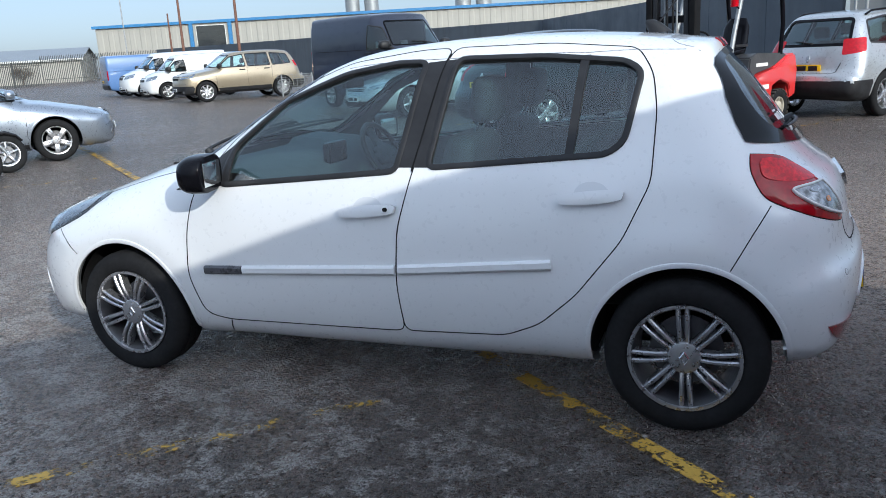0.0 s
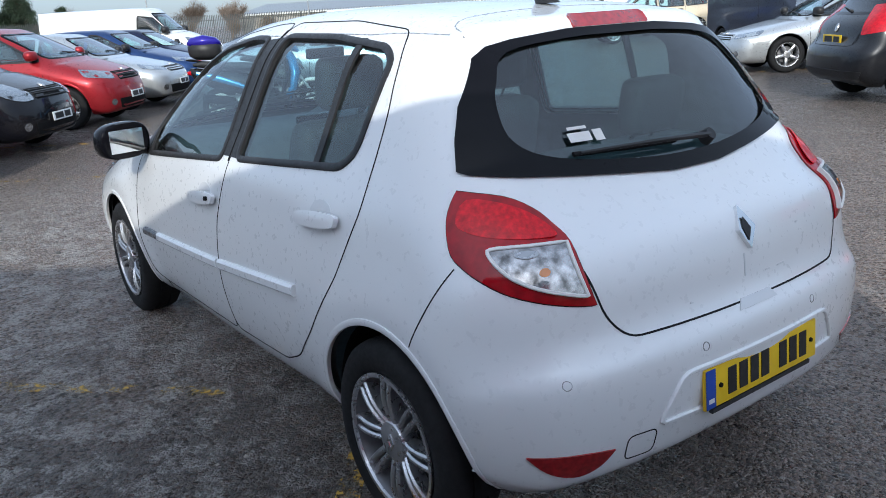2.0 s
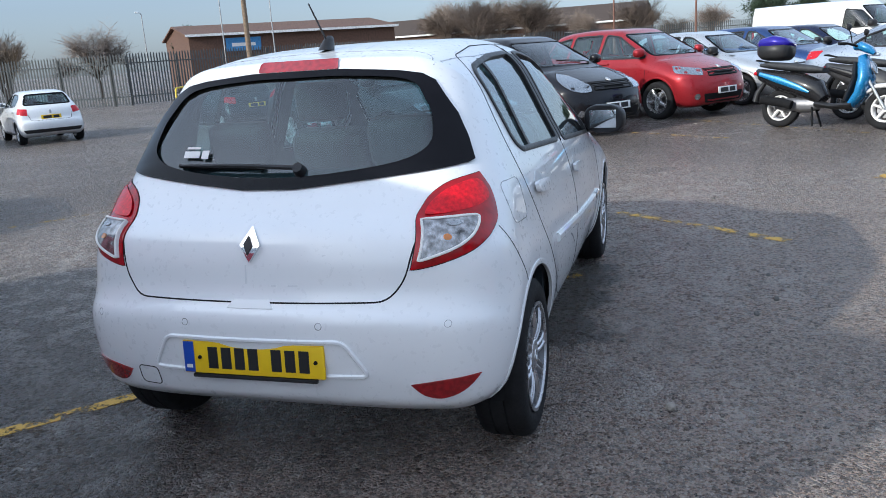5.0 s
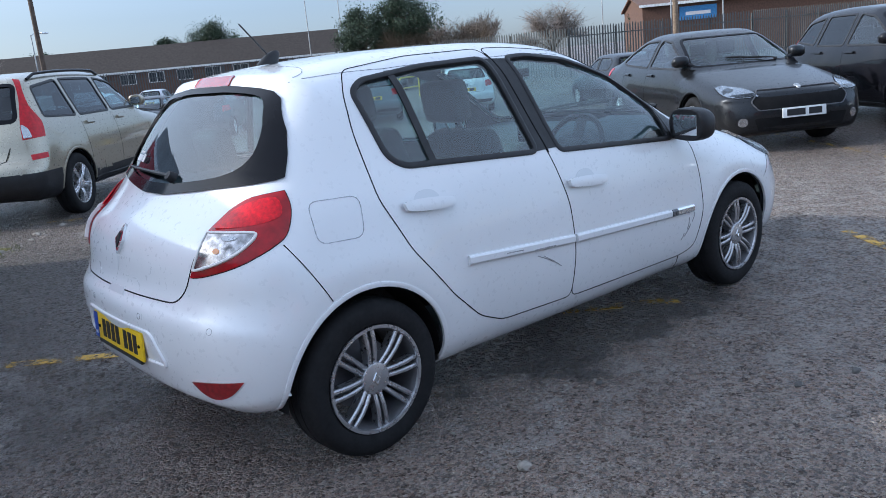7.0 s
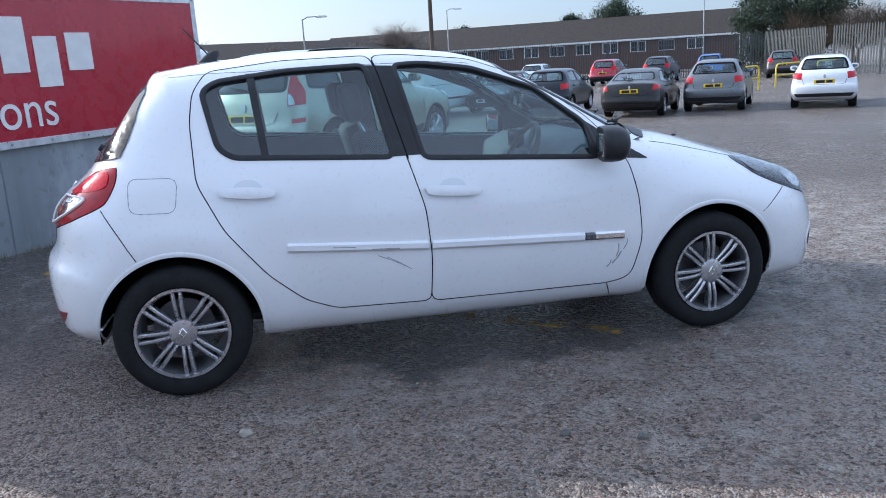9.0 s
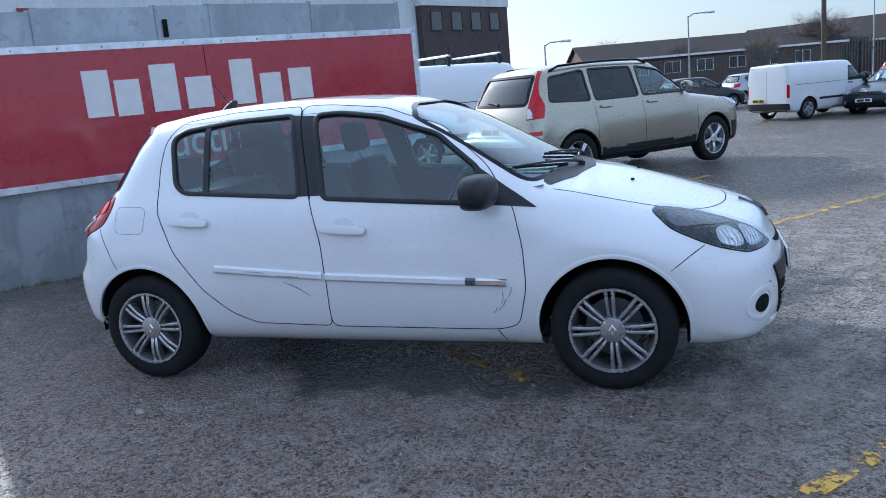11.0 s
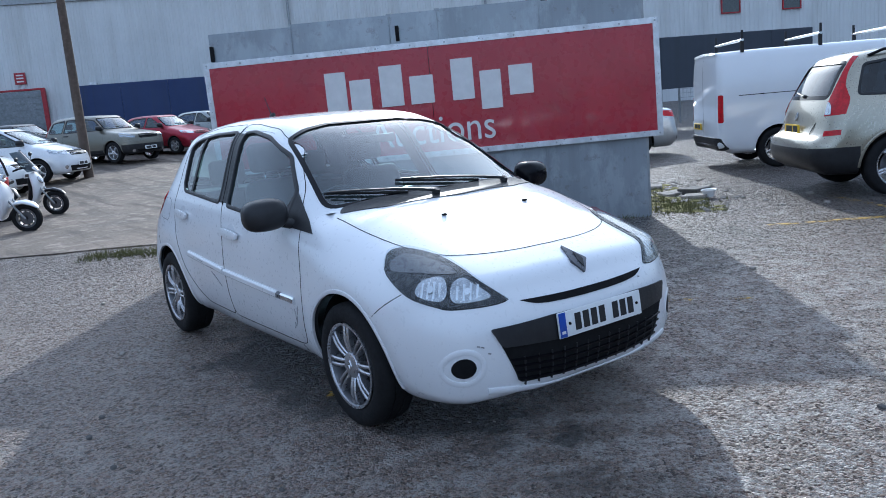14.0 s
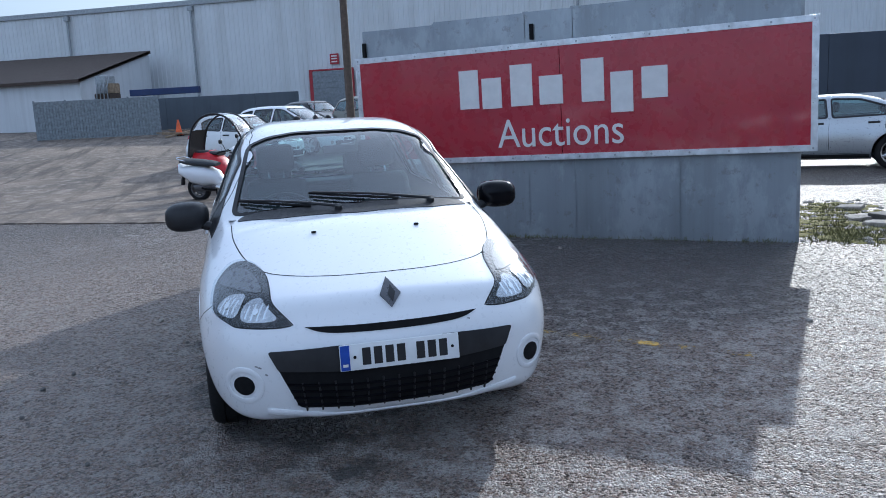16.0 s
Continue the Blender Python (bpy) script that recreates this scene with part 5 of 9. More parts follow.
# ---------------------------------------------------------------- the other vehicles
SHAPES = {
    "hatch": dict(
        prof=[(1.5, 0.22), (1.93, 0.22), (2.03, 0.34), (2.03, 0.55), (1.96, 0.70), (1.75, 0.80), (1.20, 0.95), (1.0, 1.0), (0.62, 1.2), (0.25, 1.40), (0.0, 1.455), (-0.7, 1.465), (-1.25, 1.40), (-1.48, 1.15), (-1.70, 0.96), (-1.78, 0.72), (-1.86, 0.62), (-1.86, 0.40), (-1.74, 0.26)],
        wb=2.5, h=1.46, hw=0.86, wr=0.30, belt=1.0,
        wins=[[(0.72, 0.985), (0.05, 1.345), (-0.14, 1.375), (-0.16, 1.02)], [(-0.25, 1.02), (-0.23, 1.375), (-0.85, 1.36), (-1.10, 1.27), (-1.0, 1.06)]],
        ws=(0.66, 1.02, 0.52, 1.37), rw=(0.60, 1.08, 0.50, 1.36), doors=[(0.84, -0.20), (-0.20, -1.10)], head=(0.60, 0.68, 0.79), tail=(0.80, 0.98)),
    "saloon": dict(
        prof=[(1.6, 0.22), (2.28, 0.22), (2.40, 0.38), (2.37, 0.62), (2.24, 0.74), (1.40, 0.93), (1.15, 0.97), (0.68, 1.2), (0.22, 1.39), (-0.1, 1.445), (-0.7, 1.44), (-1.2, 1.34), (-1.85, 1.11), (-2.25, 1.03), (-2.34, 0.90), (-2.39, 0.65), (-2.42, 0.45), (-2.28, 0.25)],
        wb=2.8, h=1.45, hw=0.91, wr=0.33, belt=1.0,
        wins=[[(0.92, 0.985), (0.16, 1.33), (-0.18, 1.365), (-0.22, 1.0)], [(-0.31, 1.0), (-0.28, 1.365), (-0.8, 1.345), (-1.25, 1.20), (-1.46, 1.07), (-1.2, 1.03)]],
        ws=(0.68, 1.0, 0.55, 1.36), rw=(0.62, 1.12, 0.52, 1.33), doors=[(0.98, -0.26), (-0.26, -1.25)], head=(0.60, 0.64, 0.75), tail=(0.82, 0.97)),
    "suv": dict(
        prof=[(1.6, 0.30), (2.18, 0.30), (2.30, 0.45), (2.29, 0.80), (2.17, 0.98), (1.35, 1.12), (1.15, 1.16), (0.80, 1.40), (0.45, 1.62), (0.2, 1.695), (-0.8, 1.73), (-1.65, 1.69), (-1.92, 1.58), (-2.10, 1.30), (-2.22, 1.05), (-2.30, 0.80), (-2.42, 0.70), (-2.43, 0.48), (-2.28, 0.34)],
        wb=2.857, h=1.74, hw=0.94, wr=0.365, belt=1.16,
        wins=[[(0.95, 1.165), (0.43, 1.53), (-0.05, 1.605), (-0.08, 1.165)], [(-0.17, 1.165), (-0.15, 1.605), (-0.98, 1.615), (-1.02, 1.165)], [(-1.11, 1.165), (-1.08, 1.61), (-1.72, 1.54), (-1.84, 1.20)]],
        ws=(0.70, 1.19, 0.58, 1.60), rw=(0.62, 1.18, 0.55, 1.58), doors=[(1.02, -0.13), (-0.13, -1.07)], head=(0.66, 0.82, 0.97), tail=(0.88, 1.55)),
    "mpv": dict(
        prof=[(1.6, 0.23), (2.04, 0.23), (2.14, 0.40), (2.11, 0.65), (2.0, 0.82), (1.50, 1.0), (1.30, 1.05), (0.85, 1.28), (0.36, 1.49), (0.05, 1.565), (-0.8, 1.575), (-1.45, 1.49), (-1.70, 1.20), (-1.93, 1.0), (-2.0, 0.80), (-2.10, 0.66), (-2.10, 0.42), (-1.95, 0.27)],
        wb=2.64, h=1.57, hw=0.90, wr=0.325, belt=1.06,
        wins=[[(1.0, 1.05), (0.27, 1.43), (-0.05, 1.475), (-0.08, 1.055)], [(-0.17, 1.055), (-0.15, 1.475), (-0.85, 1.47), (-0.90, 1.06)], [(-0.99, 1.07), (-0.95, 1.46), (-1.36, 1.39), (-1.56, 1.13)]],
        ws=(0.68, 1.08, 0.56, 1.47), rw=(0.60, 1.10, 0.52, 1.44), doors=[(1.04, -0.12), (-0.12, -0.98)], head=(0.62, 0.72, 0.86), tail=(0.85, 1.35)),
    "van": dict(
        prof=[(1.6, 0.30), (2.28, 0.30), (2.42, 0.45), (2.41, 0.80), (2.30, 1.0), (1.80, 1.22), (1.62, 1.27), (1.28, 1.58), (0.95, 1.87), (0.70, 1.965), (-0.5, 1.99), (-2.30, 1.985), (-2.43, 1.90), (-2.46, 1.2), (-2.46, 0.60), (-2.45, 0.42), (-2.30, 0.34)],
        wb=2.93, h=1.99, hw=0.97, wr=0.335, belt=1.25,
        wins=[[(1.45, 1.235), (0.98, 1.68), (0.58, 1.74), (0.52, 1.22)]],
        ws=(0.74, 1.30, 0.66, 1.80), rw=None, doors=[(1.5, 0.42)], head=(0.70, 0.85, 1.05), tail=(0.75, 1.15)),
}
SHELLS = {}


def flank_of(kind, hw, h):
    if kind == "van":
        rel = [(0.08, 0.90), (0.18, 0.97), (0.30, 1.0), (0.60, 1.0), (0.80, 0.975), (0.95, 0.91), (1.05, 0.86)]
    else:
        rel = [(0.08, 0.86), (0.16, 0.93), (0.25, 0.98), (0.38, 1.0), (0.50, 0.99), (0.60, 0.955), (0.68, 0.905), (0.80, 0.80), (0.92, 0.70), (1.02, 0.60)]
    return [(a * h, b * hw) for a, b in rel]


def vehicle(name, kind, place, heading, color, label, size=(1, 1, 1), metal=0.6, rough=0.3, wheels=("alloy_bright", 5, False), glass_mat="glass", rear_glass=None, trim=None, rails=False, rack=False, rich=True, plates=True, body_mat=None, cabin=True, group="parked cars", category="car", grille="liner", spoke_w=(0.05, 0.045), red_column=False, head_poly=None, grille_poly=None):
    """A parked vehicle at a place on the ground, its nose along the heading."""
    sp = SHAPES[kind]
    sx, sy, sz = size
    S = lambda pts: [(a * sx, b * sz) for a, b in pts]
    car = thing(name, pose(place[0], place[1], 0, 0, 0, heading), label, category, group)
    step = 0.045 if rich else 0.06
    key = (kind, size, step)
    wb, hw, h, R = sp["wb"] * sx, sp["hw"] * sy, sp["h"] * sz, sp["wr"] * (sz if kind != "van" else 1.0)
    xs, zc, ra = (wb / 2, -wb / 2), R, R + 0.055
    prof = sp["prof"]
    under = [(prof[-1][0] + 0.30, prof[0][1]), (0.0, prof[0][1]), (prof[0][0] - 0.45, prof[0][1])]
    f = Field(S(prof + under), flank_of(kind, hw, h), front=(0.13, 0.26), rear=(0.08, 0.12) if kind != "van" else (0.02, 0.02), crown=0.05, soft=0.15 if kind != "van" else 0.12, taper=0.02 if kind != "van" else 0.008, flare=((xs[0], zc, 0.012), (xs[1], zc, 0.012)), flare_r=ra + 0.02)
    sh = Shell(f, step)
    mat = body_mat or paint(name + "_paint", color, metal, rough)
    trim = trim or M["black_plastic"]
    wins = [round_poly(S(w), 0.05) for w in sp["wins"]]
    wsy, wsz, wty, wtz = sp["ws"]
    ws = round_poly([(-wsy * sy, wsz * sz), (wsy * sy, wsz * sz), (wty * sy, wtz * sz), (-wty * sy, wtz * sz)], 0.07)
    rw = None
    if sp["rw"]:
        a, b, c, d = sp["rw"]
        rw = round_poly([(-a * sy, b * sz), (a * sy, b * sz), (c * sy, d * sz), (-c * sy, d * sz)], 0.07)
    for side in ("left", "right"):
        for x in xs:
            sh.cut("arch", side, circle(x, zc, ra, 48))
        for w in wins:
            sh.cut("glass", side, w)
    sh.cut("glass", "front", ws)
    if rw is not None:
        sh.cut("glass", "rear", rw)
    low = (np.abs(sh.mid[:, 1]) > 0.4) & (np.minimum((sh.mid[:, 0] - xs[0]) ** 2, (sh.mid[:, 0] - xs[1]) ** 2) + (sh.mid[:, 2] - zc) ** 2 < ra**2)
    sh.region[low & (sh.region == 0)] = sh.names.index("arch")
    skins = ["body"]
    if kind == "suv":
        sh.names.append("lower")
        low = sh.mid[:, 2] < np.where(np.abs(sh.mid[:, 0]) > wb / 2 + ra, 0.60, 0.46) * sz
        sh.region[low & (sh.region == 0)] = sh.names.index("lower")
        skins.append("lower")
        link_mesh("lower_cladding", sh.mesh("lower_cladding", ["lower"]), trim, car, "black plastic lower cladding")
    link_mesh("body", sh.mesh("body", ["body"]), mat, car)
    link_mesh("interior_trim", sh.mesh("interior_trim", skins, -0.04, True), M["interior"], car)
    arch_liners(car, xs, zc, ra - 0.004, hw - 0.06)
    rg = rear_glass or glass_mat
    for side, s in (("left", 1), ("right", -1)):
        for k, w in enumerate(wins):
            sh.patch("window", side, w, M[glass_mat if k == 0 else rg], car, off=-0.005, thick=0.004, step=0.12)
            sh.strip("window_trim", side, w, 0.030, trim, car, off=0.002, height=0.003, closed=True, step=0.05)
        for x0, x1 in sp["doors"]:
            x0, x1 = x0 * sx, x1 * sx
            zl, zb = 0.30 * sz + 0.02, sp["belt"] * sz
            for x in (x0, x1):
                sh.strip("door_gap", side, [(x, zb - 0.02), (x + 0.02, zb * 0.7), (x, zl)], 0.008, M["seam"], car, off=0.001, step=0.08)
            sh.strip("sill_gap", side, [(x0, zl), (x1, zl)], 0.008, M["seam"], car, off=0.001, step=0.1)
            sh.strip("door_handle", side, [(x1 + 0.10, zb - 0.10), (x1 + 0.30, zb - 0.105)], 0.036, mat if rich else trim, car, off=0.012, height=0.018)
        sh.strip("sill_trim", side, [(xs[0] - ra - 0.02, 0.27 * sz), (xs[1] + ra + 0.02, 0.27 * sz)], 0.08, trim, car, off=0.003, height=0.006, step=0.15)
        for x in xs:
            ring = [(x + (ra + 0.008) * math.cos(t), zc + (ra + 0.008) * math.sin(t)) for t in np.linspace(0.0, math.pi, 30)]
            sh.strip("arch_lip", side, ring, 0.03, mat, car, off=0.002, height=0.004)
        # lamps, seen at the corners
        hl, z0, z1 = sp["head"]
        z0, z1 = z0 * sz, z1 * sz
        k = math.sqrt(0.5)
        nose = max(p[0] for p in S(sp["prof"]))
        a0 = (nose - 0.12 - hw * 0.55) * k
        a1 = (nose - 0.52 - hw * 0.90) * k
        lamp = round_poly([(a0, z0), (a0 - 0.02, z1 - 0.03), (a1, z1 + 0.04), (a1 + 0.03, z0 + 0.06)], 0.04)
        if head_poly:
            lamp = smooth_closed(head_poly, 3)
            sh.strip("lamp_rim", "front_left" if s > 0 else "front_right", lamp, 0.02, M["liner"], car, off=0.002, closed=True, step=0.04)
        cn = "front_left" if s > 0 else "front_right"
        sh.patch("headlamp", cn, lamp, M["lamp_silver"], car, off=0.003, thick=0.01, step=0.05)
        sh.patch("lamp_cover", cn, lamp, M["lens"], car, off=0.012, thick=0.008, step=0.06)
        t0, t1 = sp["tail"][0] * sz, sp["tail"][1] * sz
        tail = -min(p[0] for p in S(sp["prof"]))
        cn = "rear_left" if s > 0 else "rear_right"
        b0, b1 = -(tail - 0.10 - hw * 0.72) * k, -(tail - 0.38 - hw * 0.93) * k
        if red_column:
            shape = smooth_closed([(-1.05, 0.97, True), (-0.80, 0.99, True), (-0.785, 1.14), (-0.815, 1.22), (-0.865, 1.33), (-0.870, 1.48), (-0.835, 1.63, True), (-0.90, 1.64, True), (-0.945, 1.42), (-0.985, 1.28), (-1.03, 1.12)], 4)
            sh.patch("reversing_lamp", cn, smooth_closed([(-1.035, 0.985, True), (-0.955, 0.99, True), (-0.965, 1.08), (-1.02, 1.13)], 3), M["lamp_silver"], car, off=0.012, thick=0.006, step=0.04)
            sh.patch("reflector", cn, [(-1.02, 0.745), (-0.83, 0.755), (-0.83, 0.815), (-1.02, 0.805)], M["red_lens"], car, off=0.005, thick=0.01, step=0.05)
        else:
            if kind in ("suv", "mpv"):
                t0, t1 = t1 - 0.52, t1 - 0.28 if kind == "suv" else t1 - 0.16
            shape = round_poly([(b0, t0), (b0 + 0.04, t1), (b1 + 0.02, t1 + 0.02), (b1, t0 + 0.05)], 0.03)
            if kind == "van":
                shape = round_poly([(-1.095 * sx, 0.80 * sz), (-1.00 * sx, 0.80 * sz), (-1.00 * sx, 1.26 * sz), (-1.09 * sx, 1.26 * sz)], 0.03)
        sh.patch("tail_lamp", cn, shape, M["red_lens"], car, off=0.004, thick=0.01, step=0.05)
        z_m = sp["belt"] * sz + 0.05
        xm = sp["wins"][0][0][0] * sx - 0.12
        pm, nm = sh.project(side, xm, z_m)
        door_mirror(car, s, xm + 0.03, pm.y, z_m + 0.03, mat if rich and kind != "van" else trim, 0.95 if kind != "van" else 1.3)
    sh.patch("windscreen", "front", ws, M[glass_mat if glass_mat != "glass_dark" else "glass"], car, off=-0.004, thick=0.005, step=0.14)
    sh.strip("windscreen_seal", "front", ws, 0.04, M["gloss_black"], car, off=0.002, closed=True, step=0.05)
    if rw is not None:
        sh.patch("rear_window", "rear", rw, M[rg], car, off=-0.004, thick=0.005, step=0.14)
        sh.strip("rear_window_seal", "rear", rw, 0.05, M["gloss_black"], car, off=0.002, closed=True, step=0.05)
        gz = sp["tail"][0] * sz - 0.14
        sh.strip("tailgate_gap", "rear", [(-0.56 * sy, gz + 0.16), (-0.52 * sy, gz + 0.02), (-0.45 * sy, gz), (0.45 * sy, gz), (0.52 * sy, gz + 0.02), (0.56 * sy, gz + 0.16)], 0.01, M["seam"], car, off=0.001, step=0.08)
        blade_wiper(car, sh, "rear", (0, rw[:, 1].min() + 0.02), (0.32 * sy, rw[:, 1].min() + 0.06), 0.02, "rear_wiper")
    else:
        sh.strip("rear_door_gap", "rear", [(0, 0.45), (0, h - 0.12)], 0.012, M["seam"], car, off=0.001, step=0.1)
        for s in (-1, 1):
            sh.strip("door_hinge", "rear", [(s * hw * 0.93, h * 0.35), (s * hw * 0.93, h * 0.40)], 0.03, mat, car, off=0.003, height=0.02)
        sh.patch("rear_bumper", "rear", round_poly([(-hw * 0.95, 0.36), (hw * 0.95, 0.36), (hw * 0.95, 0.55), (-hw * 0.95, 0.55)], 0.04), trim, car, off=0.03, thick=0.04, step=0.12, label="dark grey plastic bumper")
        for side in ("left", "right"):
            sh.strip("side_moulding", side, [(xs[0] - ra - 0.1, 0.62), (xs[1] + ra + 0.06, 0.62)], 0.07, trim, car, off=0.003, height=0.01, step=0.2)
            sh.strip("slide_rail", side, [(0.3, h * 0.62), (-2.1 * sx, h * 0.62)], 0.012, M["seam"], car, off=0.001, step=0.2)
    blade_wiper(car, sh, "front", (0.4 * sy, ws[:, 1].min() + 0.01), (-0.2 * sy, ws[:, 1].min() + 0.07), 0.022)
    nz0, nz1 = sp["head"][1] * sz - 0.02, sp["head"][2] * sz - 0.03
    gp = round_poly(grille_poly or [(-0.40 * sy, nz0), (0.40 * sy, nz0), (0.44 * sy, nz1), (-0.44 * sy, nz1)], 0.03)
    sh.patch("upper_grille", "front", gp, M[grille], car, off=0.004, thick=0.01, step=0.07)
    if grille_poly:
        sh.strip("grille_frame", "front", gp, 0.014, M["lamp_grey"], car, off=0.005, height=0.008, closed=True, step=0.05)
    for q in range(0 if grille_poly else 3):
        z = nz0 + (nz1 - nz0) * (q + 0.5) / 3
        sh.strip("grille_bar", "front", [(-0.40 * sy, z), (0.40 * sy, z)], 0.016, M["chrome"] if grille == "chrome" else trim, car, off=0.006, height=0.008, step=0.1)
    sh.patch("lower_grille", "front", round_poly([(-0.50 * sy, 0.27 * sz), (0.50 * sy, 0.27 * sz), (0.55 * sy, 0.42 * sz), (-0.55 * sy, 0.42 * sz)], 0.03), M["liner"], car, off=0.004, thick=0.01, step=0.08)
    for s in (-1, 1):
        sh.patch("fog_lamp", "front", circle(s * 0.66 * sy, 0.38 * sz, 0.05, 14), M["lamp_silver"], car, off=0.005, thick=0.008, step=0.04)
    for view, z in (("front", nz1 + 0.012), ("rear", sp["tail"][0] * sz + 0.08))[: 2 if rw is not None else 1]:
        p, nr = sh.project(view, 0, z)
        bm = bmesh.new()
        bmesh.ops.create_cone(bm, cap_ends=True, segments=18, radius1=0.034, radius2=0.030, depth=0.014, matrix=Matrix.Translation(p + nr * 0.010) @ nr.to_track_quat("Z", "Y").to_matrix().to_4x4() @ Matrix.Diagonal((1.0, 1.7, 1.0, 1.0)))
        part("badge", bm, M["lamp_trim"], car, smooth=40)
    if plates:
        p, nr = sh.project("front", 0, 0.46 * sz)
        number_plate(car, pose(p.x + 0.022, 0, 0.46 * sz, 0, -4, 0), False, band=False, rich=False)
        zp = (sp["tail"][0] - 0.06) * sz if kind in ("suv", "mpv", "hatch") else (0.72 * sz if kind == "van" else 0.80 * sz)
        p, nr = sh.project("rear", 0, zp)
        number_plate(car, pose(p.x - 0.022, 0.0 if kind != "van" else 0.35, zp, 0, 0, 180), True, band=False, rich=False)
    if kind != "suv":
        sh.patch("rear_lower_trim", "rear", round_poly([(-hw * 0.80, 0.33 * sz), (hw * 0.80, 0.33 * sz), (hw * 0.88, 0.42 * sz), (-hw * 0.88, 0.42 * sz)], 0.03), trim, car, off=0.010, thick=0.012, step=0.1)
    if rails:
        for s in (-1, 1):
            bm = bmesh.new()
            pts = []
            for x in np.linspace(0.25 * sx, -1.65 * sx, 12):
                p, nr = sh.project("top", x, s * 0.60 * sy)
                pts.append(p + Vector((0, 0, 0.055 * min(1, 8 * (0.25 * sx - x) + 0.2, 8 * (x + 1.65 * sx) + 0.2))))
            tube(bm, pts, 0.018, 8)
            part("roof_rail", bm, M["gloss_black"], car, "black roof rail", smooth=50)
    if rack:
        for x in (0.45, -0.75, -2.0):
            bm = bmesh.new()
            tube(bm, [(x, -hw * 0.88, h + 0.14), (x, hw * 0.88, h + 0.14)], 0.022, 8)
            rb = part("rack_bar", bm, M["aluminium"], car, "bright metal roof bar", smooth=50)
            for s in (-1, 1):
                bm = bmesh.new()
                box(bm, x - 0.03, x + 0.03, s * hw * 0.84 - 0.02, s * hw * 0.84 + 0.02, h - 0.06, h + 0.13, 0.006)
                box(bm, x - 0.018, x + 0.018, s * hw * 0.86 - 0.014, s * hw * 0.86 + 0.014, h + 0.10, h + 0.30, 0.005)
                part("rack_post", bm, M["black_plastic"], rb)
    if cabin:
        z = 0.38 * sz if kind != "suv" else 0.55
        if kind == "van":
            z = 0.75
            for y in (0.40, -0.40):
                seat(car, 0.75, y, z, M["seat"], back=0.62)
        else:
            for y in (0.38 * sy, -0.38 * sy):
                seat(car, 0.10 * sx, y, z, M["seat"], back=0.60)
            seat(car, -0.80 * sx, 0, z, M["seat"], 1.2 * sy, 0.56, bench=True)
            steering_wheel(car, pose(0.50 * sx, -0.38 * sy, z + 0.50, 0, -62, 0) @ pose(0, 0, 0, 0, 0, 90))
        bm = bmesh.new()
        x = (0.62 if kind != "van" else 1.25) * sx
        rows = [[(x + a - 0.05 * math.cos(2 * y), y, zz) for y in np.linspace(-hw * 0.8, hw * 0.8, 9)] for a, zz in ((0, z + 0.1), (-0.04, sp["belt"] * sz - 0.12), (0.06, sp["belt"] * sz - 0.06), (0.40, sp["belt"] * sz - 0.03))]
        grid_mesh(bm, rows)
        part("dashboard", bm, M["interior"], car, smooth=60)
    al, n, dbl = wheels
    for x in xs:
        for s in (1, -1):
            wheel(car, pose(x, s * (hw - 0.125), zc, 0, 0, 0 if s > 0 else 180), R=R, r=R * 0.68, w=0.21, spokes=n, double=dbl, alloy=al, rich=False, caps=0.07, turn=0.4 * x, sw=spoke_w)
    return car


# ---------------------------------------------------------------- ground
def gz(x, y=0.0):
    """Height of the yard: level, with a rise towards the big shed and a slight fall to the far gate."""
    s = max(0.0, -x - 10.0)
    rise = 0.003 * s * s if s < 9 else min(0.243 + 0.054 * (s - 9), 2.2)
    t = min(1.0, max(0.0, (0.6 * x + 0.8 * y - 8.0) / 11.0))
    return rise - 0.38 * t * t * (3 - 2 * t) * min(1.0, max(0.0, (x + 12.0) / 10.0))


def ground_sheet():
    xs = [-700, -200, -80, *range(-60, -8, 2), *range(-8, 40, 3), 50, 80, 100, 300, 700]
    ys = [-700, -200, -80, -60, -40, *range(-24, 42, 3), 60, 100, 200, 700]
    bm = bmesh.new()
    grid_mesh(bm, [[(x, y, gz(x, y)) for y in ys] for x in xs])
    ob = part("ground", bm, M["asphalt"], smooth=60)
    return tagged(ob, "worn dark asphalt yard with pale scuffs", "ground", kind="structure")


def marking(pts, width, mat, label):
    """A painted line on the asphalt."""
    fine = []
    for a, b in zip(pts, pts[1:]):
        k = max(1, int(math.dist(a, b) / 1.5))
        fine += [(a[0] + (b[0] - a[0]) * i / k, a[1] + (b[1] - a[1]) * i / k) for i in range(k)]
    pts = [Vector((*p, gz(*p) + (0.012 if abs(p[0]) + abs(p[1]) > 9 else 0.0))) for p in fine + [pts[-1]]]
    bm = bmesh.new()
    rows = []
    for i, p in enumerate(pts):
        d = (pts[min(i + 1, len(pts) - 1)] - pts[max(i - 1, 0)]).normalized()
        s = Vector((-d.y, d.x, 0)) * width / 2
        rows.append([p - s + Vector((0, 0, 0.001)), p - s + Vector((0, 0, 0.004)), p + s + Vector((0, 0, 0.004)), p + s + Vector((0, 0, 0.001))])
    grid_mesh(bm, rows)
    return tagged(part("road_marking", bm, mat), label, "road marking", "bay markings", "structure")


U, V = Vector((0.80, -0.60, 0)), Vector((0.60, 0.80, 0))


def uv(u, v):
    p = U * u + V * v
    return (p.x, p.y)


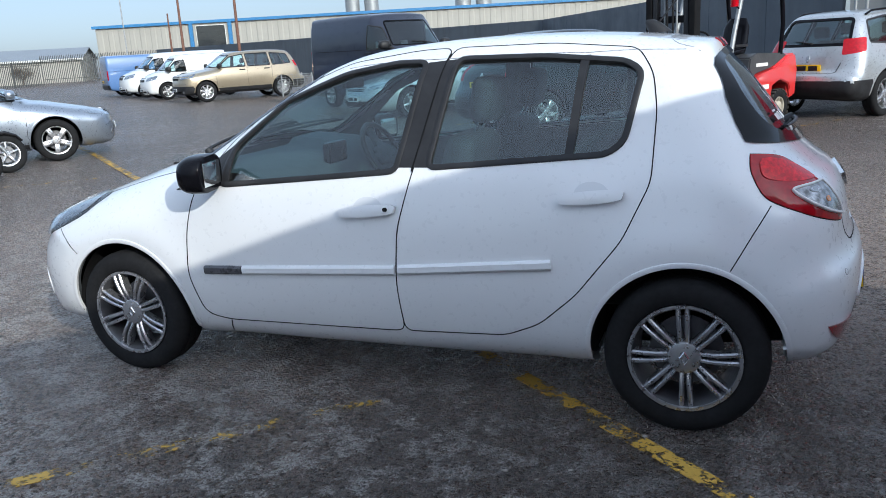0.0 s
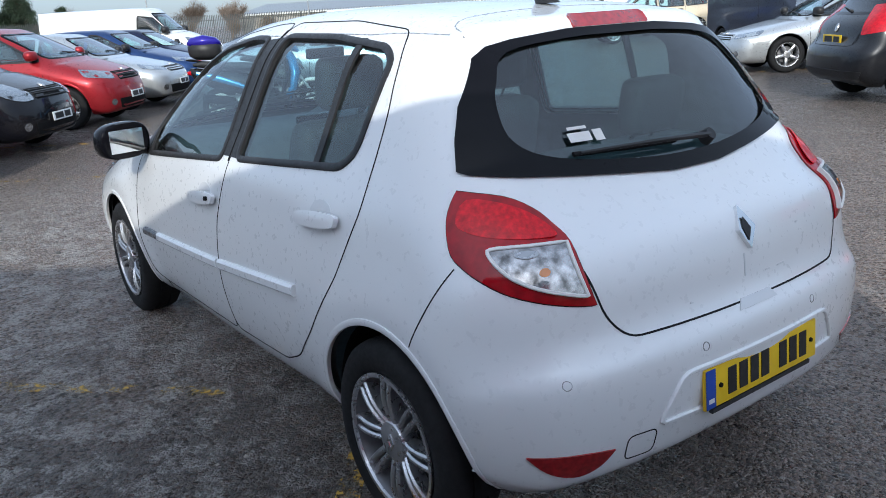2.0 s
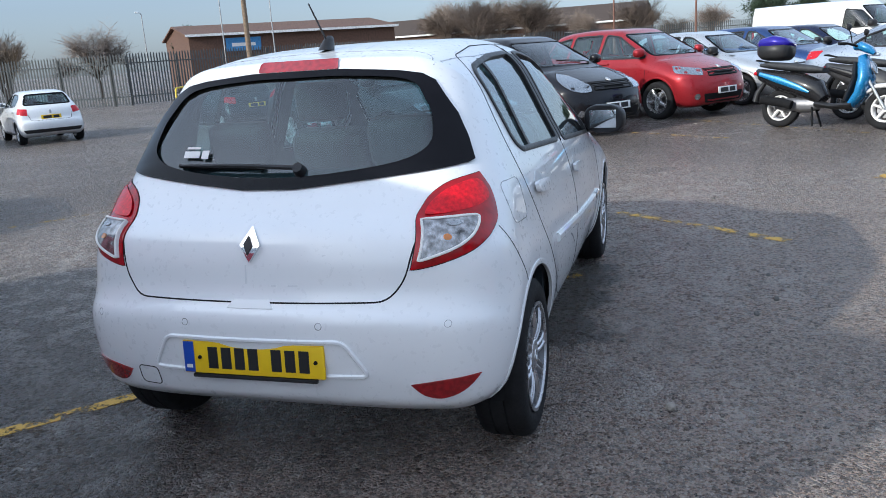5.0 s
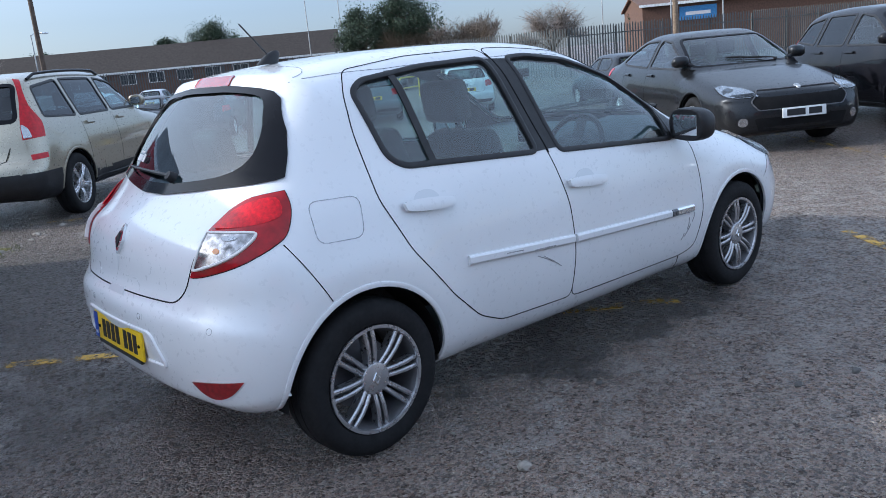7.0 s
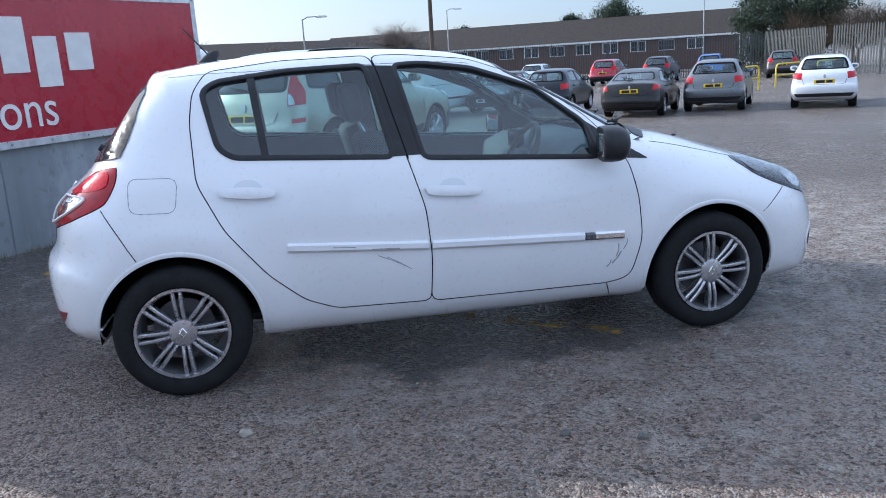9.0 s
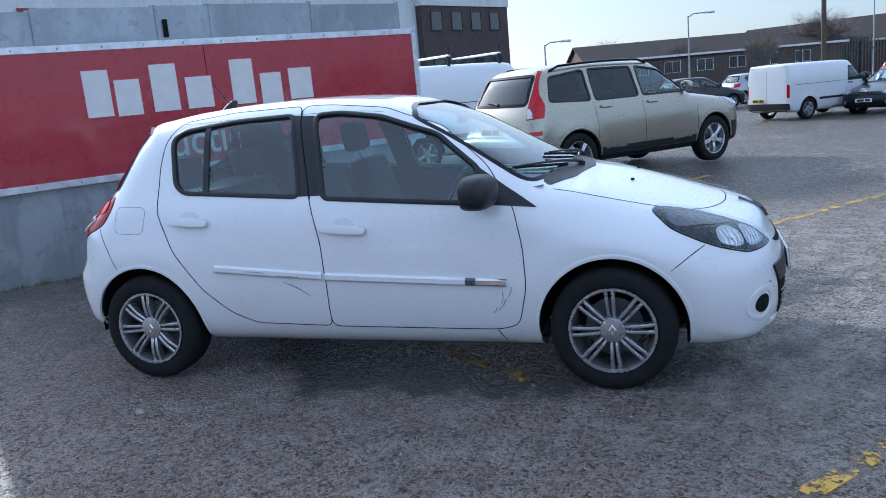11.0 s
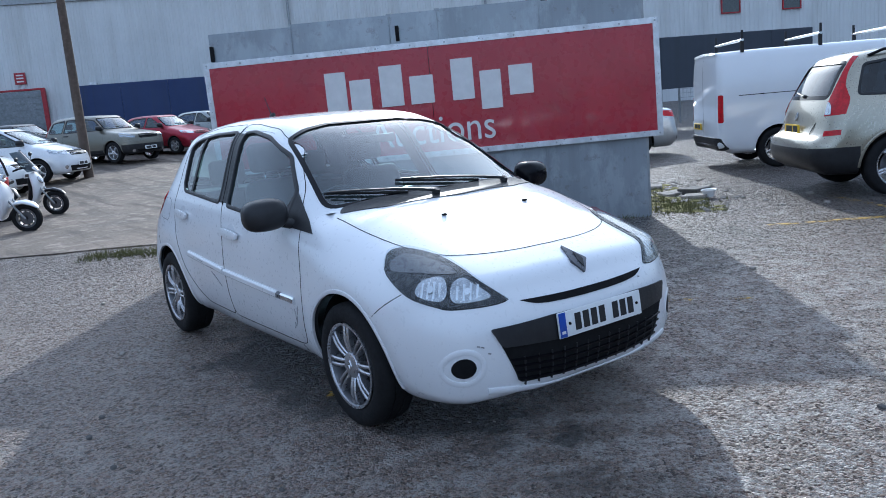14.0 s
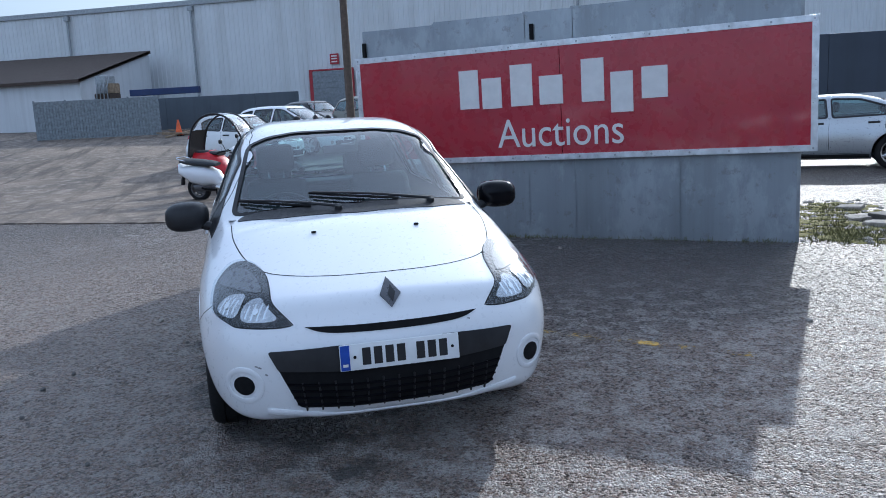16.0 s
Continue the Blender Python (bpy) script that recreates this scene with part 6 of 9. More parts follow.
ground_sheet()
YL, YF, WL = "worn yellow painted line", "faint worn yellow painted line", "worn white painted line"
marking([(-2.6, 2.15), (-0.55, 0.45)], 0.080, M["yellow_line"], YL)
marking([(-0.55, 0.45), (0.9, -0.75)], 0.09, M["yellow_faint"], YF)
marking([(1.4, 2.25), (-0.05, 0.82)], 0.075, M["yellow_faint"], YF)
marking([(2.2, 3.2), (3.6, 4.95)], 0.09, M["yellow_line"], YL)
marking([(4.25, -3.10), (9.1, -6.9), (23, -17.3), (40, -30)], 0.10, M["yellow_line"], YL)
marking([(1.75, -2.05), (2.75, -0.82)], 0.085, M["yellow_line"], YL)
marking([(2.9, -1.25), (2.35, -1.95)], 0.05, M["white_line"], WL)
marking([(6.6, -4.6), (10.6, -1.2)], 0.08, M["yellow_faint"], YF)
marking([(7.95, -4.0), (6.7, -5.0)], 0.07, M["white_line"], WL)
marking([(5.6, -0.4), (8.4, 3.2)], 0.08, M["yellow_faint"], YF)
marking([(7.6, -1.9), (10.4, 1.6)], 0.08, M["yellow_faint"], YF)
marking([(-0.1, 4.8), (1.9, 7.2)], 0.09, M["yellow_line"], YL)
marking([(-0.6, 6.9), (1.2, 5.8), (3.4, 4.2)], 0.07, M["yellow_faint"], YF)
marking([(3.0, 6.2), (6.6, 10.8)], 0.08, M["white_line"], WL)
for k in range(7):
    marking([uv(-6 + 2.5 * k, 18.5), uv(-6 + 2.5 * k, 23.0)], 0.08, M["white_line"], WL)
    marking([uv(18 + 2.5 * k, -0.2), uv(18 + 2.5 * k, 4.4)], 0.08, M["yellow_faint"], YF)
for k in range(5):
    marking([uv(4 + 2.7 * k, -10.0), uv(4 + 2.7 * k, -6.2)], 0.07, M["yellow_faint"], YF)
marking([(-4.7, -3.2), (-6.1, -1.7)], 0.07, M["white_line"], WL)
marking([(-2.3, 5.6), (-4.6, 8.9)], 0.07, M["white_line"], WL)
marking([(-8.8, -6.0), (-13.0, -3.6)], 0.08, M["white_line"], WL)
marking([(0.9, 4.7), (4.2, 8.2)], 0.07, M["white_line"], WL)


def concrete_apron():
    edge = [(-12.5, -9.5), (-9.2, -4.4), (-7.6, -1.75), (-6.5, 0.02), (-5.6, 1.15), (-5.0, 2.2), (-10.0, 9.0), (-17.0, 17.0), (-40.0, 12.0), (-44.0, -20.0), (-30.0, -24.0)]
    fine = []
    for p, q in zip(edge, edge[1:] + edge[:1]):
        k = max(1, int(math.dist(p, q) / 0.25))
        for s in range(k):
            t = s / k
            w = 0.05 * noise.noise((p[0] + t * 9, q[1] + t * 7, 0.3))
            fine.append((p[0] + (q[0] - p[0]) * t + w, p[1] + (q[1] - p[1]) * t - w))
    xs = [Vector(p) for p in fine]
    lo, hi = np.min(fine, 0), np.max(fine, 0)
    extra = [(x, y) for x in np.arange(lo[0], hi[0], 2.0) for y in np.arange(lo[1], hi[1], 4.0)]
    ok = inside(np.array(fine), np.array([e[0] for e in extra]), np.array([e[1] for e in extra]))
    pts = xs + [Vector(e) for e, o in zip(extra, ok) if o]
    vs, _, fs, *_ = cdt(pts, [], [list(range(len(fine)))], 1, 1e-5)
    bm = bmesh.new()
    top = [bm.verts.new((v.x, v.y, gz(v.x, v.y) + 0.018)) for v in vs]
    for f in fs:
        bm.faces.new([top[i] for i in f])
    for e in [e for e in bm.edges if len(e.link_faces) == 1]:
        a, b = e.verts
        lo_a, lo_b = bm.verts.new(a.co - Vector((0, 0, 0.03))), bm.verts.new(b.co - Vector((0, 0, 0.03)))
        bm.faces.new((a, b, lo_b, lo_a))
    tagged(part("pavement", bm, M["concrete"]), "broken pale concrete apron behind the hoarding", "pavement", kind="structure")


concrete_apron()

# ---------------------------------------------------------------- the sign hoarding
def word(text, size, depth):
    """A word as a mesh, in Blender's own font, lying in x and y."""
    cu = bpy.data.curves.new("word", "FONT")
    cu.body, cu.size, cu.extrude = text, size, depth
    ob = bpy.data.objects.new("word", cu)
    scene.collection.objects.link(ob)
    dg = bpy.context.evaluated_depsgraph_get()
    me = bpy.data.meshes.new_from_object(ob.evaluated_get(dg))
    bpy.data.objects.remove(ob)
    return me


def hoarding():
    a, b = Vector((-4.66, 0.88, 0)), Vector((-1.50, 4.85, 0))
    d = (b - a).normalized()
    n = Vector((d.y, -d.x, 0))
    L = (b - a).length
    m = Matrix(((d.x, -n.x, 0, a.x), (d.y, -n.y, 0, a.y), (0, 0, 1, 0), (0, 0, 0, 1)))
    # local: x along, y to the back, z up
    hd = thing("sign_hoarding", m, "grey galvanised sheet hoarding that carries a red sign board", "hoarding")
    lift = pose(0, 0, 0, 0, -0.65, 0)
    edges = [0.03, 1.00, 2.13, 2.68, 3.83, 4.97]
    tops = [2.51, 2.54, 2.55, 2.56, 2.54]
    L = 5.14
    for x0, x1, top in zip(edges, edges[1:], tops):
        bm = bmesh.new()
        rows = []
        k = int((x1 - x0) / 0.06)
        for z in (0.0, top):
            rows.append([(x0 + 0.003 + (x1 - x0 - 0.006) * i / k, 0.085 + 0.004 * noise.noise((x0 * 7 + i * 0.31, z, 1.0)), z) for i in range(k + 1)])
        for z in (top, 0.0):
            rows.append([(p[0], p[1] + 0.012, z) for p in rows[0]])
        grid_mesh(bm, rows)
        part("steel_sheet", bm, M["galv"], hd, smooth=30)
        bm = bmesh.new()
        box(bm, x1 - 0.03, x1 + 0.03, 0.104, 0.16, 0.0, top + 0.02, 0.004)
        part("post", bm, M["galv_dull"], hd)
    for z in (0.5, 1.5, 2.3):
        bm = bmesh.new()
        box(bm, 0.03, 4.97, 0.162, 0.21, z, z + 0.06, 0.004)
        part("back_rail", bm, M["galv_dull"], hd)
    for x0, x1 in ((0.0, L / 2 - 0.003), (L / 2 + 0.003, L)):
        bm = bmesh.new()
        box(bm, x0, x1, 0.0, 0.03, 0.90, 2.165, 0.003)
        part("sign_panel", bm, M["board_red"], hd, "glossy red sign panel").matrix_basis = lift
    for x0, x1, z0, z1 in ((-0.02, L + 0.02, 2.12, 2.185), (-0.02, L + 0.02, 0.875, 0.94), (-0.02, 0.045, 0.94, 2.12), (L - 0.045, L + 0.02, 0.94, 2.12)):
        bm = bmesh.new()
        box(bm, x0, x1, -0.006, 0.034, z0, z1, 0.003)
        part("sign_frame", bm, M["aluminium"], hd, "bright aluminium frame strip").matrix_basis = lift
    for k in range(14):
        for z in (2.152, 0.908):
            bm = bmesh.new()
            bmesh.ops.create_cone(bm, cap_ends=True, segments=8, radius1=0.012, radius2=0.009, depth=0.008, matrix=pose(0.02 + k * (L - 0.04) / 13, -0.009, z, 90, 0, 0))
            part("screw", bm, M["galv_dull"], hd).matrix_basis = lift
    for x, z in ((2.215, 2.245), (0.06, 2.20)):
        bm = bmesh.new()
        box(bm, x - 0.02, x + 0.02, 0.045, 0.084, z, z + 0.17, 0.004)
        part("bracket", bm, M["liner"], hd)
    # a trade name as plain upright bars: x from, x to, low, high
    marks = [(1.36, 1.60, 1.495, 1.935), (1.64, 1.88, 1.485, 1.83), (1.99, 2.25, 1.495, 1.955), (2.33, 2.60, 1.495, 1.81), (2.81, 3.06, 1.495, 1.955), (3.13, 3.37, 1.365, 1.795), (3.46, 3.73, 1.495, 1.825)]
    for x0, x1, z0, z1 in marks:
        bm = bmesh.new()
        box(bm, x0, x1, -0.010, -0.001, z0, z1, 0.002)
        part("name_bar", bm, M["off_white"], hd, "off-white plain bar").matrix_basis = lift
    me = word("Auctions", 0.46, 0.003)
    w = max(v.co.x for v in me.vertices)
    for v in me.vertices:
        v.co.x *= 1.45 / w
    tx = link_mesh("sign_word", me, M["off_white"], hd, "off-white lettering")
    tx.matrix_basis = lift @ pose(1.81, -0.006, 1.035, 90, 0, 0)
    return hd


hoarding()

# ---------------------------------------------------------------- parked vehicles
def put(name, kind, x, y, heading, color, label, **kw):
    car = vehicle(name, kind, (x, y), heading, color, label, **kw)
    car.location.z = gz(x, y)
    return car


HF = 53.1
put("saloon_car", "saloon", 7.6, 3.1, 235.0, (0.024, 0.026, 0.030), "dark grey metallic saloon with bright multi-spoke wheels", metal=0.7, wheels=("alloy_bright", 10, False), spoke_w=(0.022, 0.024), head_poly=[(1.30, 0.665, True), (1.15, 0.735), (0.82, 0.785), (0.74, 0.765, True), (0.90, 0.69), (1.10, 0.655)], grille_poly=[(-0.47, 0.725), (0.47, 0.725), (0.57, 0.60), (0.50, 0.505), (-0.50, 0.505), (-0.57, 0.60)])
put("people_carrier", "mpv", 9.75, 1.35, HF + 180, (0.006, 0.006, 0.009), "black people carrier with pale headlamps", metal=0.1, rough=0.22, wheels=("alloy_bright", 5, True), rear_glass="glass_dark", head_poly=[(1.13, 0.70, True), (1.08, 0.80), (0.80, 0.925), (0.60, 0.975, True), (0.63, 0.87), (0.80, 0.745), (1.0, 0.69)])
put("people_carrier", "mpv", 12.1, -0.35, HF + 180, (0.30, 0.018, 0.025), "dark red people carrier parked on asphalt", size=(0.98, 1, 1.02), metal=0.4)
put("hatchback_car", "hatch", 14.4, -1.8, HF + 180, (0.46, 0.48, 0.50), "silver hatchback parked on the asphalt", size=(1.1, 1.03, 1), rich=False)
put("hatchback_car", "hatch", 16.6, -3.2, HF + 180, (0.025, 0.06, 0.17), "blue hatchback parked on the asphalt", size=(1.1, 1.03, 1.02), rich=False)
put("hatchback_car", "hatch", 19.0, -4.6, HF + 180, (0.015, 0.022, 0.06), "dark blue hatchback parked on asphalt", size=(1.08, 1.03, 1.0), rich=False, cabin=False)
put("saloon_car", "saloon", 10.65, -5.6, HF + 180, (0.32, 0.36, 0.42), "silver-blue saloon with bright five-spoke wheels", size=(1, 1, 1.02), metal=0.7, wheels=("alloy_bright", 5, True))
put("hatchback_car", "hatch", 21.8, -13.0, HF + 180, (0.62, 0.63, 0.64), "small silver three-door hatchback on asphalt", size=(0.88, 0.97, 1.02), rich=False)
put("hatchback_car", "hatch", 24.0, -14.6, HF + 180, (0.02, 0.07, 0.36), "bright blue hatchback parked on asphalt", rich=False, cabin=False)
put("hatchback_car", "hatch", 26.2, -16.0, HF + 180, (0.40, 0.42, 0.45), "silver hatchback parked on the asphalt", size=(1.06, 1, 1), rich=False, cabin=False)
put("off_roader", "suv", 28.4, -17.6, HF + 180, (0.014, 0.015, 0.018), "black off-roader with dark roof rails", size=(0.95, 0.95, 0.98), rich=False, cabin=False, rails=True)
put("panel_van", "van", 31.2, -19.4, HF + 180, (0.72, 0.73, 0.72), "white panel van parked on asphalt", size=(0.9, 0.92, 0.92), metal=0.0, rich=False, cabin=False, category="van")
put("hatchback_car", "hatch", 33.8, -21.2, HF + 180, (0.02, 0.05, 0.25), "blue hatchback parked on the asphalt", rich=False, cabin=False)
put("panel_van", "van", 24.5, -6.0, HF + 180, (0.74, 0.73, 0.70), "white camper van with a roof vent", size=(1.05, 1, 1.08), metal=0.0, rich=False, cabin=False, category="van")
put("hatchback_car", "hatch", 16.3, 11.2, 60.0, (0.014, 0.017, 0.022), "black hatchback with red tail lamps", size=(0.98, 1, 0.99), rich=False, glass_mat="glass_dark")
put("hatchback_car", "hatch", 15.5, 17.0, HF, (0.70, 0.71, 0.72), "white hatchback with red tail lamps", size=(1.0, 1.01, 1.0), metal=0.1)
put("hatchback_car", "hatch", 13.1, 18.7, HF, (0.15, 0.155, 0.16), "grey hatchback parked on the asphalt", size=(1.05, 1.03, 1.02))
put("roadster_car", "saloon", 10.5, 18.7, HF, (0.03, 0.028, 0.027), "dark roadster with a black roof", size=(0.86, 0.98, 0.94), rich=False, cabin=False)
put("hatchback_car", "hatch", 9.0, 22.0, HF, (0.018, 0.022, 0.028), "dark grey hatchback with yellow plate", size=(0.97, 0.98, 1.0), rich=False, cabin=False)
put("off_roader", "suv", 28.9, 38.1, HF, (0.10, 0.085, 0.08), "brown compact off-roader beside the fence", size=(0.86, 0.92, 0.90), rich=False, cabin=False)
put("off_roader", "suv", 20.6, 43.8, HF, (0.32, 0.015, 0.03), "dark red off-roader beside the fence", size=(0.9, 0.95, 0.92), rich=False, cabin=False)
put("off_roader", "suv", 23.4, 42.4, HF, (0.05, 0.045, 0.05), "dark grey off-roader beside the fence", size=(0.9, 0.95, 0.92), rich=False, cabin=False)
put("off_roader", "suv", 27.0, 42.6, HF, (0.03, 0.13, 0.40), "blue off-roader beside the fence", size=(0.86, 0.92, 0.90), rich=False, cabin=False)
put("hatchback_car", "hatch", 16.4, 45.2, HF, (0.55, 0.57, 0.60), "silver hatchback parked on the asphalt", size=(1.05, 1, 1.05), rich=False, cabin=False)
put("mpv_car", "mpv", 12.5, 43.0, HF, (0.6, 0.62, 0.63), "silver estate car parked on asphalt", rich=False, cabin=False)
put("estate_off_roader", "suv", 0.38, 8.75, 48.7, (0.38, 0.345, 0.27), "pale gold large off-roader with tall red tail lamps and roof rails", metal=0.75, rails=True, wheels=("alloy_bright", 5, True), spoke_w=(0.030, 0.034), glass_mat="glass", rear_glass="glass_dark", red_column=True)
put("panel_van", "van", -2.85, 11.6, 49.5, (0.74, 0.75, 0.77), "white panel van with roof bars", metal=0.0, rack=True, category="van", rough=0.35)
put("small_van", "van", 5.6, 25.2, 42.0, (0.72, 0.73, 0.74), "small white van parked on asphalt", size=(0.88, 0.92, 0.9), metal=0.0, rich=False, category="van")
put("saloon_car", "saloon", 8.2, 25.6, HF + 180, (0.012, 0.013, 0.016), "black saloon parked on the asphalt", size=(0.96, 0.97, 0.98), rich=False, cabin=False)
put("hatchback_car", "hatch", 1.9, 34.4, 30.0, (0.03, 0.03, 0.034), "black hatchback parked on the asphalt", size=(1.05, 1, 1.03), rich=False, cabin=False)
put("hatchback_car", "hatch", 4.7, 39.2, 35.0, (0.3, 0.31, 0.33), "grey hatchback parked on the asphalt", rich=False, cabin=False)
put("compact_off_roader", "suv", -3.40, -12.42, -125.0, (0.50, 0.51, 0.52), "silver compact off-roader with roof rails", size=(0.93, 0.96, 0.97), rails=True, wheels=("alloy_bright", 5, False))
put("people_carrier", "mpv", 1.54, -10.5, HF + 180, (0.013, 0.014, 0.018), "black people carrier with a tow bar and roof bars", size=(1.0, 1, 1.03), metal=0.3, wheels=("alloy_bright", 5, True), glass_mat="glass_dark")
put("hatchback_car", "saloon", 5.3, -13.9, HF, (0.50, 0.52, 0.54), "silver estate car parked on asphalt", size=(0.97, 0.97, 1.0), rich=False)
put("panel_van", "van", 7.8, -16.2, 151.0, (0.045, 0.052, 0.075), "dark blue-grey high-roof panel van on asphalt", size=(0.95, 1.0, 1.2), metal=0.4, rich=False, category="van")
put("estate_off_roader", "suv", 16.7, -22.0, HF, (0.42, 0.35, 0.25), "gold large off-roader beside white vans", metal=0.7, rich=False, wheels=("alloy_bright", 8, False))
put("small_van", "van", 20.6, -24.4, HF, (0.74, 0.75, 0.75), "small white van parked on asphalt", size=(0.86, 0.9, 0.88), metal=0.0, rich=False, cabin=False, category="van")
put("panel_van", "van", 23.6, -26.8, HF, (0.74, 0.75, 0.75), "white panel van parked on asphalt", size=(0.95, 0.95, 0.96), metal=0.0, rich=False, cabin=False, category="van")
put("panel_van", "van", 26.6, -28.9, HF + 180, (0.10, 0.20, 0.42), "blue panel van parked beside white vans", size=(0.9, 0.95, 0.96), metal=0.0, rich=False, cabin=False, category="van")
put("small_hatchback", "hatch", -18.65, -0.6, 52.0, (0.74, 0.75, 0.75), "small white three-door hatchback on concrete", size=(0.86, 0.94, 1.02), metal=0.0, rich=False)
put("people_carrier", "mpv", -21.2, 0.9, 50.0, (0.72, 0.73, 0.75), "white people carrier with a black grille", metal=0.1, rich=False)
put("hatchback_car", "hatch", -27.9, 2.3, 30.0, (0.02, 0.02, 0.022), "black hatchback parked on the asphalt", rich=False, cabin=False)
put("off_roader", "suv", -25.2, 4.45, 28.0, (0.21, 0.20, 0.165), "grey-green off-roader beside a timber pole", size=(0.94, 0.96, 0.96), rich=False)
put("hatchback_car", "hatch", -26.6, 7.0, 28.0, (0.30, 0.02, 0.04), "red hatchback parked on the concrete", rich=False, cabin=False)
put("hatchback_car", "hatch", -28.0, 9.4, 28.0, (0.3, 0.32, 0.31), "grey hatchback parked on the asphalt", rich=False, cabin=False)
put("hatchback_car", "hatch", -36.1, 14.6, 25.0, (0.40, 0.42, 0.44), "silver hatchback beside stacked pallets", size=(1.0, 1, 1), rich=False, cabin=False)
put("saloon_car", "saloon", -8.8, 10.7, 232.0, (0.42, 0.44, 0.46), "silver saloon with red tail lamps", size=(0.97, 0.97, 1.0), rich=False)


# ---------------------------------------------------------------- scooters, the forklift, pallets
def sausage(bm, secs, n=14, power=2.6):
    """A closed skin through sections (x, z, half width, half height), each square to the way from one to the next."""
    rows = []
    for i, (x, z, w, h) in enumerate(secs):
        a, b = secs[max(0, i - 1)], secs[min(len(secs) - 1, i + 1)]
        t = Vector((b[0] - a[0], b[1] - a[1])).normalized()
        row = []
        for k in range(n + 1):
            an = 2 * math.pi * k / n
            c, s = math.cos(an), math.sin(an)
            u = math.copysign(abs(c) ** (2 / power), c) * w
            v = math.copysign(abs(s) ** (2 / power), s) * h
            row.append((x - t.y * v, u, z + t.x * v))
        rows.append(row)
    grid_mesh(bm, rows)
    bmesh.ops.remove_doubles(bm, verts=bm.verts, dist=1e-5)
    bmesh.ops.holes_fill(bm, edges=[e for e in bm.edges if e.is_boundary])
    bmesh.ops.recalc_face_normals(bm, faces=bm.faces)


def scooter(m, label, body, panel, trim, wheel_alloy="alloy_bright", box_mat=None, screen=False, retro=False, spokes=5, indicator=False, side=1, size=1.0):
    """A scooter along its +x, its wheels at x = 0.66 and -0.62."""
    sc_ = thing("scooter", m @ pose(0, 0, 0, side * 8, 0, 0) @ Matrix.Scale(size, 4), label, "scooter", "scooters")
    R = 0.245
    for x, w in ((0.66, 0.10), (-0.62, 0.12)):
        for rot in (0, 180):
            if rot == (0 if side > 0 else 180):
                wheel(sc_, pose(x, 0, R, 0, 0, rot), R=R, r=0.165, w=w, spokes=spokes, double=False, alloy=wheel_alloy, rich=False, caps=0.04, sw=(0.032, 0.026))

    def skin(name, secs, mat, lab="", **kw):
        bm = bmesh.new()
        sausage(bm, secs, **kw)
        return part(name, bm, mat, sc_, lab, smooth=50)

    def rod(name, pts, r, mat, lab="", r_end=None):
        bm = bmesh.new()
        tube(bm, pts, r, 8, r_end=r_end)
        return part(name, bm, mat, sc_, lab, smooth=50)

    fat = 0.05 if retro else 0.0
    skin("tail_body", [(-0.98, 0.74, 0.05, 0.03), (-0.90, 0.68 - fat, 0.12 + fat, 0.08), (-0.66, 0.60 - fat, 0.16 + fat, 0.13 + fat), (-0.40, 0.55 - fat, 0.17 + fat, 0.15 + fat), (-0.18, 0.46, 0.15, 0.15), (-0.08, 0.36, 0.12, 0.08)], body)
    if not retro:
        for s in (-1, 1):
            bm = bmesh.new()
            sausage(bm, [(-0.88, 0.68, 0.012, 0.025), (-0.62, 0.60, 0.016, 0.045), (-0.35, 0.50, 0.016, 0.035), (-0.22, 0.44, 0.010, 0.015)])
            bmesh.ops.translate(bm, verts=bm.verts, vec=(0, s * 0.165, 0))
            part("side_flash", bm, panel, sc_, smooth=50)
    skin("saddle", [(-0.93, 0.80, 0.08, 0.02), (-0.80, 0.80, 0.14, 0.045), (-0.50, 0.765, 0.15, 0.055), (-0.25, 0.735, 0.14, 0.05), (-0.10, 0.72, 0.10, 0.03)], M["seat"], "black padded saddle")
    skin("footboard", [(-0.15, 0.30, 0.15, 0.04), (0.05, 0.27, 0.17, 0.035), (0.30, 0.29, 0.17, 0.04)], M["black_plastic"] if not retro else body)
    skin("leg_shield", [(0.26, 0.28, 0.15, 0.05), (0.36, 0.42, 0.20, 0.06), (0.40, 0.62, 0.20 + fat, 0.075), (0.37, 0.78, 0.17, 0.07), (0.33, 0.88, 0.09, 0.05)], panel if not retro else body, "front leg shield")
    skin("inner_panel", [(0.20, 0.34, 0.14, 0.03), (0.29, 0.60, 0.17, 0.03), (0.28, 0.80, 0.13, 0.03)], M["black_plastic"])
    skin("handlebar_cowl", [(0.22, 0.98, 0.05, 0.03), (0.30, 1.00, 0.10, 0.055), (0.40, 0.95, 0.09, 0.05), (0.46, 0.90, 0.04, 0.02)], panel if not retro else body)
    skin("headlamp", [(0.44, 0.80, 0.06, 0.02), (0.47, 0.73, 0.09, 0.03), (0.50, 0.66, 0.04, 0.015)] if not retro else [(0.40, 0.96, 0.06, 0.05), (0.455, 0.955, 0.05, 0.045)], M["lamp_silver"])
    skin("mudguard", [(0.42, 0.44, 0.045, 0.02), (0.54, 0.515, 0.065 + fat * 0.6, 0.03), (0.68, 0.52, 0.068 + fat * 0.6, 0.03), (0.80, 0.475, 0.06 + fat * 0.6, 0.025), (0.88, 0.40, 0.035, 0.012)], trim)
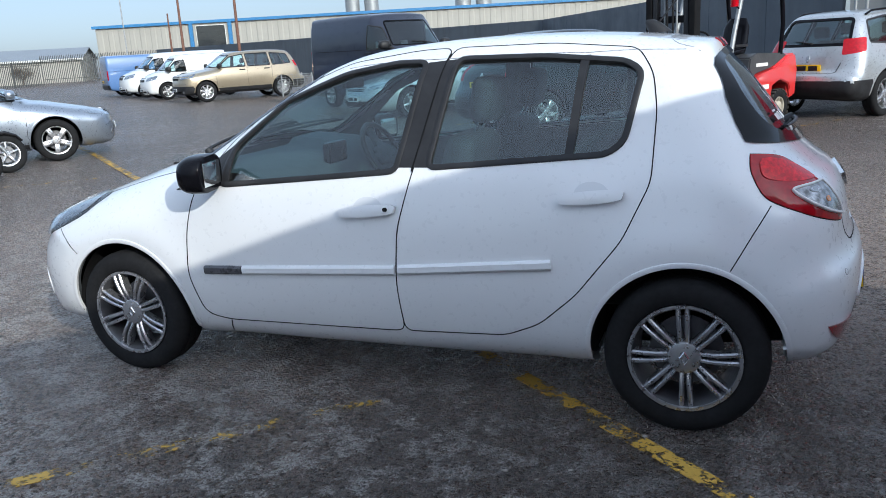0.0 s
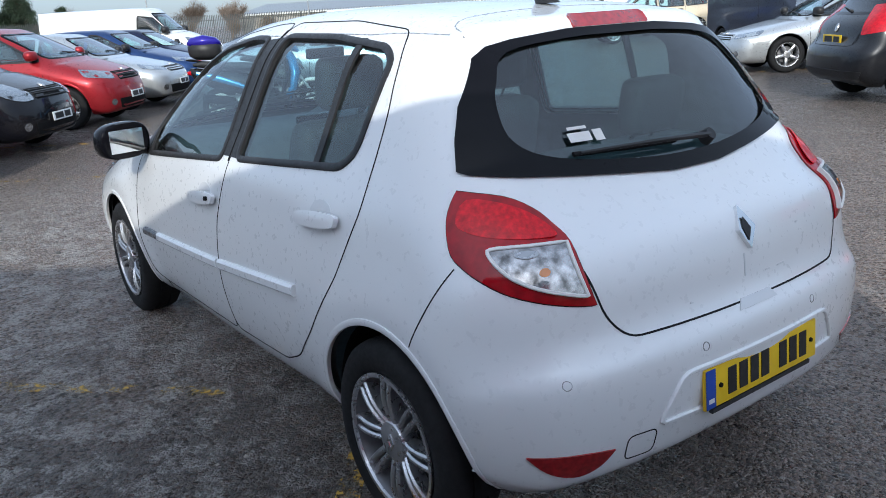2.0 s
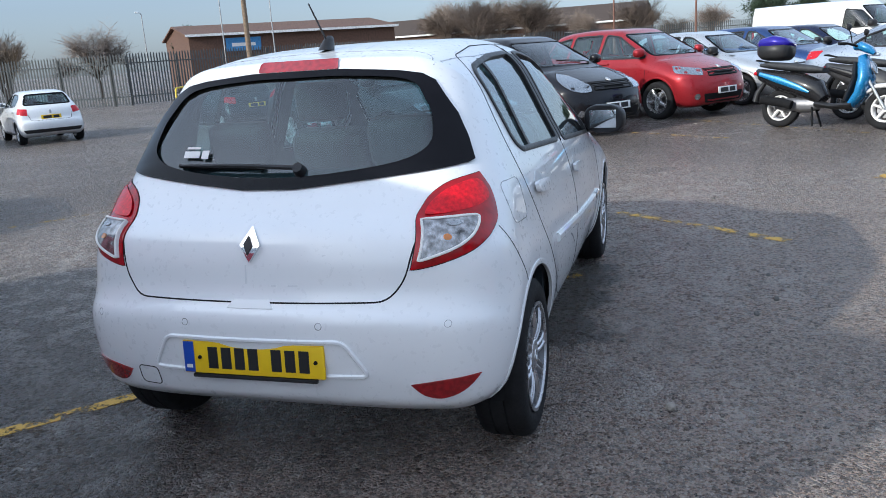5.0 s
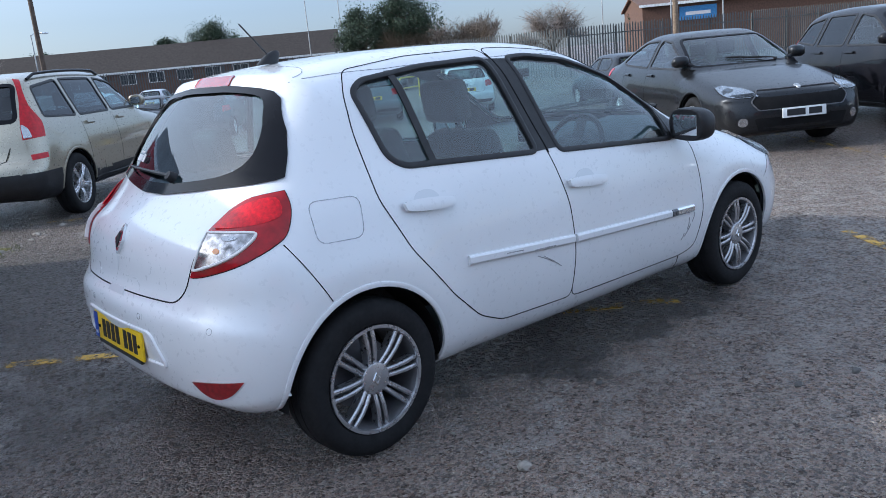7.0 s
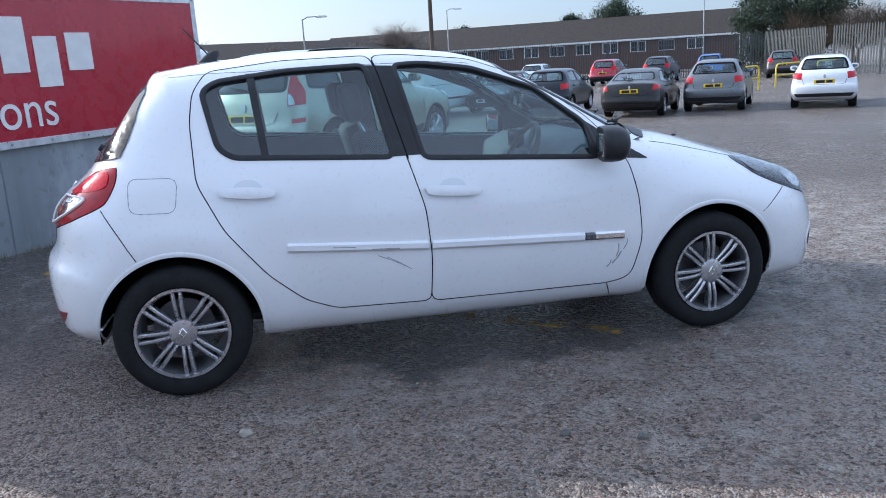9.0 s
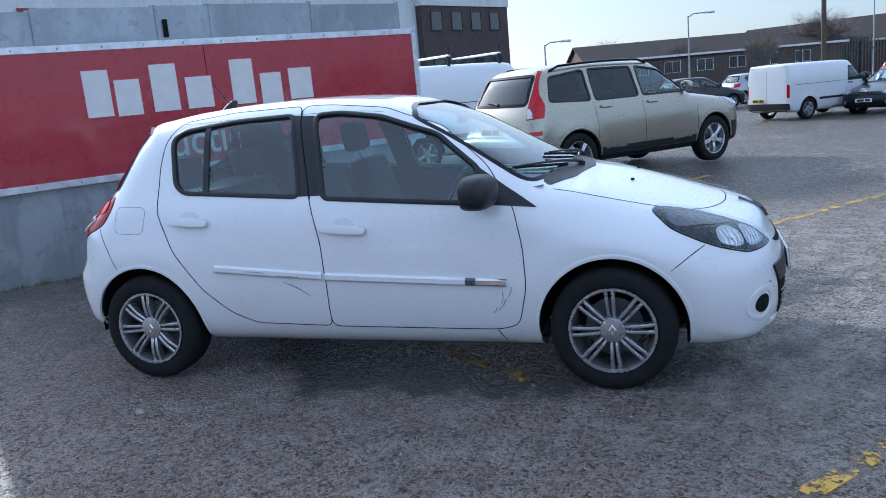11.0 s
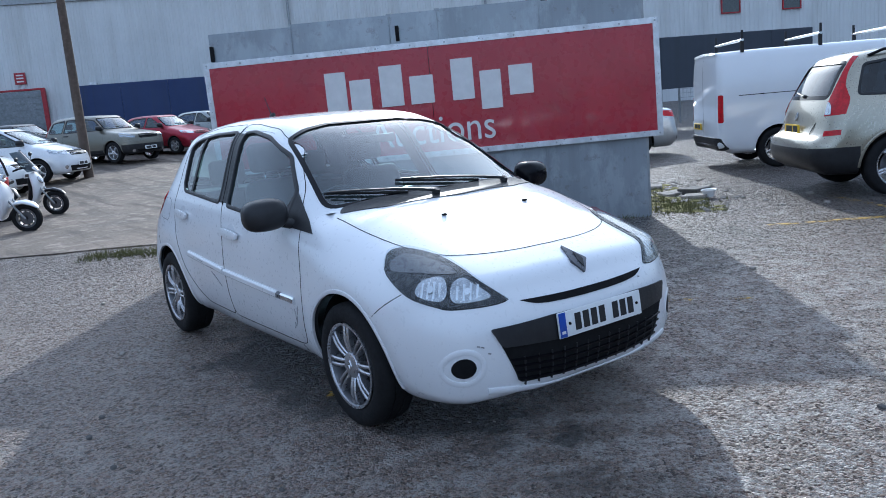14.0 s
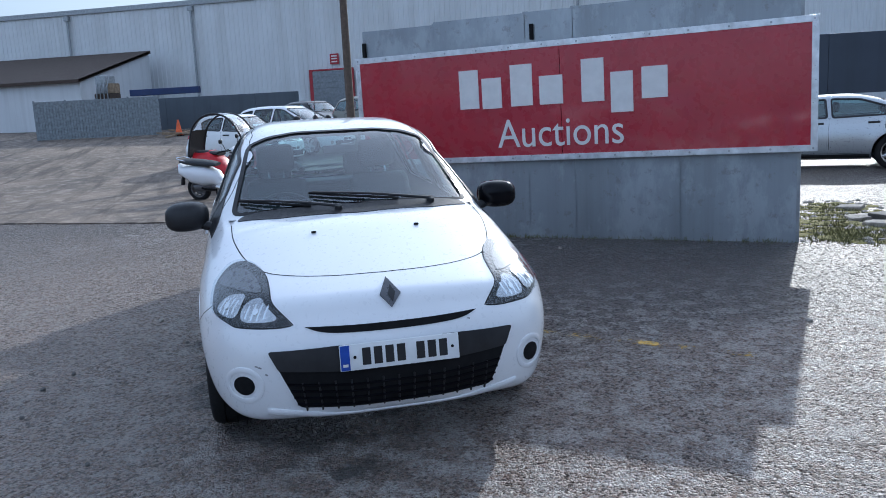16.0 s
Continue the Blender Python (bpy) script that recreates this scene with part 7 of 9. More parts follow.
    for s in (-1, 1):
        rod("fork_leg", [(0.40, s * 0.07, 0.66), (0.66, s * 0.075, R)], 0.019, M["galv_dull"])
        rod("handlebar", [(0.28, s * 0.08, 0.99), (0.22, s * 0.24, 1.01), (0.18, s * 0.31, 1.00)], 0.014, M["liner"])
        rod("grip", [(0.20, s * 0.25, 1.008), (0.165, s * 0.36, 0.998)], 0.019, M["rubber"])
        rod("mirror_stalk", [(0.26, s * 0.20, 1.01), (0.25, s * 0.25, 1.12), (0.24, s * 0.29, 1.17)], 0.006, M["liner"])
        bm = bmesh.new()
        sausage(bm, [(0.21, 1.20, 0.02, 0.02), (0.225, 1.20, 0.055, 0.042), (0.25, 1.20, 0.045, 0.035), (0.265, 1.20, 0.015, 0.012)])
        bmesh.ops.translate(bm, verts=bm.verts, vec=(0, s * 0.29, 0))
        part("mirror", bm, M["black_plastic"], sc_, smooth=50)
    skin("tail_lamp", [(-1.02, 0.70, 0.03, 0.02), (-0.97, 0.70, 0.07, 0.035), (-0.92, 0.70, 0.05, 0.02)], M["red_lens"], "red tail lamp")
    skin("engine", [(-0.72, 0.27, 0.05, 0.06), (-0.52, 0.29, 0.09, 0.10), (-0.26, 0.29, 0.09, 0.10), (-0.10, 0.30, 0.05, 0.05)], M["alloy_dark"])
    rod("exhaust", [(-0.18, -side * 0.12, 0.24), (-0.35, -side * 0.15, 0.26), (-0.45, -side * 0.16, 0.29)], 0.022, M["liner"])
    bm = bmesh.new()
    tube(bm, [(-0.42, side * 0.16, 0.28), (-0.55, side * 0.17, 0.31), (-0.82, side * 0.17, 0.35)], 0.058, 12)
    part("silencer", bm, M["liner"] if not retro else M["aluminium"], sc_, smooth=40)
    rod("stand", [(-0.20, 0.06, 0.26), (-0.14, 0.14, 0.02)], 0.014, M["liner"])
    rod("stand", [(-0.20, -0.06, 0.26), (-0.14, -0.14, 0.02)], 0.014, M["liner"])
    rod("rear_mudguard", [(-0.86, 0, 0.60), (-0.96, 0, 0.44), (-0.98, 0, 0.33)], 0.03, M["black_plastic"], r_end=0.045)
    rod("rack", [(-0.70, 0.12, 0.80), (-0.92, 0.12, 0.86), (-1.02, 0.0, 0.87), (-0.92, -0.12, 0.86), (-0.70, -0.12, 0.80)], 0.010, M["liner"] if not retro else M["chrome"])
    if box_mat:
        skin("top_box", [(-0.96, 0.98, 0.12, 0.07), (-0.90, 0.985, 0.18, 0.115), (-0.75, 0.985, 0.20, 0.125), (-0.60, 0.975, 0.18, 0.11), (-0.55, 0.97, 0.12, 0.07)], M["black_plastic"], "black luggage box base", power=3.4)
        skin("box_lid", [(-0.97, 1.07, 0.12, 0.02), (-0.91, 1.075, 0.18, 0.075), (-0.75, 1.085, 0.205, 0.095), (-0.60, 1.07, 0.18, 0.07), (-0.54, 1.06, 0.12, 0.02)], box_mat, "glossy luggage box lid", power=3.0)
    if screen:
        bm = bmesh.new()
        rows = []
        for t in np.linspace(0, 1, 6):
            rows.append([(0.46 - 0.26 * t - 0.25 * u * u * 0.5, u * (0.17 + 0.05 * math.sin(math.pi * t)), 0.92 + 0.40 * t) for u in np.linspace(-1, 1, 9)])
        grid_mesh(bm, rows)
        part("windscreen", bm, M["glass_dark"], sc_, "smoked plastic windscreen", smooth=60)
    if indicator:
        skin("indicator", [(0.50, 0.66, 0.03, 0.015), (0.54, 0.66, 0.11, 0.035), (0.58, 0.66, 0.09, 0.03)], M["amber"], "orange front reflector")
    return sc_


def heading(x, y, a):
    return pose(x, y, gz(x, y), 0, 0, a)


M["scooter_blue"] = paint("blue_scooter_paint", (0.012, 0.19, 0.42), metal=0.3, rough=0.25)
M["box_violet"] = paint("violet_blue_plastic", (0.020, 0.012, 0.26), metal=0.2, rough=0.2)
M["black_paint"] = paint("black_paint", (0.012, 0.012, 0.014), rough=0.25)
M["truck_red"] = paint("red_truck_paint", (0.62, 0.020, 0.022), rough=0.38, dirt=0.25)
M["truck_grey"] = plain("grey_truck_panel", (0.050, 0.050, 0.053), 0.45)
M["cream_rim"] = plain("dusty_cream_rim", (0.42, 0.38, 0.31), 0.7, var=0.3)
M["dusty_rubber"] = plain("dusty_rubber", (0.040, 0.036, 0.032), 0.9, grain=0.002)
M["pallet_wood"] = plain("weathered_wood", (0.26, 0.19, 0.125), 0.85, var=0.4, scale=6, grain=0.002)
M["canopy_red"] = plain("red_canopy_body", (0.50, 0.012, 0.02), 0.4)
M["clear_sheet"] = glass("clear_plastic_sheet", (0.80, 0.82, 0.84), 0.05)

scooter(heading(8.50, -3.30, -120.0), "blue and black scooter with a violet top box on white wheels", M["black_paint"], M["scooter_blue"], M["off_white"], "off_white", box_mat=M["box_violet"], side=-1, size=1.13)
scooter(heading(9.22, -4.35, -120.0), "dark grey scooter with a smoked windscreen and orange reflector", M["truck_grey"], M["black_paint"], M["black_paint"], "alloy_bright", screen=True, indicator=True, side=-1, size=1.13)
scooter(heading(-10.80, -0.96, 58.0), "white retro scooter with a black saddle on concrete", M["white_paint"], M["white_paint"], M["white_paint"], "alloy_dark", retro=True, spokes=10, side=1)
scooter(heading(-13.2, -0.05, 55.0), "black and white sports scooter on its stand", M["black_paint"], M["white_paint"], M["black_paint"], "alloy_dark", screen=True, side=1)


def covered_scooter(m):
    sc_ = thing("covered_scooter", m, "red scooter with a black-framed clear rain canopy", "scooter", "scooters")
    for x in (0.55, -0.55):
        for s in (1,):
            wheel(sc_, pose(x, 0, 0.22, 0, 0, 0), R=0.22, r=0.14, w=0.11, spokes=5, double=False, alloy="alloy_dark", rich=False, caps=0.04)
    bm = bmesh.new()
    sausage(bm, [(-0.85, 0.55, 0.15, 0.10), (-0.70, 0.60, 0.30, 0.28), (-0.40, 0.60, 0.33, 0.30), (-0.15, 0.50, 0.28, 0.20), (0.10, 0.32, 0.25, 0.07), (0.35, 0.38, 0.25, 0.10), (0.55, 0.62, 0.28, 0.12), (0.60, 0.85, 0.22, 0.10)])
    part("body", bm, M["canopy_red"], sc_, "red plastic body", smooth=50)
    bm = bmesh.new()
    sausage(bm, [(-0.70, 0.86, 0.18, 0.03), (-0.45, 0.84, 0.22, 0.06), (-0.15, 0.80, 0.18, 0.04)])
    part("saddle", bm, M["seat"], sc_, smooth=50)
    arc = [(0.62, 0.85), (0.52, 1.20), (0.30, 1.52), (0.0, 1.66), (-0.35, 1.62), (-0.62, 1.40), (-0.74, 1.05), (-0.78, 0.75)]
    for s in (-1, 1):
        bm = bmesh.new()
        tube(bm, [(x, s * 0.30, z) for x, z in smooth_open(arc, 4)], 0.022, 8)
        part("canopy_rail", bm, M["black_plastic"], sc_, smooth=50)
    sm = smooth_open(arc, 4)
    cut = int(len(sm) * 0.74)
    for nm, seq, mat in (("canopy_screen", sm[: cut + 1], M["clear_sheet"]), ("canopy_back", sm[cut:], M["black_plastic"])):
        bm = bmesh.new()
        grid_mesh(bm, [[(x, y, z + 0.02 * (1 - (y / 0.3) ** 2)) for y in np.linspace(-0.29, 0.29, 7)] for x, z in seq])
        part(nm, bm, mat, sc_, "clear plastic rain screen" if mat is M["clear_sheet"] else "black canopy back", smooth=60)
    bm = bmesh.new()
    tube(bm, [(0.45, -0.33, 1.0), (0.52, 0, 1.03), (0.45, 0.33, 1.0)], 0.016, 8)
    part("handlebar", bm, M["liner"], sc_, smooth=50)


covered_scooter(heading(-13.0, -0.95, 60.0))


def pallet(parent, m, w=1.0, d=1.2):
    """A wooden pallet under a parent: boards over blocks over boards."""
    for k in range(6):
        bm = bmesh.new()
        x = -w / 2 + k * (w - 0.1) / 5
        box(bm, x, x + 0.1, -d / 2, d / 2, 0.118, 0.14, 0.002)
        part("board", bm, M["pallet_wood"], parent).matrix_basis = m
    for y in (-d / 2, -0.05, d / 2 - 0.1):
        bm = bmesh.new()
        box(bm, -w / 2, w / 2, y, y + 0.1, 0.022, 0.117, 0.002)
        part("bearer", bm, M["pallet_wood"], parent).matrix_basis = m
        bm = bmesh.new()
        box(bm, -w / 2, w / 2, y, y + 0.1, 0.0, 0.021, 0.002)
        part("board", bm, M["pallet_wood"], parent).matrix_basis = m


def forklift(m):
    """Forks along +x, driver's left at +y."""
    fl = thing("forklift_truck", m, "red and grey forklift truck with a black mast and amber beacon", "forklift")

    def blk(name, x0, x1, y0, y1, z0, z1, mat, bev=0.02, lab=""):
        bm = bmesh.new()
        box(bm, x0, x1, y0, y1, z0, z1, bev)
        return part(name, bm, mat, fl, lab, smooth=30)

    def rod(name, pts, r, mat, lab=""):
        bm = bmesh.new()
        tube(bm, pts, r, 8)
        return part(name, bm, mat, fl, lab, smooth=50)

    def prism(name, poly, y0, y1, mat, lab="", bev=0.015):
        bm = bmesh.new()
        f0 = [bm.verts.new((x, y0, z)) for x, z in poly]
        f1 = [bm.verts.new((x, y1, z)) for x, z in poly]
        bm.faces.new(f0)
        bm.faces.new(f1[::-1])
        for i in range(len(poly)):
            j = (i + 1) % len(poly)
            bm.faces.new((f0[j], f0[i], f1[i], f1[j]))
        bmesh.ops.recalc_face_normals(bm, faces=bm.faces)
        bmesh.ops.bevel(bm, geom=list(bm.edges), offset=bev, segments=2, affect="EDGES")
        return part(name, bm, mat, fl, lab, smooth=35)

    for s in (-1, 1):
        for x, R, r, y in ((0.78, 0.345, 0.20, 0.50), (-0.90, 0.265, 0.15, 0.46)):
            w = wheel(fl, pose(x, s * y, R, 0, 0, 0 if s > 0 else 180), R=R, r=r, w=0.23, spokes=1, double=False, alloy="cream_rim", rich=False, caps=r * 0.55)
            bm = bmesh.new()
            revolve(bm, [(r + 0.004, 0.06), (r * 0.94, 0.085), (r * 0.86, 0.055), (r * 0.50, 0.045), (r * 0.30, 0.09), (r * 0.1, 0.092)], 28, closed=False)
            part("rim_disc", bm, M["cream_rim"], w, "dusty cream wheel disc", smooth=40)
            for k in range(22):
                a = 2 * math.pi * k / 22
                bm = bmesh.new()
                box(bm, -0.025, 0.025, 0.03, 0.115, -0.012, 0.010, 0.004, m=pose(R * math.sin(a), 0, R * math.cos(a), 0, math.degrees(a), 0))
                part("tread_block", bm, M["dusty_rubber"], w)
        arch = [(0.78 + 0.40 * math.cos(a), 0.34 + 0.40 * math.sin(a)) for a in np.linspace(0.1, math.pi - 0.15, 14)]
        prism("front_wing", arch + [(x, z + 0.035) for x, z in arch[::-1]], s * 0.40, s * 0.62, M["truck_red"])
    prism("side_body", [(0.42, 0.22), (0.40, 0.74), (-0.20, 0.70), (-0.30, 0.78), (-1.10, 0.92), (-1.28, 0.92), (-1.32, 0.55), (-1.20, 0.50), (-1.14, 0.60), (-0.90, 0.68), (-0.68, 0.60), (-0.58, 0.24)], -0.57, 0.57, M["truck_red"], "red painted chassis side")
    prism("counterweight", [(-0.60, 0.30), (-0.66, 0.60), (-0.90, 0.70), (-1.14, 0.62), (-1.22, 0.36), (-1.42, 0.40), (-1.46, 0.80), (-1.38, 1.06), (-1.18, 1.05), (-0.60, 0.80)], -0.54, 0.54, M["truck_red"], "red cast counterweight", 0.03)
    prism("engine_cover", [(0.30, 0.745), (0.28, 0.80), (-0.10, 0.82), (-0.14, 1.04), (-0.30, 1.10), (-1.16, 1.07), (-1.16, 0.93), (-0.30, 0.795), (-0.20, 0.715)], -0.50, 0.50, M["truck_grey"], "dark grey engine cover", 0.02)
    prism("front_cowl", [(0.72, 0.60), (0.74, 1.10), (0.60, 1.26), (0.50, 1.22), (0.52, 0.78), (0.42, 0.72)], -0.46, 0.46, M["truck_grey"], "dark grey dash cowl", 0.02)
    bm = bmesh.new()
    sausage(bm, [(-0.02, 1.10, 0.22, 0.05), (-0.20, 1.13, 0.25, 0.07), (-0.42, 1.14, 0.24, 0.07), (-0.50, 1.28, 0.23, 0.06), (-0.56, 1.50, 0.21, 0.055), (-0.60, 1.62, 0.14, 0.03)], power=3.2)
    st = part("driver_seat", bm, M["gloss_black"], fl, "black vinyl driver seat", smooth=50)
    for y in (-0.25, 0.25):
        bm = bmesh.new()
        box(bm, -0.46, -0.12, y - 0.02, y + 0.02, 1.20, 1.24, 0.01)
        part("arm_rest", bm, M["black_plastic"], st)
    bm = bmesh.new()
    t = np.linspace(0, 2 * math.pi, 25)
    tube(bm, [(0.36 + 0.06 * math.cos(a), 0.17 * math.sin(a), 1.30 + 0.16 * math.cos(a)) for a in t], 0.014, 8)
    part("steering_wheel", bm, M["liner"], fl, smooth=60)
    rod("steering_column", [(0.55, 0, 1.10), (0.37, 0, 1.30)], 0.025, M["liner"])
    for y in (-0.22, -0.28, -0.34):
        rod("lever", [(0.55, y, 1.2), (0.47, y, 1.40)], 0.008, M["galv_dull"])
    for s in (-1, 1):
        rod("guard_front_post", [(0.52, s * 0.52, 0.72), (0.30, s * 0.50, 1.45), (0.06, s * 0.48, 2.10)], 0.035, M["galv_dull"], "worn steel guard post")
        rod("guard_rear_post", [(-1.05, s * 0.46, 1.05), (-1.10, s * 0.46, 1.5), (-1.02, s * 0.46, 2.02), (-0.92, s * 0.46, 2.11), (0.06, s * 0.48, 2.12)], 0.035, M["gloss_black"])
        rod("work_lamp_stalk", [(0.20, s * 0.50, 1.75), (0.34, s * 0.52, 1.80)], 0.012, M["liner"])
        bm = bmesh.new()
        bmesh.ops.create_cone(bm, cap_ends=True, segments=14, radius1=0.055, radius2=0.055, depth=0.16, matrix=pose(0.36, s * 0.52, 1.86))
        part("indicator_lamp", bm, M["red_lens"] if s > 0 else M["lens"], fl, smooth=40)
    for k in range(9):
        x = -0.85 + 0.11 * k
        rod("guard_bar", [(x, -0.46, 2.12), (x, 0.46, 2.12)], 0.015, M["gloss_black"])
    rod("guard_cross", [(0.06, -0.5, 2.12), (0.10, 0, 2.14), (0.06, 0.5, 2.12)], 0.045, M["black_plastic"])
    bm = bmesh.new()
    revolve(bm, [(0.06, 0), (0.06, 0.10), (0.03, 0.13), (0.002, 0.135)], 16, closed=False)
    bmesh.ops.rotate(bm, verts=bm.verts, cent=(0, 0, 0), matrix=Matrix.Rotation(radians(90), 3, "X"))
    bmesh.ops.translate(bm, verts=bm.verts, vec=(-0.35, 0.30, 2.14))
    part("beacon", bm, M["amber"], fl, "amber warning beacon", smooth=40)
    for s in (-1, 1):
        blk("mast_outer_rail", 1.02, 1.16, s * 0.36 - 0.05, s * 0.36 + 0.05, 0.12, 3.05, M["liner"], 0.008, "greasy black mast rail")
        blk("mast_inner_rail", 1.06, 1.15, s * 0.26 - 0.035, s * 0.26 + 0.035, 0.15, 3.00, M["black_plastic"], 0.008)
        rod("lift_chain", [(1.13, s * 0.10, 0.7), (1.13, s * 0.10, 2.9)], 0.016, M["galv_dull"])
        rod("lift_ram", [(1.04, s * 0.17, 0.3), (1.04, s * 0.17, 2.6)], 0.032, M["galv_dull"], "bright steel lift ram")
        rod("hose", [(1.12, s * 0.04, 0.8), (1.16, s * 0.05, 1.9), (1.10, s * 0.03, 2.9)], 0.014, M["rubber"])
        blk("fork", 1.28, 2.38, s * 0.30 - 0.06, s * 0.30 + 0.06, 0.16, 0.20, M["liner"], 0.008)
        blk("fork_heel", 1.24, 1.285, s * 0.30 - 0.06, s * 0.30 + 0.06, 0.16, 0.75, M["liner"], 0.008)
    for z in (0.4, 1.6, 2.95):
        blk("mast_cross", 1.03, 1.10, -0.31, 0.31, z, z + 0.10, M["liner"], 0.006)
    for z in (0.30, 0.66):
        blk("carriage_bar", 1.18, 1.235, -0.52, 0.52, z, z + 0.10, M["liner"], 0.006)
    for y in (-0.5, -0.25, 0, 0.25, 0.5):
        blk("backrest_bar", 1.20, 1.235, y - 0.018, y + 0.018, 0.765, 1.25, M["liner"], 0.004)
    blk("backrest_top", 1.20, 1.235, -0.52, 0.52, 1.252, 1.30, M["liner"], 0.004)
    for y in (0.5, -0.5):
        bm = bmesh.new()
        box(bm, -1.12, -0.70, y * 1.15 - 0.003, y * 1.15 + 0.003, 0.56, 0.60, 0.0)
    for s in (-1, 1):
        # maker's marks as plain bars
        bm = bmesh.new()
        box(bm, -0.56, 0.02, s * 0.571, s * 0.577, 0.56, 0.63)
        part("side_mark", bm, M["off_white"], fl)
        bm = bmesh.new()
        box(bm, -0.48, -0.02, s * 0.571, s * 0.577, 0.38, 0.48)
        part("side_sticker", bm, M["off_white"], fl)
        bm = bmesh.new()
        box(bm, -0.62, -0.30, s * 0.501, s * 0.506, 0.90, 0.95)
        part("cover_mark", bm, M["off_white"], fl)
    return fl


FORK_M = heading(-0.85, -9.5, 60.0)
forklift(FORK_M)
for k, y in enumerate((0.34, -0.36)):
    ty = thing("loose_tyre", FORK_M @ pose(1.40, y, 0.56, 0, 6, 90 - 8 * k), "worn black car tyre roped to the fork carriage", "tyre", "roped tyres")
    bm = bmesh.new()
    revolve(bm, tyre_profile(0.305, 0.185, 0.20), 40)
    part("casing", bm, M["dusty_rubber"], ty, smooth=50)
    for s in (-1, 1):
        bm = bmesh.new()
        tube(bm, [(s * 0.03, -0.02, 0.25), (s * 0.05, 0.10, 0.50), (s * 0.02, 0.16, 0.70)], 0.008, 6)
        part("rope", bm, M["plate_blue"], ty, "blue rope")
pl_ = thing("pallet", FORK_M @ pose(1.95, 0, 0.0, 0, 0, 0), "weathered wooden pallet on the ground", "pallet", "pallets")
pallet(pl_, pose(0, 0, 0.0))


def pallet_stack(x, y, a, count, label):
    st = thing("pallet_stack", heading(x, y, a), label, "pallets")
    rng = random.Random(int(x * 7 + y))
    for k in range(count):
        m = pose(rng.uniform(-0.03, 0.03), rng.uniform(-0.03, 0.03), 0.142 * k, 0, 0, rng.uniform(-3, 3))
        bm = bmesh.new()
        for i in range(6):
            xx = -0.5 + i * 0.18
            box(bm, xx, xx + 0.1, -0.6, 0.6, 0.118, 0.14, m=m)
        for yy in (-0.6, -0.05, 0.5):
            for xx in (-0.5, -0.05, 0.4):
                box(bm, xx, xx + 0.1, yy, yy + 0.1, 0.022, 0.117, m=m)
            box(bm, -0.5, 0.5, yy, yy + 0.1, 0.0, 0.021, m=m)
        part("pallet", bm, M["pallet_wood"], st)


pallet_stack(-30.23, 11.10, 60.0, 14, "tall stack of weathered wooden pallets")
pallet_stack(-29.83, 10.21, 60.0, 9, "shorter stack of weathered wooden pallets")
pallet_stack(-31.0, 1.2, 20.0, 7, "low stack of weathered wooden pallets")
pallet_stack(-30.2, 2.6, 20.0, 7, "low stack of weathered wooden pallets")

# ---------------------------------------------------------------- buildings and fences
M["shed_wall"] = streaked("pale_corrugated_sheet", (0.66, 0.67, 0.67), (0.40, 0.39, 0.36), 0.5, 0.1, 0.45, (1.2, 1.2, 0.09))
M["white_wall"] = streaked("whitewashed_wall", (0.62, 0.63, 0.64), (0.36, 0.36, 0.35), 0.7, 0.0, 0.4)
M["roof_brown"] = plain("brown_roof", (0.075, 0.056, 0.046), 0.8, spec=0.2)
M["blue_sheet"] = streaked("blue_sheeting", (0.015, 0.035, 0.12), (0.02, 0.03, 0.06), 0.55, 0.0, 0.5)
M["navy"] = streaked("dark_slate_sheet", (0.045, 0.055, 0.075), (0.025, 0.03, 0.035), 0.55, 0.2, 0.4)
M["cream_sheet"] = streaked("cream_sheet", (0.40, 0.385, 0.345), (0.27, 0.255, 0.22), 0.55, 0.0, 0.35)
M["blue_trim"] = plain("blue_trim", (0.05, 0.20, 0.42), 0.5)
M["dark_brick"] = plain("dark_brick", (0.075, 0.058, 0.052), 0.85, var=0.35, scale=6)
M["brick"] = plain("brown_brick", (0.115, 0.062, 0.043), 0.9, var=0.3, scale=7)
M["tile_roof"] = plain("brown_tile_roof", (0.045, 0.037, 0.033), 0.85, var=0.3, scale=5, spec=0.2)
M["win_white"] = plain("white_window_frame", (0.72, 0.72, 0.70), 0.5)
M["win_glass"] = plain("window_pane", (0.03, 0.035, 0.04), 0.08, var=0.3, coat=1.0)
M["door_grey"] = plain("grey_roller_door", (0.22, 0.235, 0.25), 0.5, 0.2)
M["red_trim"] = plain("red_trim", (0.34, 0.02, 0.03), 0.5)
M["hoard_dark"] = streaked("dark_grey_sheet", (0.085, 0.10, 0.12), (0.055, 0.06, 0.07), 0.5, 0.3, 0.5)
M["light_sheet"] = streaked("light_grey_sheet", (0.27, 0.28, 0.28), (0.17, 0.175, 0.175), 0.5, 0.2, 0.4)
M["galv_fence"] = plain("galvanised_palisade", (0.085, 0.09, 0.09), 0.6, 0.3, var=0.25)
M["panel_steel"] = plain("weathered_panel_steel", (0.21, 0.23, 0.245), 0.55, 0.4, var=0.3)
M["wood"] = plain("weathered_timber", (0.20, 0.145, 0.10), 0.85, var=0.35, scale=12)
M["pole_wood"] = plain("creosoted_pole", (0.10, 0.072, 0.055), 0.85, var=0.3, scale=8)
M["pole_red"] = plain("red_brown_pole", (0.17, 0.085, 0.06), 0.8)
M["steel_pole"] = plain("grey_lamp_post", (0.36, 0.37, 0.38), 0.5, 0.4)
M["yellow_rail"] = plain("yellow_painted_rail", (0.62, 0.45, 0.03), 0.45)


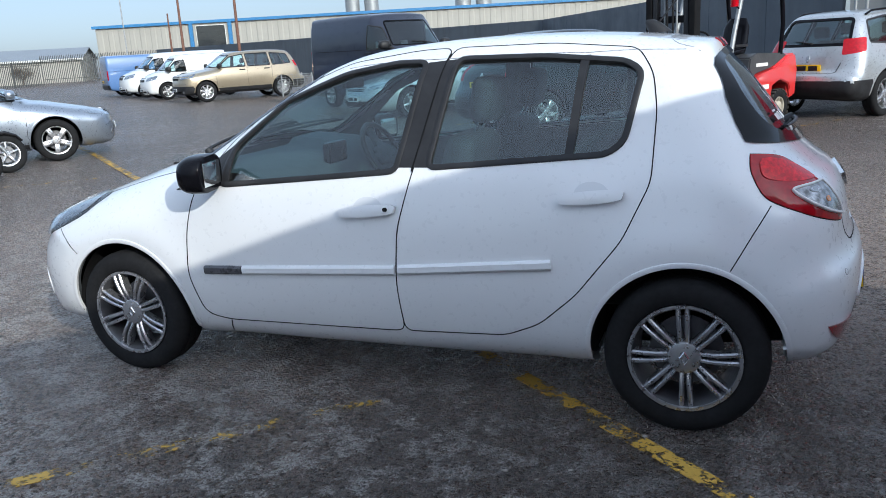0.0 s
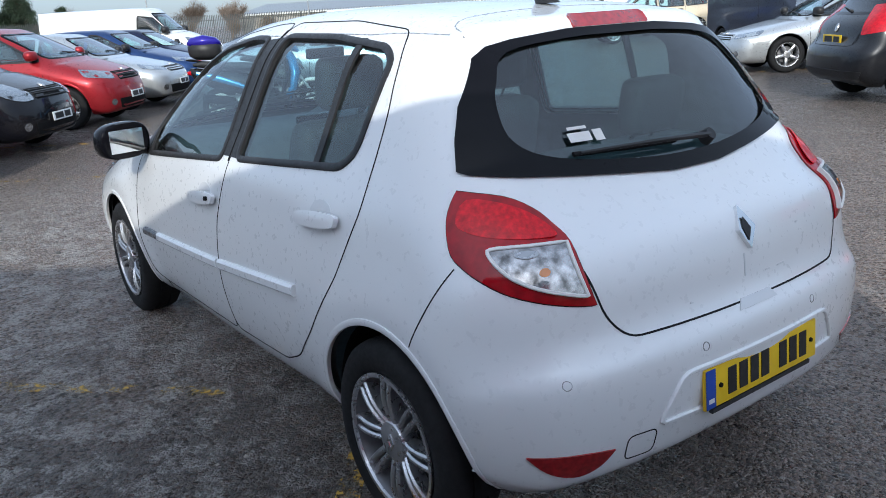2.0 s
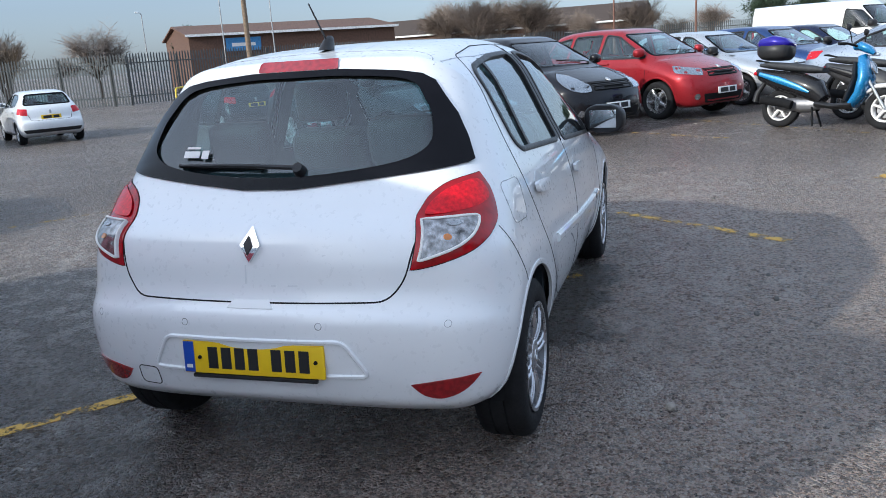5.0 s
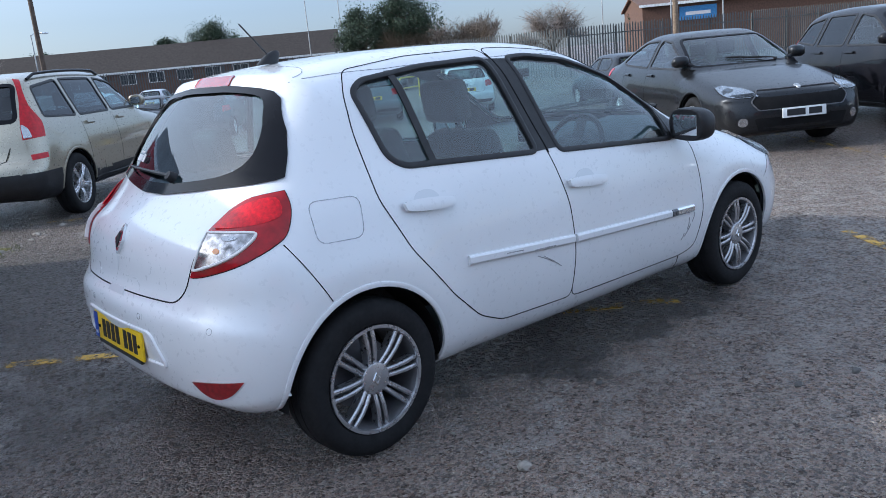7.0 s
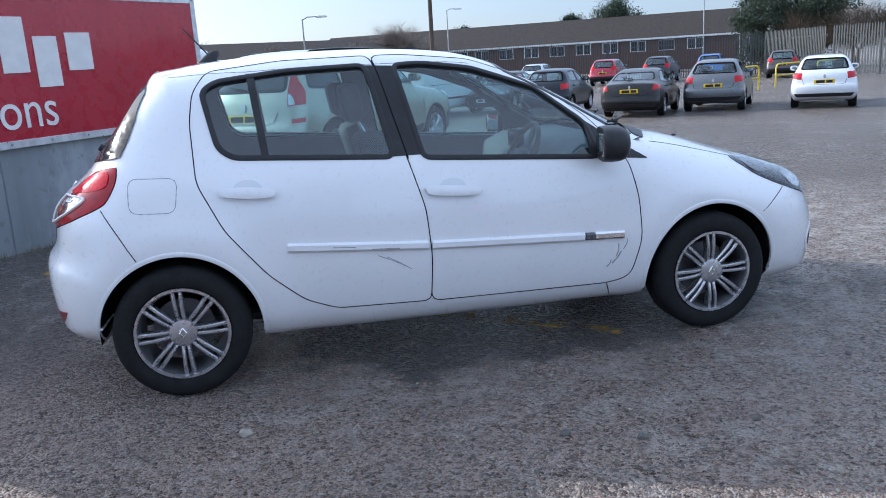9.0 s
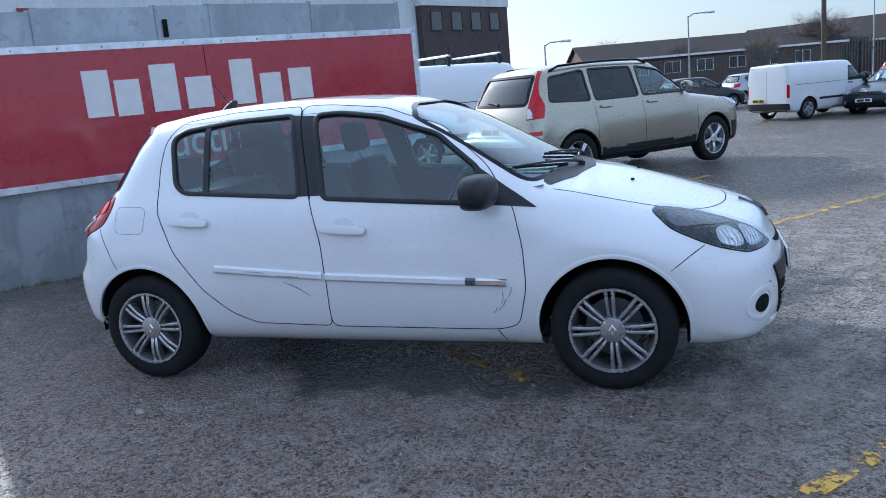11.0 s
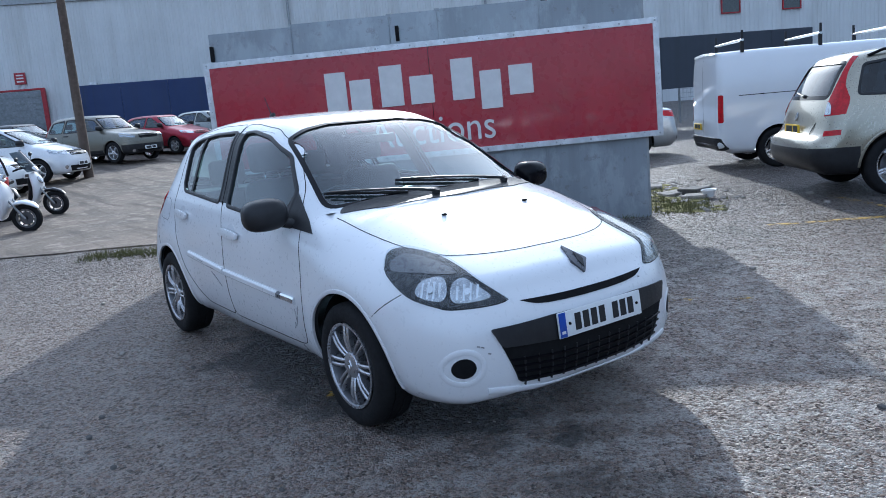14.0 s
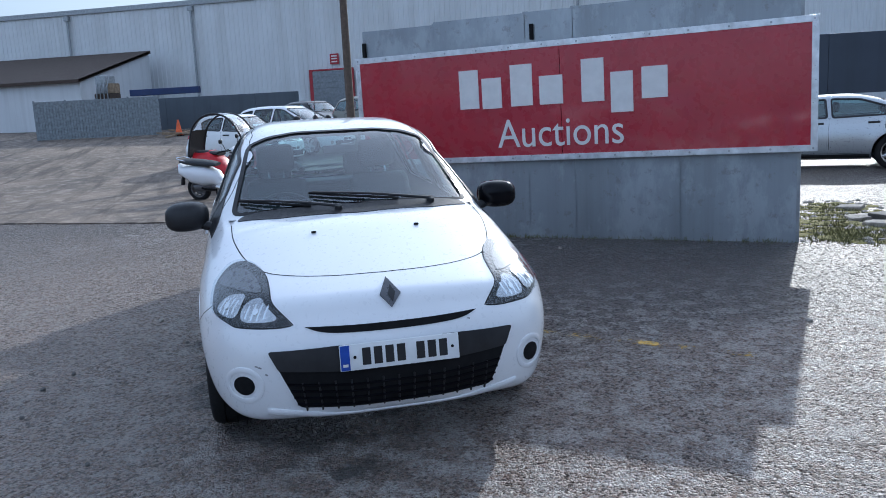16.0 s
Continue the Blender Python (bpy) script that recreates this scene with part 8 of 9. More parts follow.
def frame_of(a, b, z=0.0):
    """A pose whose x runs from a to b and whose y looks to the right of that way's back."""
    d = Vector((b[0] - a[0], b[1] - a[1], 0))
    L = d.length
    d.normalize()
    return Matrix(((d.x, -d.y, 0, a[0]), (d.y, d.x, 0, a[1]), (0, 0, 1, z), (0, 0, 0, 1))), L


def corrugated(bm, L, z0, z1, y, pitch=0.30, depth=0.028, x0=0.0):
    """A ribbed sheet from x0 to L whose ribs stand towards -y."""
    n = int((L - x0) / pitch)
    xs = []
    for k in range(n):
        x = x0 + k * pitch
        xs += [(x, 0), (x + pitch * 0.45, 0), (x + pitch * 0.55, -depth), (x + pitch * 0.9, -depth)]
    xs.append((L, 0))
    grid_mesh(bm, [[(x, y + d, z) for x, d in xs] for z in (z0, z1)])


def window_unit(parent, x, z, w, h, y=0.0, panes=2, frame_mat="win_white"):
    bm = bmesh.new()
    box(bm, x - w / 2, x + w / 2, y - 0.03, y + 0.02, z, z + h, 0.0)
    wn_ = part("window", bm, M["win_glass"], parent)
    bm = bmesh.new()
    t = 0.07
    for a0, a1, b0, b1 in ((-w / 2 - t, w / 2 + t, z - t, z), (-w / 2 - t, w / 2 + t, z + h, z + h + t), (-w / 2 - t, -w / 2, z, z + h), (w / 2, w / 2 + t, z, z + h)):
        box(bm, x + a0, x + a1, y - 0.07, y + 0.01, b0, b1)
    for k in range(1, panes):
        xx = x - w / 2 + w * k / panes
        box(bm, xx - 0.03, xx + 0.03, y - 0.06, y + 0.01, z, z + h)
    part("window_frame", bm, M[frame_mat], wn_)
    return wn_


def big_shed():
    m, L = frame_of((-64.0, -38.0), (-14.8, 62.5))
    m = m @ pose(0, 0, 0, 0, 0, 0)
    sh = thing("warehouse", m, "long pale corrugated warehouse with rain streaks", "warehouse")
    # the yard lies on the -y side of this wall, so ribs stand there
    bm = bmesh.new()
    corrugated(bm, L, 0, 8.6, 0.0)
    part("wall", bm, M["shed_wall"], sh)
    bm = bmesh.new()
    box(bm, -0.2, L + 0.2, -0.12, 0.35, 8.55, 8.85, 0.02)
    part("parapet", bm, M["galv_dull"], sh, "grey metal parapet trim")
    bm = bmesh.new()
    rows = [[(x, y, z) for x in (0, L)] for y, z in ((0.05, 8.6), (18, 10.2), (36, 8.6), (36, 0), (0.05, 0))]
    grid_mesh(bm, rows)
    part("roof", bm, M["galv_dull"], sh)
    bm = bmesh.new()
    corrugated(bm, L - 9, 0, 2.5, -0.25, 0.9, 0.02, 4.0)
    box(bm, 4, L - 9, -0.26, -0.02, 2.5, 2.56)
    part("plinth", bm, M["white_wall"], sh, "pale block plinth")
    # dock door with red surround and its notice
    x = 47.7
    z = gz(-43)
    bm = bmesh.new()
    box(bm, x - 1.15, x + 1.15, -0.36, -0.28, z, z + 2.6)
    rd = part("roller_door", bm, M["door_grey"], sh, "grey roller door")
    for k in range(8):
        bm = bmesh.new()
        box(bm, x - 1.15, x + 1.15, -0.385, -0.363, z + k * 0.33, z + k * 0.33 + 0.3, 0.006)
        part("slat", bm, M["door_grey"], rd)
    for a0, a1, b0, b1 in ((-1.36, -1.15, 0, 2.74), (1.15, 1.36, 0, 2.74), (-1.15, 1.15, 2.64, 2.74)):
        bm = bmesh.new()
        box(bm, x + a0, x + a1, -0.40, -0.20, z + b0, z + b1, 0.02)
        part("door_surround", bm, M["red_trim"], sh, "red door surround")
    bm = bmesh.new()
    box(bm, x - 0.1, x + 0.45, -0.12, -0.07, z + 3.0, z + 3.6, 0.01)
    nt_ = part("notice", bm, M["red_trim"], sh, "red notice board")
    for zz in (3.47, 3.32, 3.15):
        bm = bmesh.new()
        box(bm, x, x + 0.35, -0.135, -0.122, z + zz - 0.04, z + zz + 0.03)
        part("notice_bar", bm, M["off_white"], nt_)
    for xx, zz in ((76, 6.3), (88, 5.6), (92, 5.6)):
        window_unit(sh, xx, zz, 1.1, 1.1, -0.06, 1, "red_trim")
    for xx in (24.0, 30.5, 39.0, 62.0, 73.0):
        bm = bmesh.new()
        tube(bm, [(xx, -0.16, 0.5), (xx, -0.16, 8.4)], 0.07, 8)
        box(bm, xx - 0.16, xx + 0.16, -0.30, -0.06, 8.2, 8.5, 0.02)
        part("downpipe", bm, M["galv_dull"], sh)
    for xx in (51.5, 70, 92):
        bm = bmesh.new()
        box(bm, xx - 0.18, xx + 0.18, -0.42, -0.12, 4.1, 4.35, 0.03)
        part("floodlight", bm, M["aluminium"], sh)
    # dark brick office end
    m2, L2 = frame_of((-18.2, 55.6), (-13.6, 65.0))
    of = thing("office_block", m2, "dark brick office block with small windows", "building")
    bm = bmesh.new()
    box(bm, 0, L2, -0.6, 9, 0, 8.0, 0.02)
    part("wall", bm, M["dark_brick"], of)
    bm = bmesh.new()
    box(bm, -0.1, L2 + 0.1, -0.7, 9.1, 8.0, 9.6, 0.02)
    part("roof_cladding", bm, M["shed_wall"], of, "pale sheet cladding above the brick")
    for r, zz in enumerate((6.2, 2.6)):
        for k in range(4):
            window_unit(of, 1.6 + k * 2.35, zz, 1.15, 1.35, -0.62, 1, "dark_brick")
    # lean-to with brown roof, left of the yard
    m3, L3 = frame_of((-50.3, -28.0), (-41.3, -8.2), 1.0)
    lt = thing("lean_to", m3, "white lean-to with a brown roof", "shed")
    bm = bmesh.new()
    ends = [[bm.verts.new((x, y, zz)) for y, zz in ((-1.0, -1.0), (6.0, -1.0), (6.0, 4.75), (-1.0, 2.95))] for x in (0, L3)]
    bm.faces.new(ends[0])
    bm.faces.new(ends[1][::-1])
    for k in range(4):
        bm.faces.new((ends[0][k], ends[0][(k + 1) % 4], ends[1][(k + 1) % 4], ends[1][k]))
    part("wall", bm, M["white_wall"], lt)
    bm = bmesh.new()
    rows = [[(x, y, zz) for x in (-0.2, L3 + 0.15)] for y, zz in ((-1.3, 2.90), (6.0, 4.78), (6.0, 4.95), (-1.3, 3.07), (-1.3, 2.90))]
    grid_mesh(bm, rows)
    part("roof", bm, M["roof_brown"], lt, "brown felt roof")
    # low grey wall, blue sheeting, dark canopy
    for nm, a, b, z1, mm, lab in (
        ("yard_wall", (-38.2, -6.4), (-35.2, 2.2), 1.55, "hoard_dark", "low dark grey sheet wall"),
        ("blue_fence", (-39.2, 6.6), (-30.0, 27.0), 2.75, "blue_sheet", "dark blue sheeting fence"),
        ("dark_canopy", (-17.5, 15.2), (-12.5, 27.5), 3.1, "navy", "dark slate-coloured sheet screen"),
    ):
        mm_, LL = frame_of(a, b, gz(a[0]))
        th = thing(nm, mm_, lab, "fence")
        z0 = 1.25 if nm == "dark_canopy" else 0
        k = 0.0
        while k < LL - 0.1:
            bm = bmesh.new()
            box(bm, k + 0.01, min(k + 2.3, LL), -0.03, 0.03, z0, z1, 0.005)
            part("sheet", bm, M[mm], th)
            bm = bmesh.new()
            box(bm, k - 0.04, k + 0.04, 0.04, 0.12, 0, z1 - 0.05)
            part("post", bm, M["galv_dull"], th)
            k += 2.3


def palisade_panels():
    m, L = frame_of((-34.4, -9.6), (-33.2, -4.1), gz(-34))
    grp = "palisade panels"
    base = None
    for p in range(4):
        mm = m @ pose(p * 1.40, 0, 0)
        if base is None:
            base = thing("palisade_panel", mm, "grey steel palisade panel standing in the yard", "fence", grp)
            for k in range(10):
                bm = bmesh.new()
                box(bm, 0.022 + k * 0.135, 0.147 + k * 0.135, -0.02, 0.02, 0.05, 1.75, 0.006)
                part("pale", bm, M["panel_steel"], base)
            for z in (0.35, 1.4):
                bm = bmesh.new()
                box(bm, 0, 1.36, 0.022, 0.07, z, z + 0.06, 0.004)
                part("rail", bm, M["panel_steel"], base)
            bm = bmesh.new()
            box(bm, -0.04, 0.02, 0.0, 0.08, 0, 1.8, 0.004)
            part("post", bm, M["panel_steel"], base)
        else:
            copy_thing(base, mm)


def palisade_fence(pts, h=2.75):
    """A spiked steel fence along points: posts, two rails and joined pales."""
    for a, b in zip(pts, pts[1:]):
        m, L = frame_of(a, b, min(gz(*a), gz(*b)))
        fe = tagged(thing("palisade_fence", m, "grey galvanised palisade fence with pointed pales", "fence", "boundary fence"), kind="structure")
        bm = bmesh.new()
        n = int(L / 0.16)
        for k in range(n):
            x = k * 0.16
            hh = h + 0.02 * math.sin(k * 1.7)
            vs = [bm.verts.new(p) for p in ((x, -0.01, 0.06), (x + 0.07, -0.01, 0.06), (x + 0.07, -0.01, hh - 0.10), (x + 0.035, -0.01, hh), (x, -0.01, hh - 0.10))]
            bm.faces.new(vs)
            w2 = [bm.verts.new(v.co + Vector((0, 0.02, 0))) for v in vs]
            bm.faces.new(w2[::-1])
            for i in range(5):
                bm.faces.new((vs[i], vs[(i + 1) % 5], w2[(i + 1) % 5], w2[i]))
        tagged(part("pale", bm, M["galv_fence"], fe), kind="stuff")
        for z in (0.45, h - 0.55):
            bm = bmesh.new()
            box(bm, 0, L, 0.012, 0.06, z, z + 0.06)
            part("rail", bm, M["galv_fence"], fe)
        me = None
        for k in range(int(L / 2.75) + 1):
            if me is None:
                bm = bmesh.new()
                box(bm, -0.05, 0.05, 0.06, 0.13, 0, h - 0.15)
                po = part("post", bm, M["galv_fence"], fe)
                me = po.data
            else:
                po = new("post", me)
                po.parent = fe
            po.matrix_basis = pose(k * 2.75, 0, 0)


def lamp_post(x, y, h, arm=0.9, r=0.06, mat="steel_pole", turn=0.0, head=True, lean=0.0):
    lp = thing("lamp_post" if head else "pole", pose(x, y, gz(x, y), 0, lean, turn), "tall grey lamp post with a short arm" if head else "tall plain pole standing in the yard", "lamp post" if head else "pole", "posts")
    bm = bmesh.new()
    tube(bm, [(0, 0, 0), (0, 0, h * 0.5), (0, 0, h)], r, 10, r_end=r * 0.6)
    part("shaft", bm, M[mat], lp, smooth=50)
    if head:
        bm = bmesh.new()
        tube(bm, [(0, 0, h - 0.05), (arm * 0.3, 0, h + 0.10), (arm, 0, h + 0.12)], r * 0.5, 8)
        part("arm", bm, M[mat], lp, smooth=50)
        bm = bmesh.new()
        box(bm, arm - 0.1, arm + 0.45, -0.12, 0.12, h + 0.06, h + 0.17, 0.03)
        part("lantern", bm, M["aluminium"], lp)


def gabled(name, a, b, depth, wall, ridge, mat, label, wins=(), roof="tile_roof", z=0.0, sign=None):
    m, L = frame_of(a, b, z)
    bd = thing(name, m, label, "building")
    bm = bmesh.new()
    ends = [(0, -0.6), (depth, -0.6), (depth, wall), (depth / 2, ridge), (0, wall)]
    rows = [[bm.verts.new((x, y, zz)) for y, zz in ends] for x in (0, L)]
    bm.faces.new(rows[0])
    bm.faces.new(rows[1][::-1])
    for i in range(5):
        bm.faces.new((rows[0][i], rows[0][(i + 1) % 5], rows[1][(i + 1) % 5], rows[1][i]))
    part("wall", bm, M[mat], bd)
    bm = bmesh.new()
    o = 0.35
    k = (ridge - wall) / (depth / 2)
    for s in (0, 1):
        prof = [(-o, wall - o * k), (depth / 2, ridge), (depth / 2, ridge + 0.14), (-o, wall - o * k + 0.14)]
        if s:
            prof = [(depth - y, zz) for y, zz in prof]
        r2 = [[bm.verts.new((x, y, zz + 0.02)) for y, zz in prof] for x in (-0.3, L + 0.3)]
        bm.faces.new(r2[0])
        bm.faces.new(r2[1][::-1])
        for i in range(4):
            bm.faces.new((r2[0][i], r2[0][(i + 1) % 4], r2[1][(i + 1) % 4], r2[1][i]))
    part("roof", bm, M[roof], bd)
    bm = bmesh.new()
    box(bm, -0.3, L + 0.3, -o - 0.06, -o + 0.02, wall - o * k - 0.02, wall - o * k + 0.18)
    part("fascia", bm, M["win_white"], bd)
    for x, zz, w, h in wins:
        window_unit(bd, x, zz, w, h, -0.02)
    if sign:
        x0, x1, z0, z1 = sign
        bm = bmesh.new()
        box(bm, x0, x1, -0.10, -0.02, z0, z1, 0.01)
        sg = part("sign", bm, M["blue_trim"], bd, "blue sign board")
        bm = bmesh.new()
        box(bm, x0 + 0.5, x1 - 0.5, -0.115, -0.102, z0 + (z1 - z0) * 0.35, z0 + (z1 - z0) * 0.6)
        part("sign_bar", bm, M["off_white"], sg)
    return bd


def cream_works():
    m, L = frame_of((10.5, -92.6), (68.6, -69.5))
    cw = thing("factory", m, "long cream sheet-clad factory with blue trim", "factory")
    # the yard lies on the +y side
    bm = bmesh.new()
    box(bm, 0, L, -30, -0.06, 0, 5.5)
    part("wall", bm, M["cream_sheet"], cw)
    bm = bmesh.new()
    corrugated(bm, L, 0, 5.55, 0.0, 1.2, -0.04)
    part("front_wall", bm, M["cream_sheet"], cw, "cream ribbed front sheeting")
    bm = bmesh.new()
    box(bm, -0.3, L + 0.3, -0.2, 0.3, 5.5, 5.8)
    part("fascia", bm, M["blue_trim"], cw, "blue fascia")
    window_unit(cw, L - 13.0, 2.9, 3.2, 2.3, 0.12, 4)
    for xx in (L - 15.2, L - 10.8):
        bm = bmesh.new()
        box(bm, xx - 0.2, xx + 0.2, 0.06, 0.3, 1.0, 5.5)
        part("window_post", bm, M["blue_trim"], cw, "blue upright")
    for k, (xx, r, h) in enumerate(((L - 28, 0.9, 8.6), (L - 30.4, 0.9, 8.6), (L - 42.0, 1.0, 9.0), (L - 44.6, 1.0, 9.0))):
        bm = bmesh.new()
        bmesh.ops.create_cone(bm, cap_ends=True, segments=20, radius1=r, radius2=r, depth=h, matrix=pose(xx, -12, h / 2))
        part("silo", bm, M["galv_dull"], cw, smooth=50)


def sheet_hoardings():
    for a, b, h, mat, lab in (((49, -56), (10, -42), 2.6, "hoard_dark", "dark grey sheet hoarding"), ((10, -42), (1.6, -25.5), 2.6, "hoard_dark", "dark grey sheet hoarding"), ((1.6, -25.5), (-3.2, -17.2), 3.4, "hoard_dark", "tall dark grey sheet hoarding"), ((-3.3, -17.0), (-10.0, -14.6), 4.6, "light_sheet", "tall light grey sheet wall")):
        m, L = frame_of(a, b, 0)
        th = tagged(thing("yard_hoarding", m, lab + " along the yard", "hoarding", "yard hoardings"), kind="structure")
        n = max(1, int(L / 2.4))
        for k in range(n):
            bm = bmesh.new()
            box(bm, L * k / n + 0.008, L * (k + 1) / n - 0.008, -0.04, 0.04, 0, h, 0.006)
            part("sheet", bm, M[mat], th)
    # red board and tube barrier beside it
    m, L = frame_of((-5.6, -15.6), (-9.0, -14.2), 0)
    rb = thing("red_board", m, "plain red board on the grey wall", "board")
    bm = bmesh.new()
    box(bm, 0, L, -0.2, -0.12, 1.9, 3.6, 0.01)
    part("panel", bm, M["board_red"], rb)
    m, L = frame_of((-3.3, -15.8), (-5.6, -15.0), 0)
    br = thing("tube_barrier", m, "galvanised tube gate against the wall", "gate")
    for p in ([(0, 0, 0), (0, 0, 3.0)], [(0.22, 0, 0), (0.22, 0, 3.0)], [(0, 0, 2.5), (L, 0, 2.6)], [(0, 0, 2.2), (L, 0, 2.3)]):
        bm = bmesh.new()
        tube(bm, p, 0.035, 8)
        part("tube", bm, M["galv_dull"], br, smooth=50)


def yellow_rails():
    base = None
    run = [((20.2, 14.4), (22.2, 15.0)), ((22.6, 15.1), (24.6, 15.7)), ((17.0, 21.5), (19.0, 22.4)), ((19.4, 22.5), (21.4, 23.4)), ((25.2, 15.9), (27.2, 16.4)), ((14.2, 19.9), (16.4, 20.9))]
    for a, b in run:
        a, b = [(-0.8 + 1.25 * (p[0] + 0.8), -4.4 + 1.25 * (p[1] + 4.4)) for p in (a, b)]
        m, L = frame_of(a, b, gz(*a))
        if base is None:
            base = thing("hoop_barrier", m, "yellow painted steel hoop barrier", "barrier", "yellow barriers")
            bm = bmesh.new()
            tube(bm, [(0, 0, 0), (0, 0, 0.8), (0.06, 0, 0.94), (0.2, 0, 1.0), (1.9, 0, 1.0), (2.04, 0, 0.94), (2.1, 0, 0.8), (2.1, 0, 0)], 0.04, 8)
            part("hoop", bm, M["yellow_rail"], base, smooth=50)
            bm = bmesh.new()
            tube(bm, [(0, 0, 0.5), (2.1, 0, 0.5)], 0.03, 8)
            part("cross_rail", bm, M["yellow_rail"], base, smooth=50)
        else:
            copy_thing(base, m)


big_shed()
palisade_panels()
palisade_fence([(-11.0, 66.0), (-7.4, 64.0), (11.6, 50.7), (23.1, 47.5), (30.9, 43.0), (30.3, 36.2)])
palisade_fence([(30.5, 36.0), (33.2, 27.2), (42.1, 21.0), (58.0, 17.0), (70.0, 4.0), (74.0, -25.0), (63.0, -56.0), (50.0, -66.0)])
cream_works()
sheet_hoardings()
yellow_rails()
gabled("school_building", (6.0, 98.0), (46.7, 70.4), 9.0, 3.0, 5.4, "brick", "long brown brick building with a tiled roof", [(4 + 5.0 * k, 1.7, 1.5, 0.95) for k in range(4)] + [(21.5 + 2.9 * k, 1.7, 1.5, 0.95) for k in range(9)])
gabled("low_building", (-8.0, 76.0), (16.0, 84.0), 10.0, 3.0, 4.6, "brick", "low dark brick building behind a fence", [(2 + 3.2 * k, 1.4, 1.5, 1.0) for k in range(7)])
gabled("brown_hall", (56.0, 38.3), (68.5, 24.6), 14.0, 3.9, 4.9, "brick", "plain brown brick hall with a low roof", roof="brick", sign=(3.0, 6.0, 2.5, 3.6))
gabled("brick_works", (96.0, 40.0), (92.0, 4.0), 12.0, 3.4, 5.4, "brick", "red-brown brick works behind trees", [(4 + 5 * k, 1.3, 2.2, 1.1) for k in range(6)], roof="roof_brown")
gabled("far_shed", (96.0, -40.0), (66.0, -64.0), 16.0, 2.3, 3.5, "cream_sheet", "long low pale shed beyond the fence", roof="galv_dull")
for x, y, h, kw in (
    (-20.6, 2.81, 9.5, dict(head=False, mat="pole_wood", r=0.14)),
    (6.9, 32.5, 8.5, dict(head=False, mat="pole_wood", r=0.12)),
    (27.5, 16.6, 8.0, dict(head=False, mat="wood", r=0.13)),
    (31.5, 51.5, 8.5, dict(head=False, r=0.05)), (34.2, 51.0, 8.5, dict(head=False, r=0.05)),
    (45.9, 28.9, 6.2, dict(turn=40)), (46.8, 25.6, 7.0, dict(head=False, r=0.05)), (60.0, -2.0, 7.5, dict(head=False, mat="pole_red", r=0.09)), (61.0, 4.0, 7.5, dict(head=False, mat="pole_red", r=0.09)),
    (39.6, -47.9, 8.0, dict(head=False, mat="pole_red", r=0.12)), (35.6, -49.4, 8.0, dict(head=False, mat="pole_red", r=0.14)), (40.2, -47.3, 5.0, dict(head=False, mat="pole_red", r=0.09)), (43.7, -46.4, 8.0, dict(turn=20)),
    (1.6, 40.7, 4.6, dict(turn=10)), (-5.4, 37.3, 3.6, dict(turn=10)), (58.0, 44.0, 6.5, dict(turn=200)), (66.0, -34.0, 8.0, dict(turn=120)), (68.0, -20.0, 7.0, dict(turn=120)), (14.0, 60.0, 6.0, dict(turn=20)),
):
    lamp_post(x, y, h, **kw)

# ---------------------------------------------------------------- trees and weeds
M["bark"] = plain("bark", (0.12, 0.09, 0.07), 0.9, var=0.3, scale=10)
M["twig"] = leaf_mat("bare_twigs", (0.20, 0.155, 0.125))
M["conifer"] = leaf_mat("evergreen_leaves", (0.030, 0.052, 0.026))
M["bush"] = leaf_mat("brown_bush_twigs", (0.13, 0.09, 0.055))
M["grass"] = leaf_mat("grass_blades", (0.13, 0.125, 0.045))


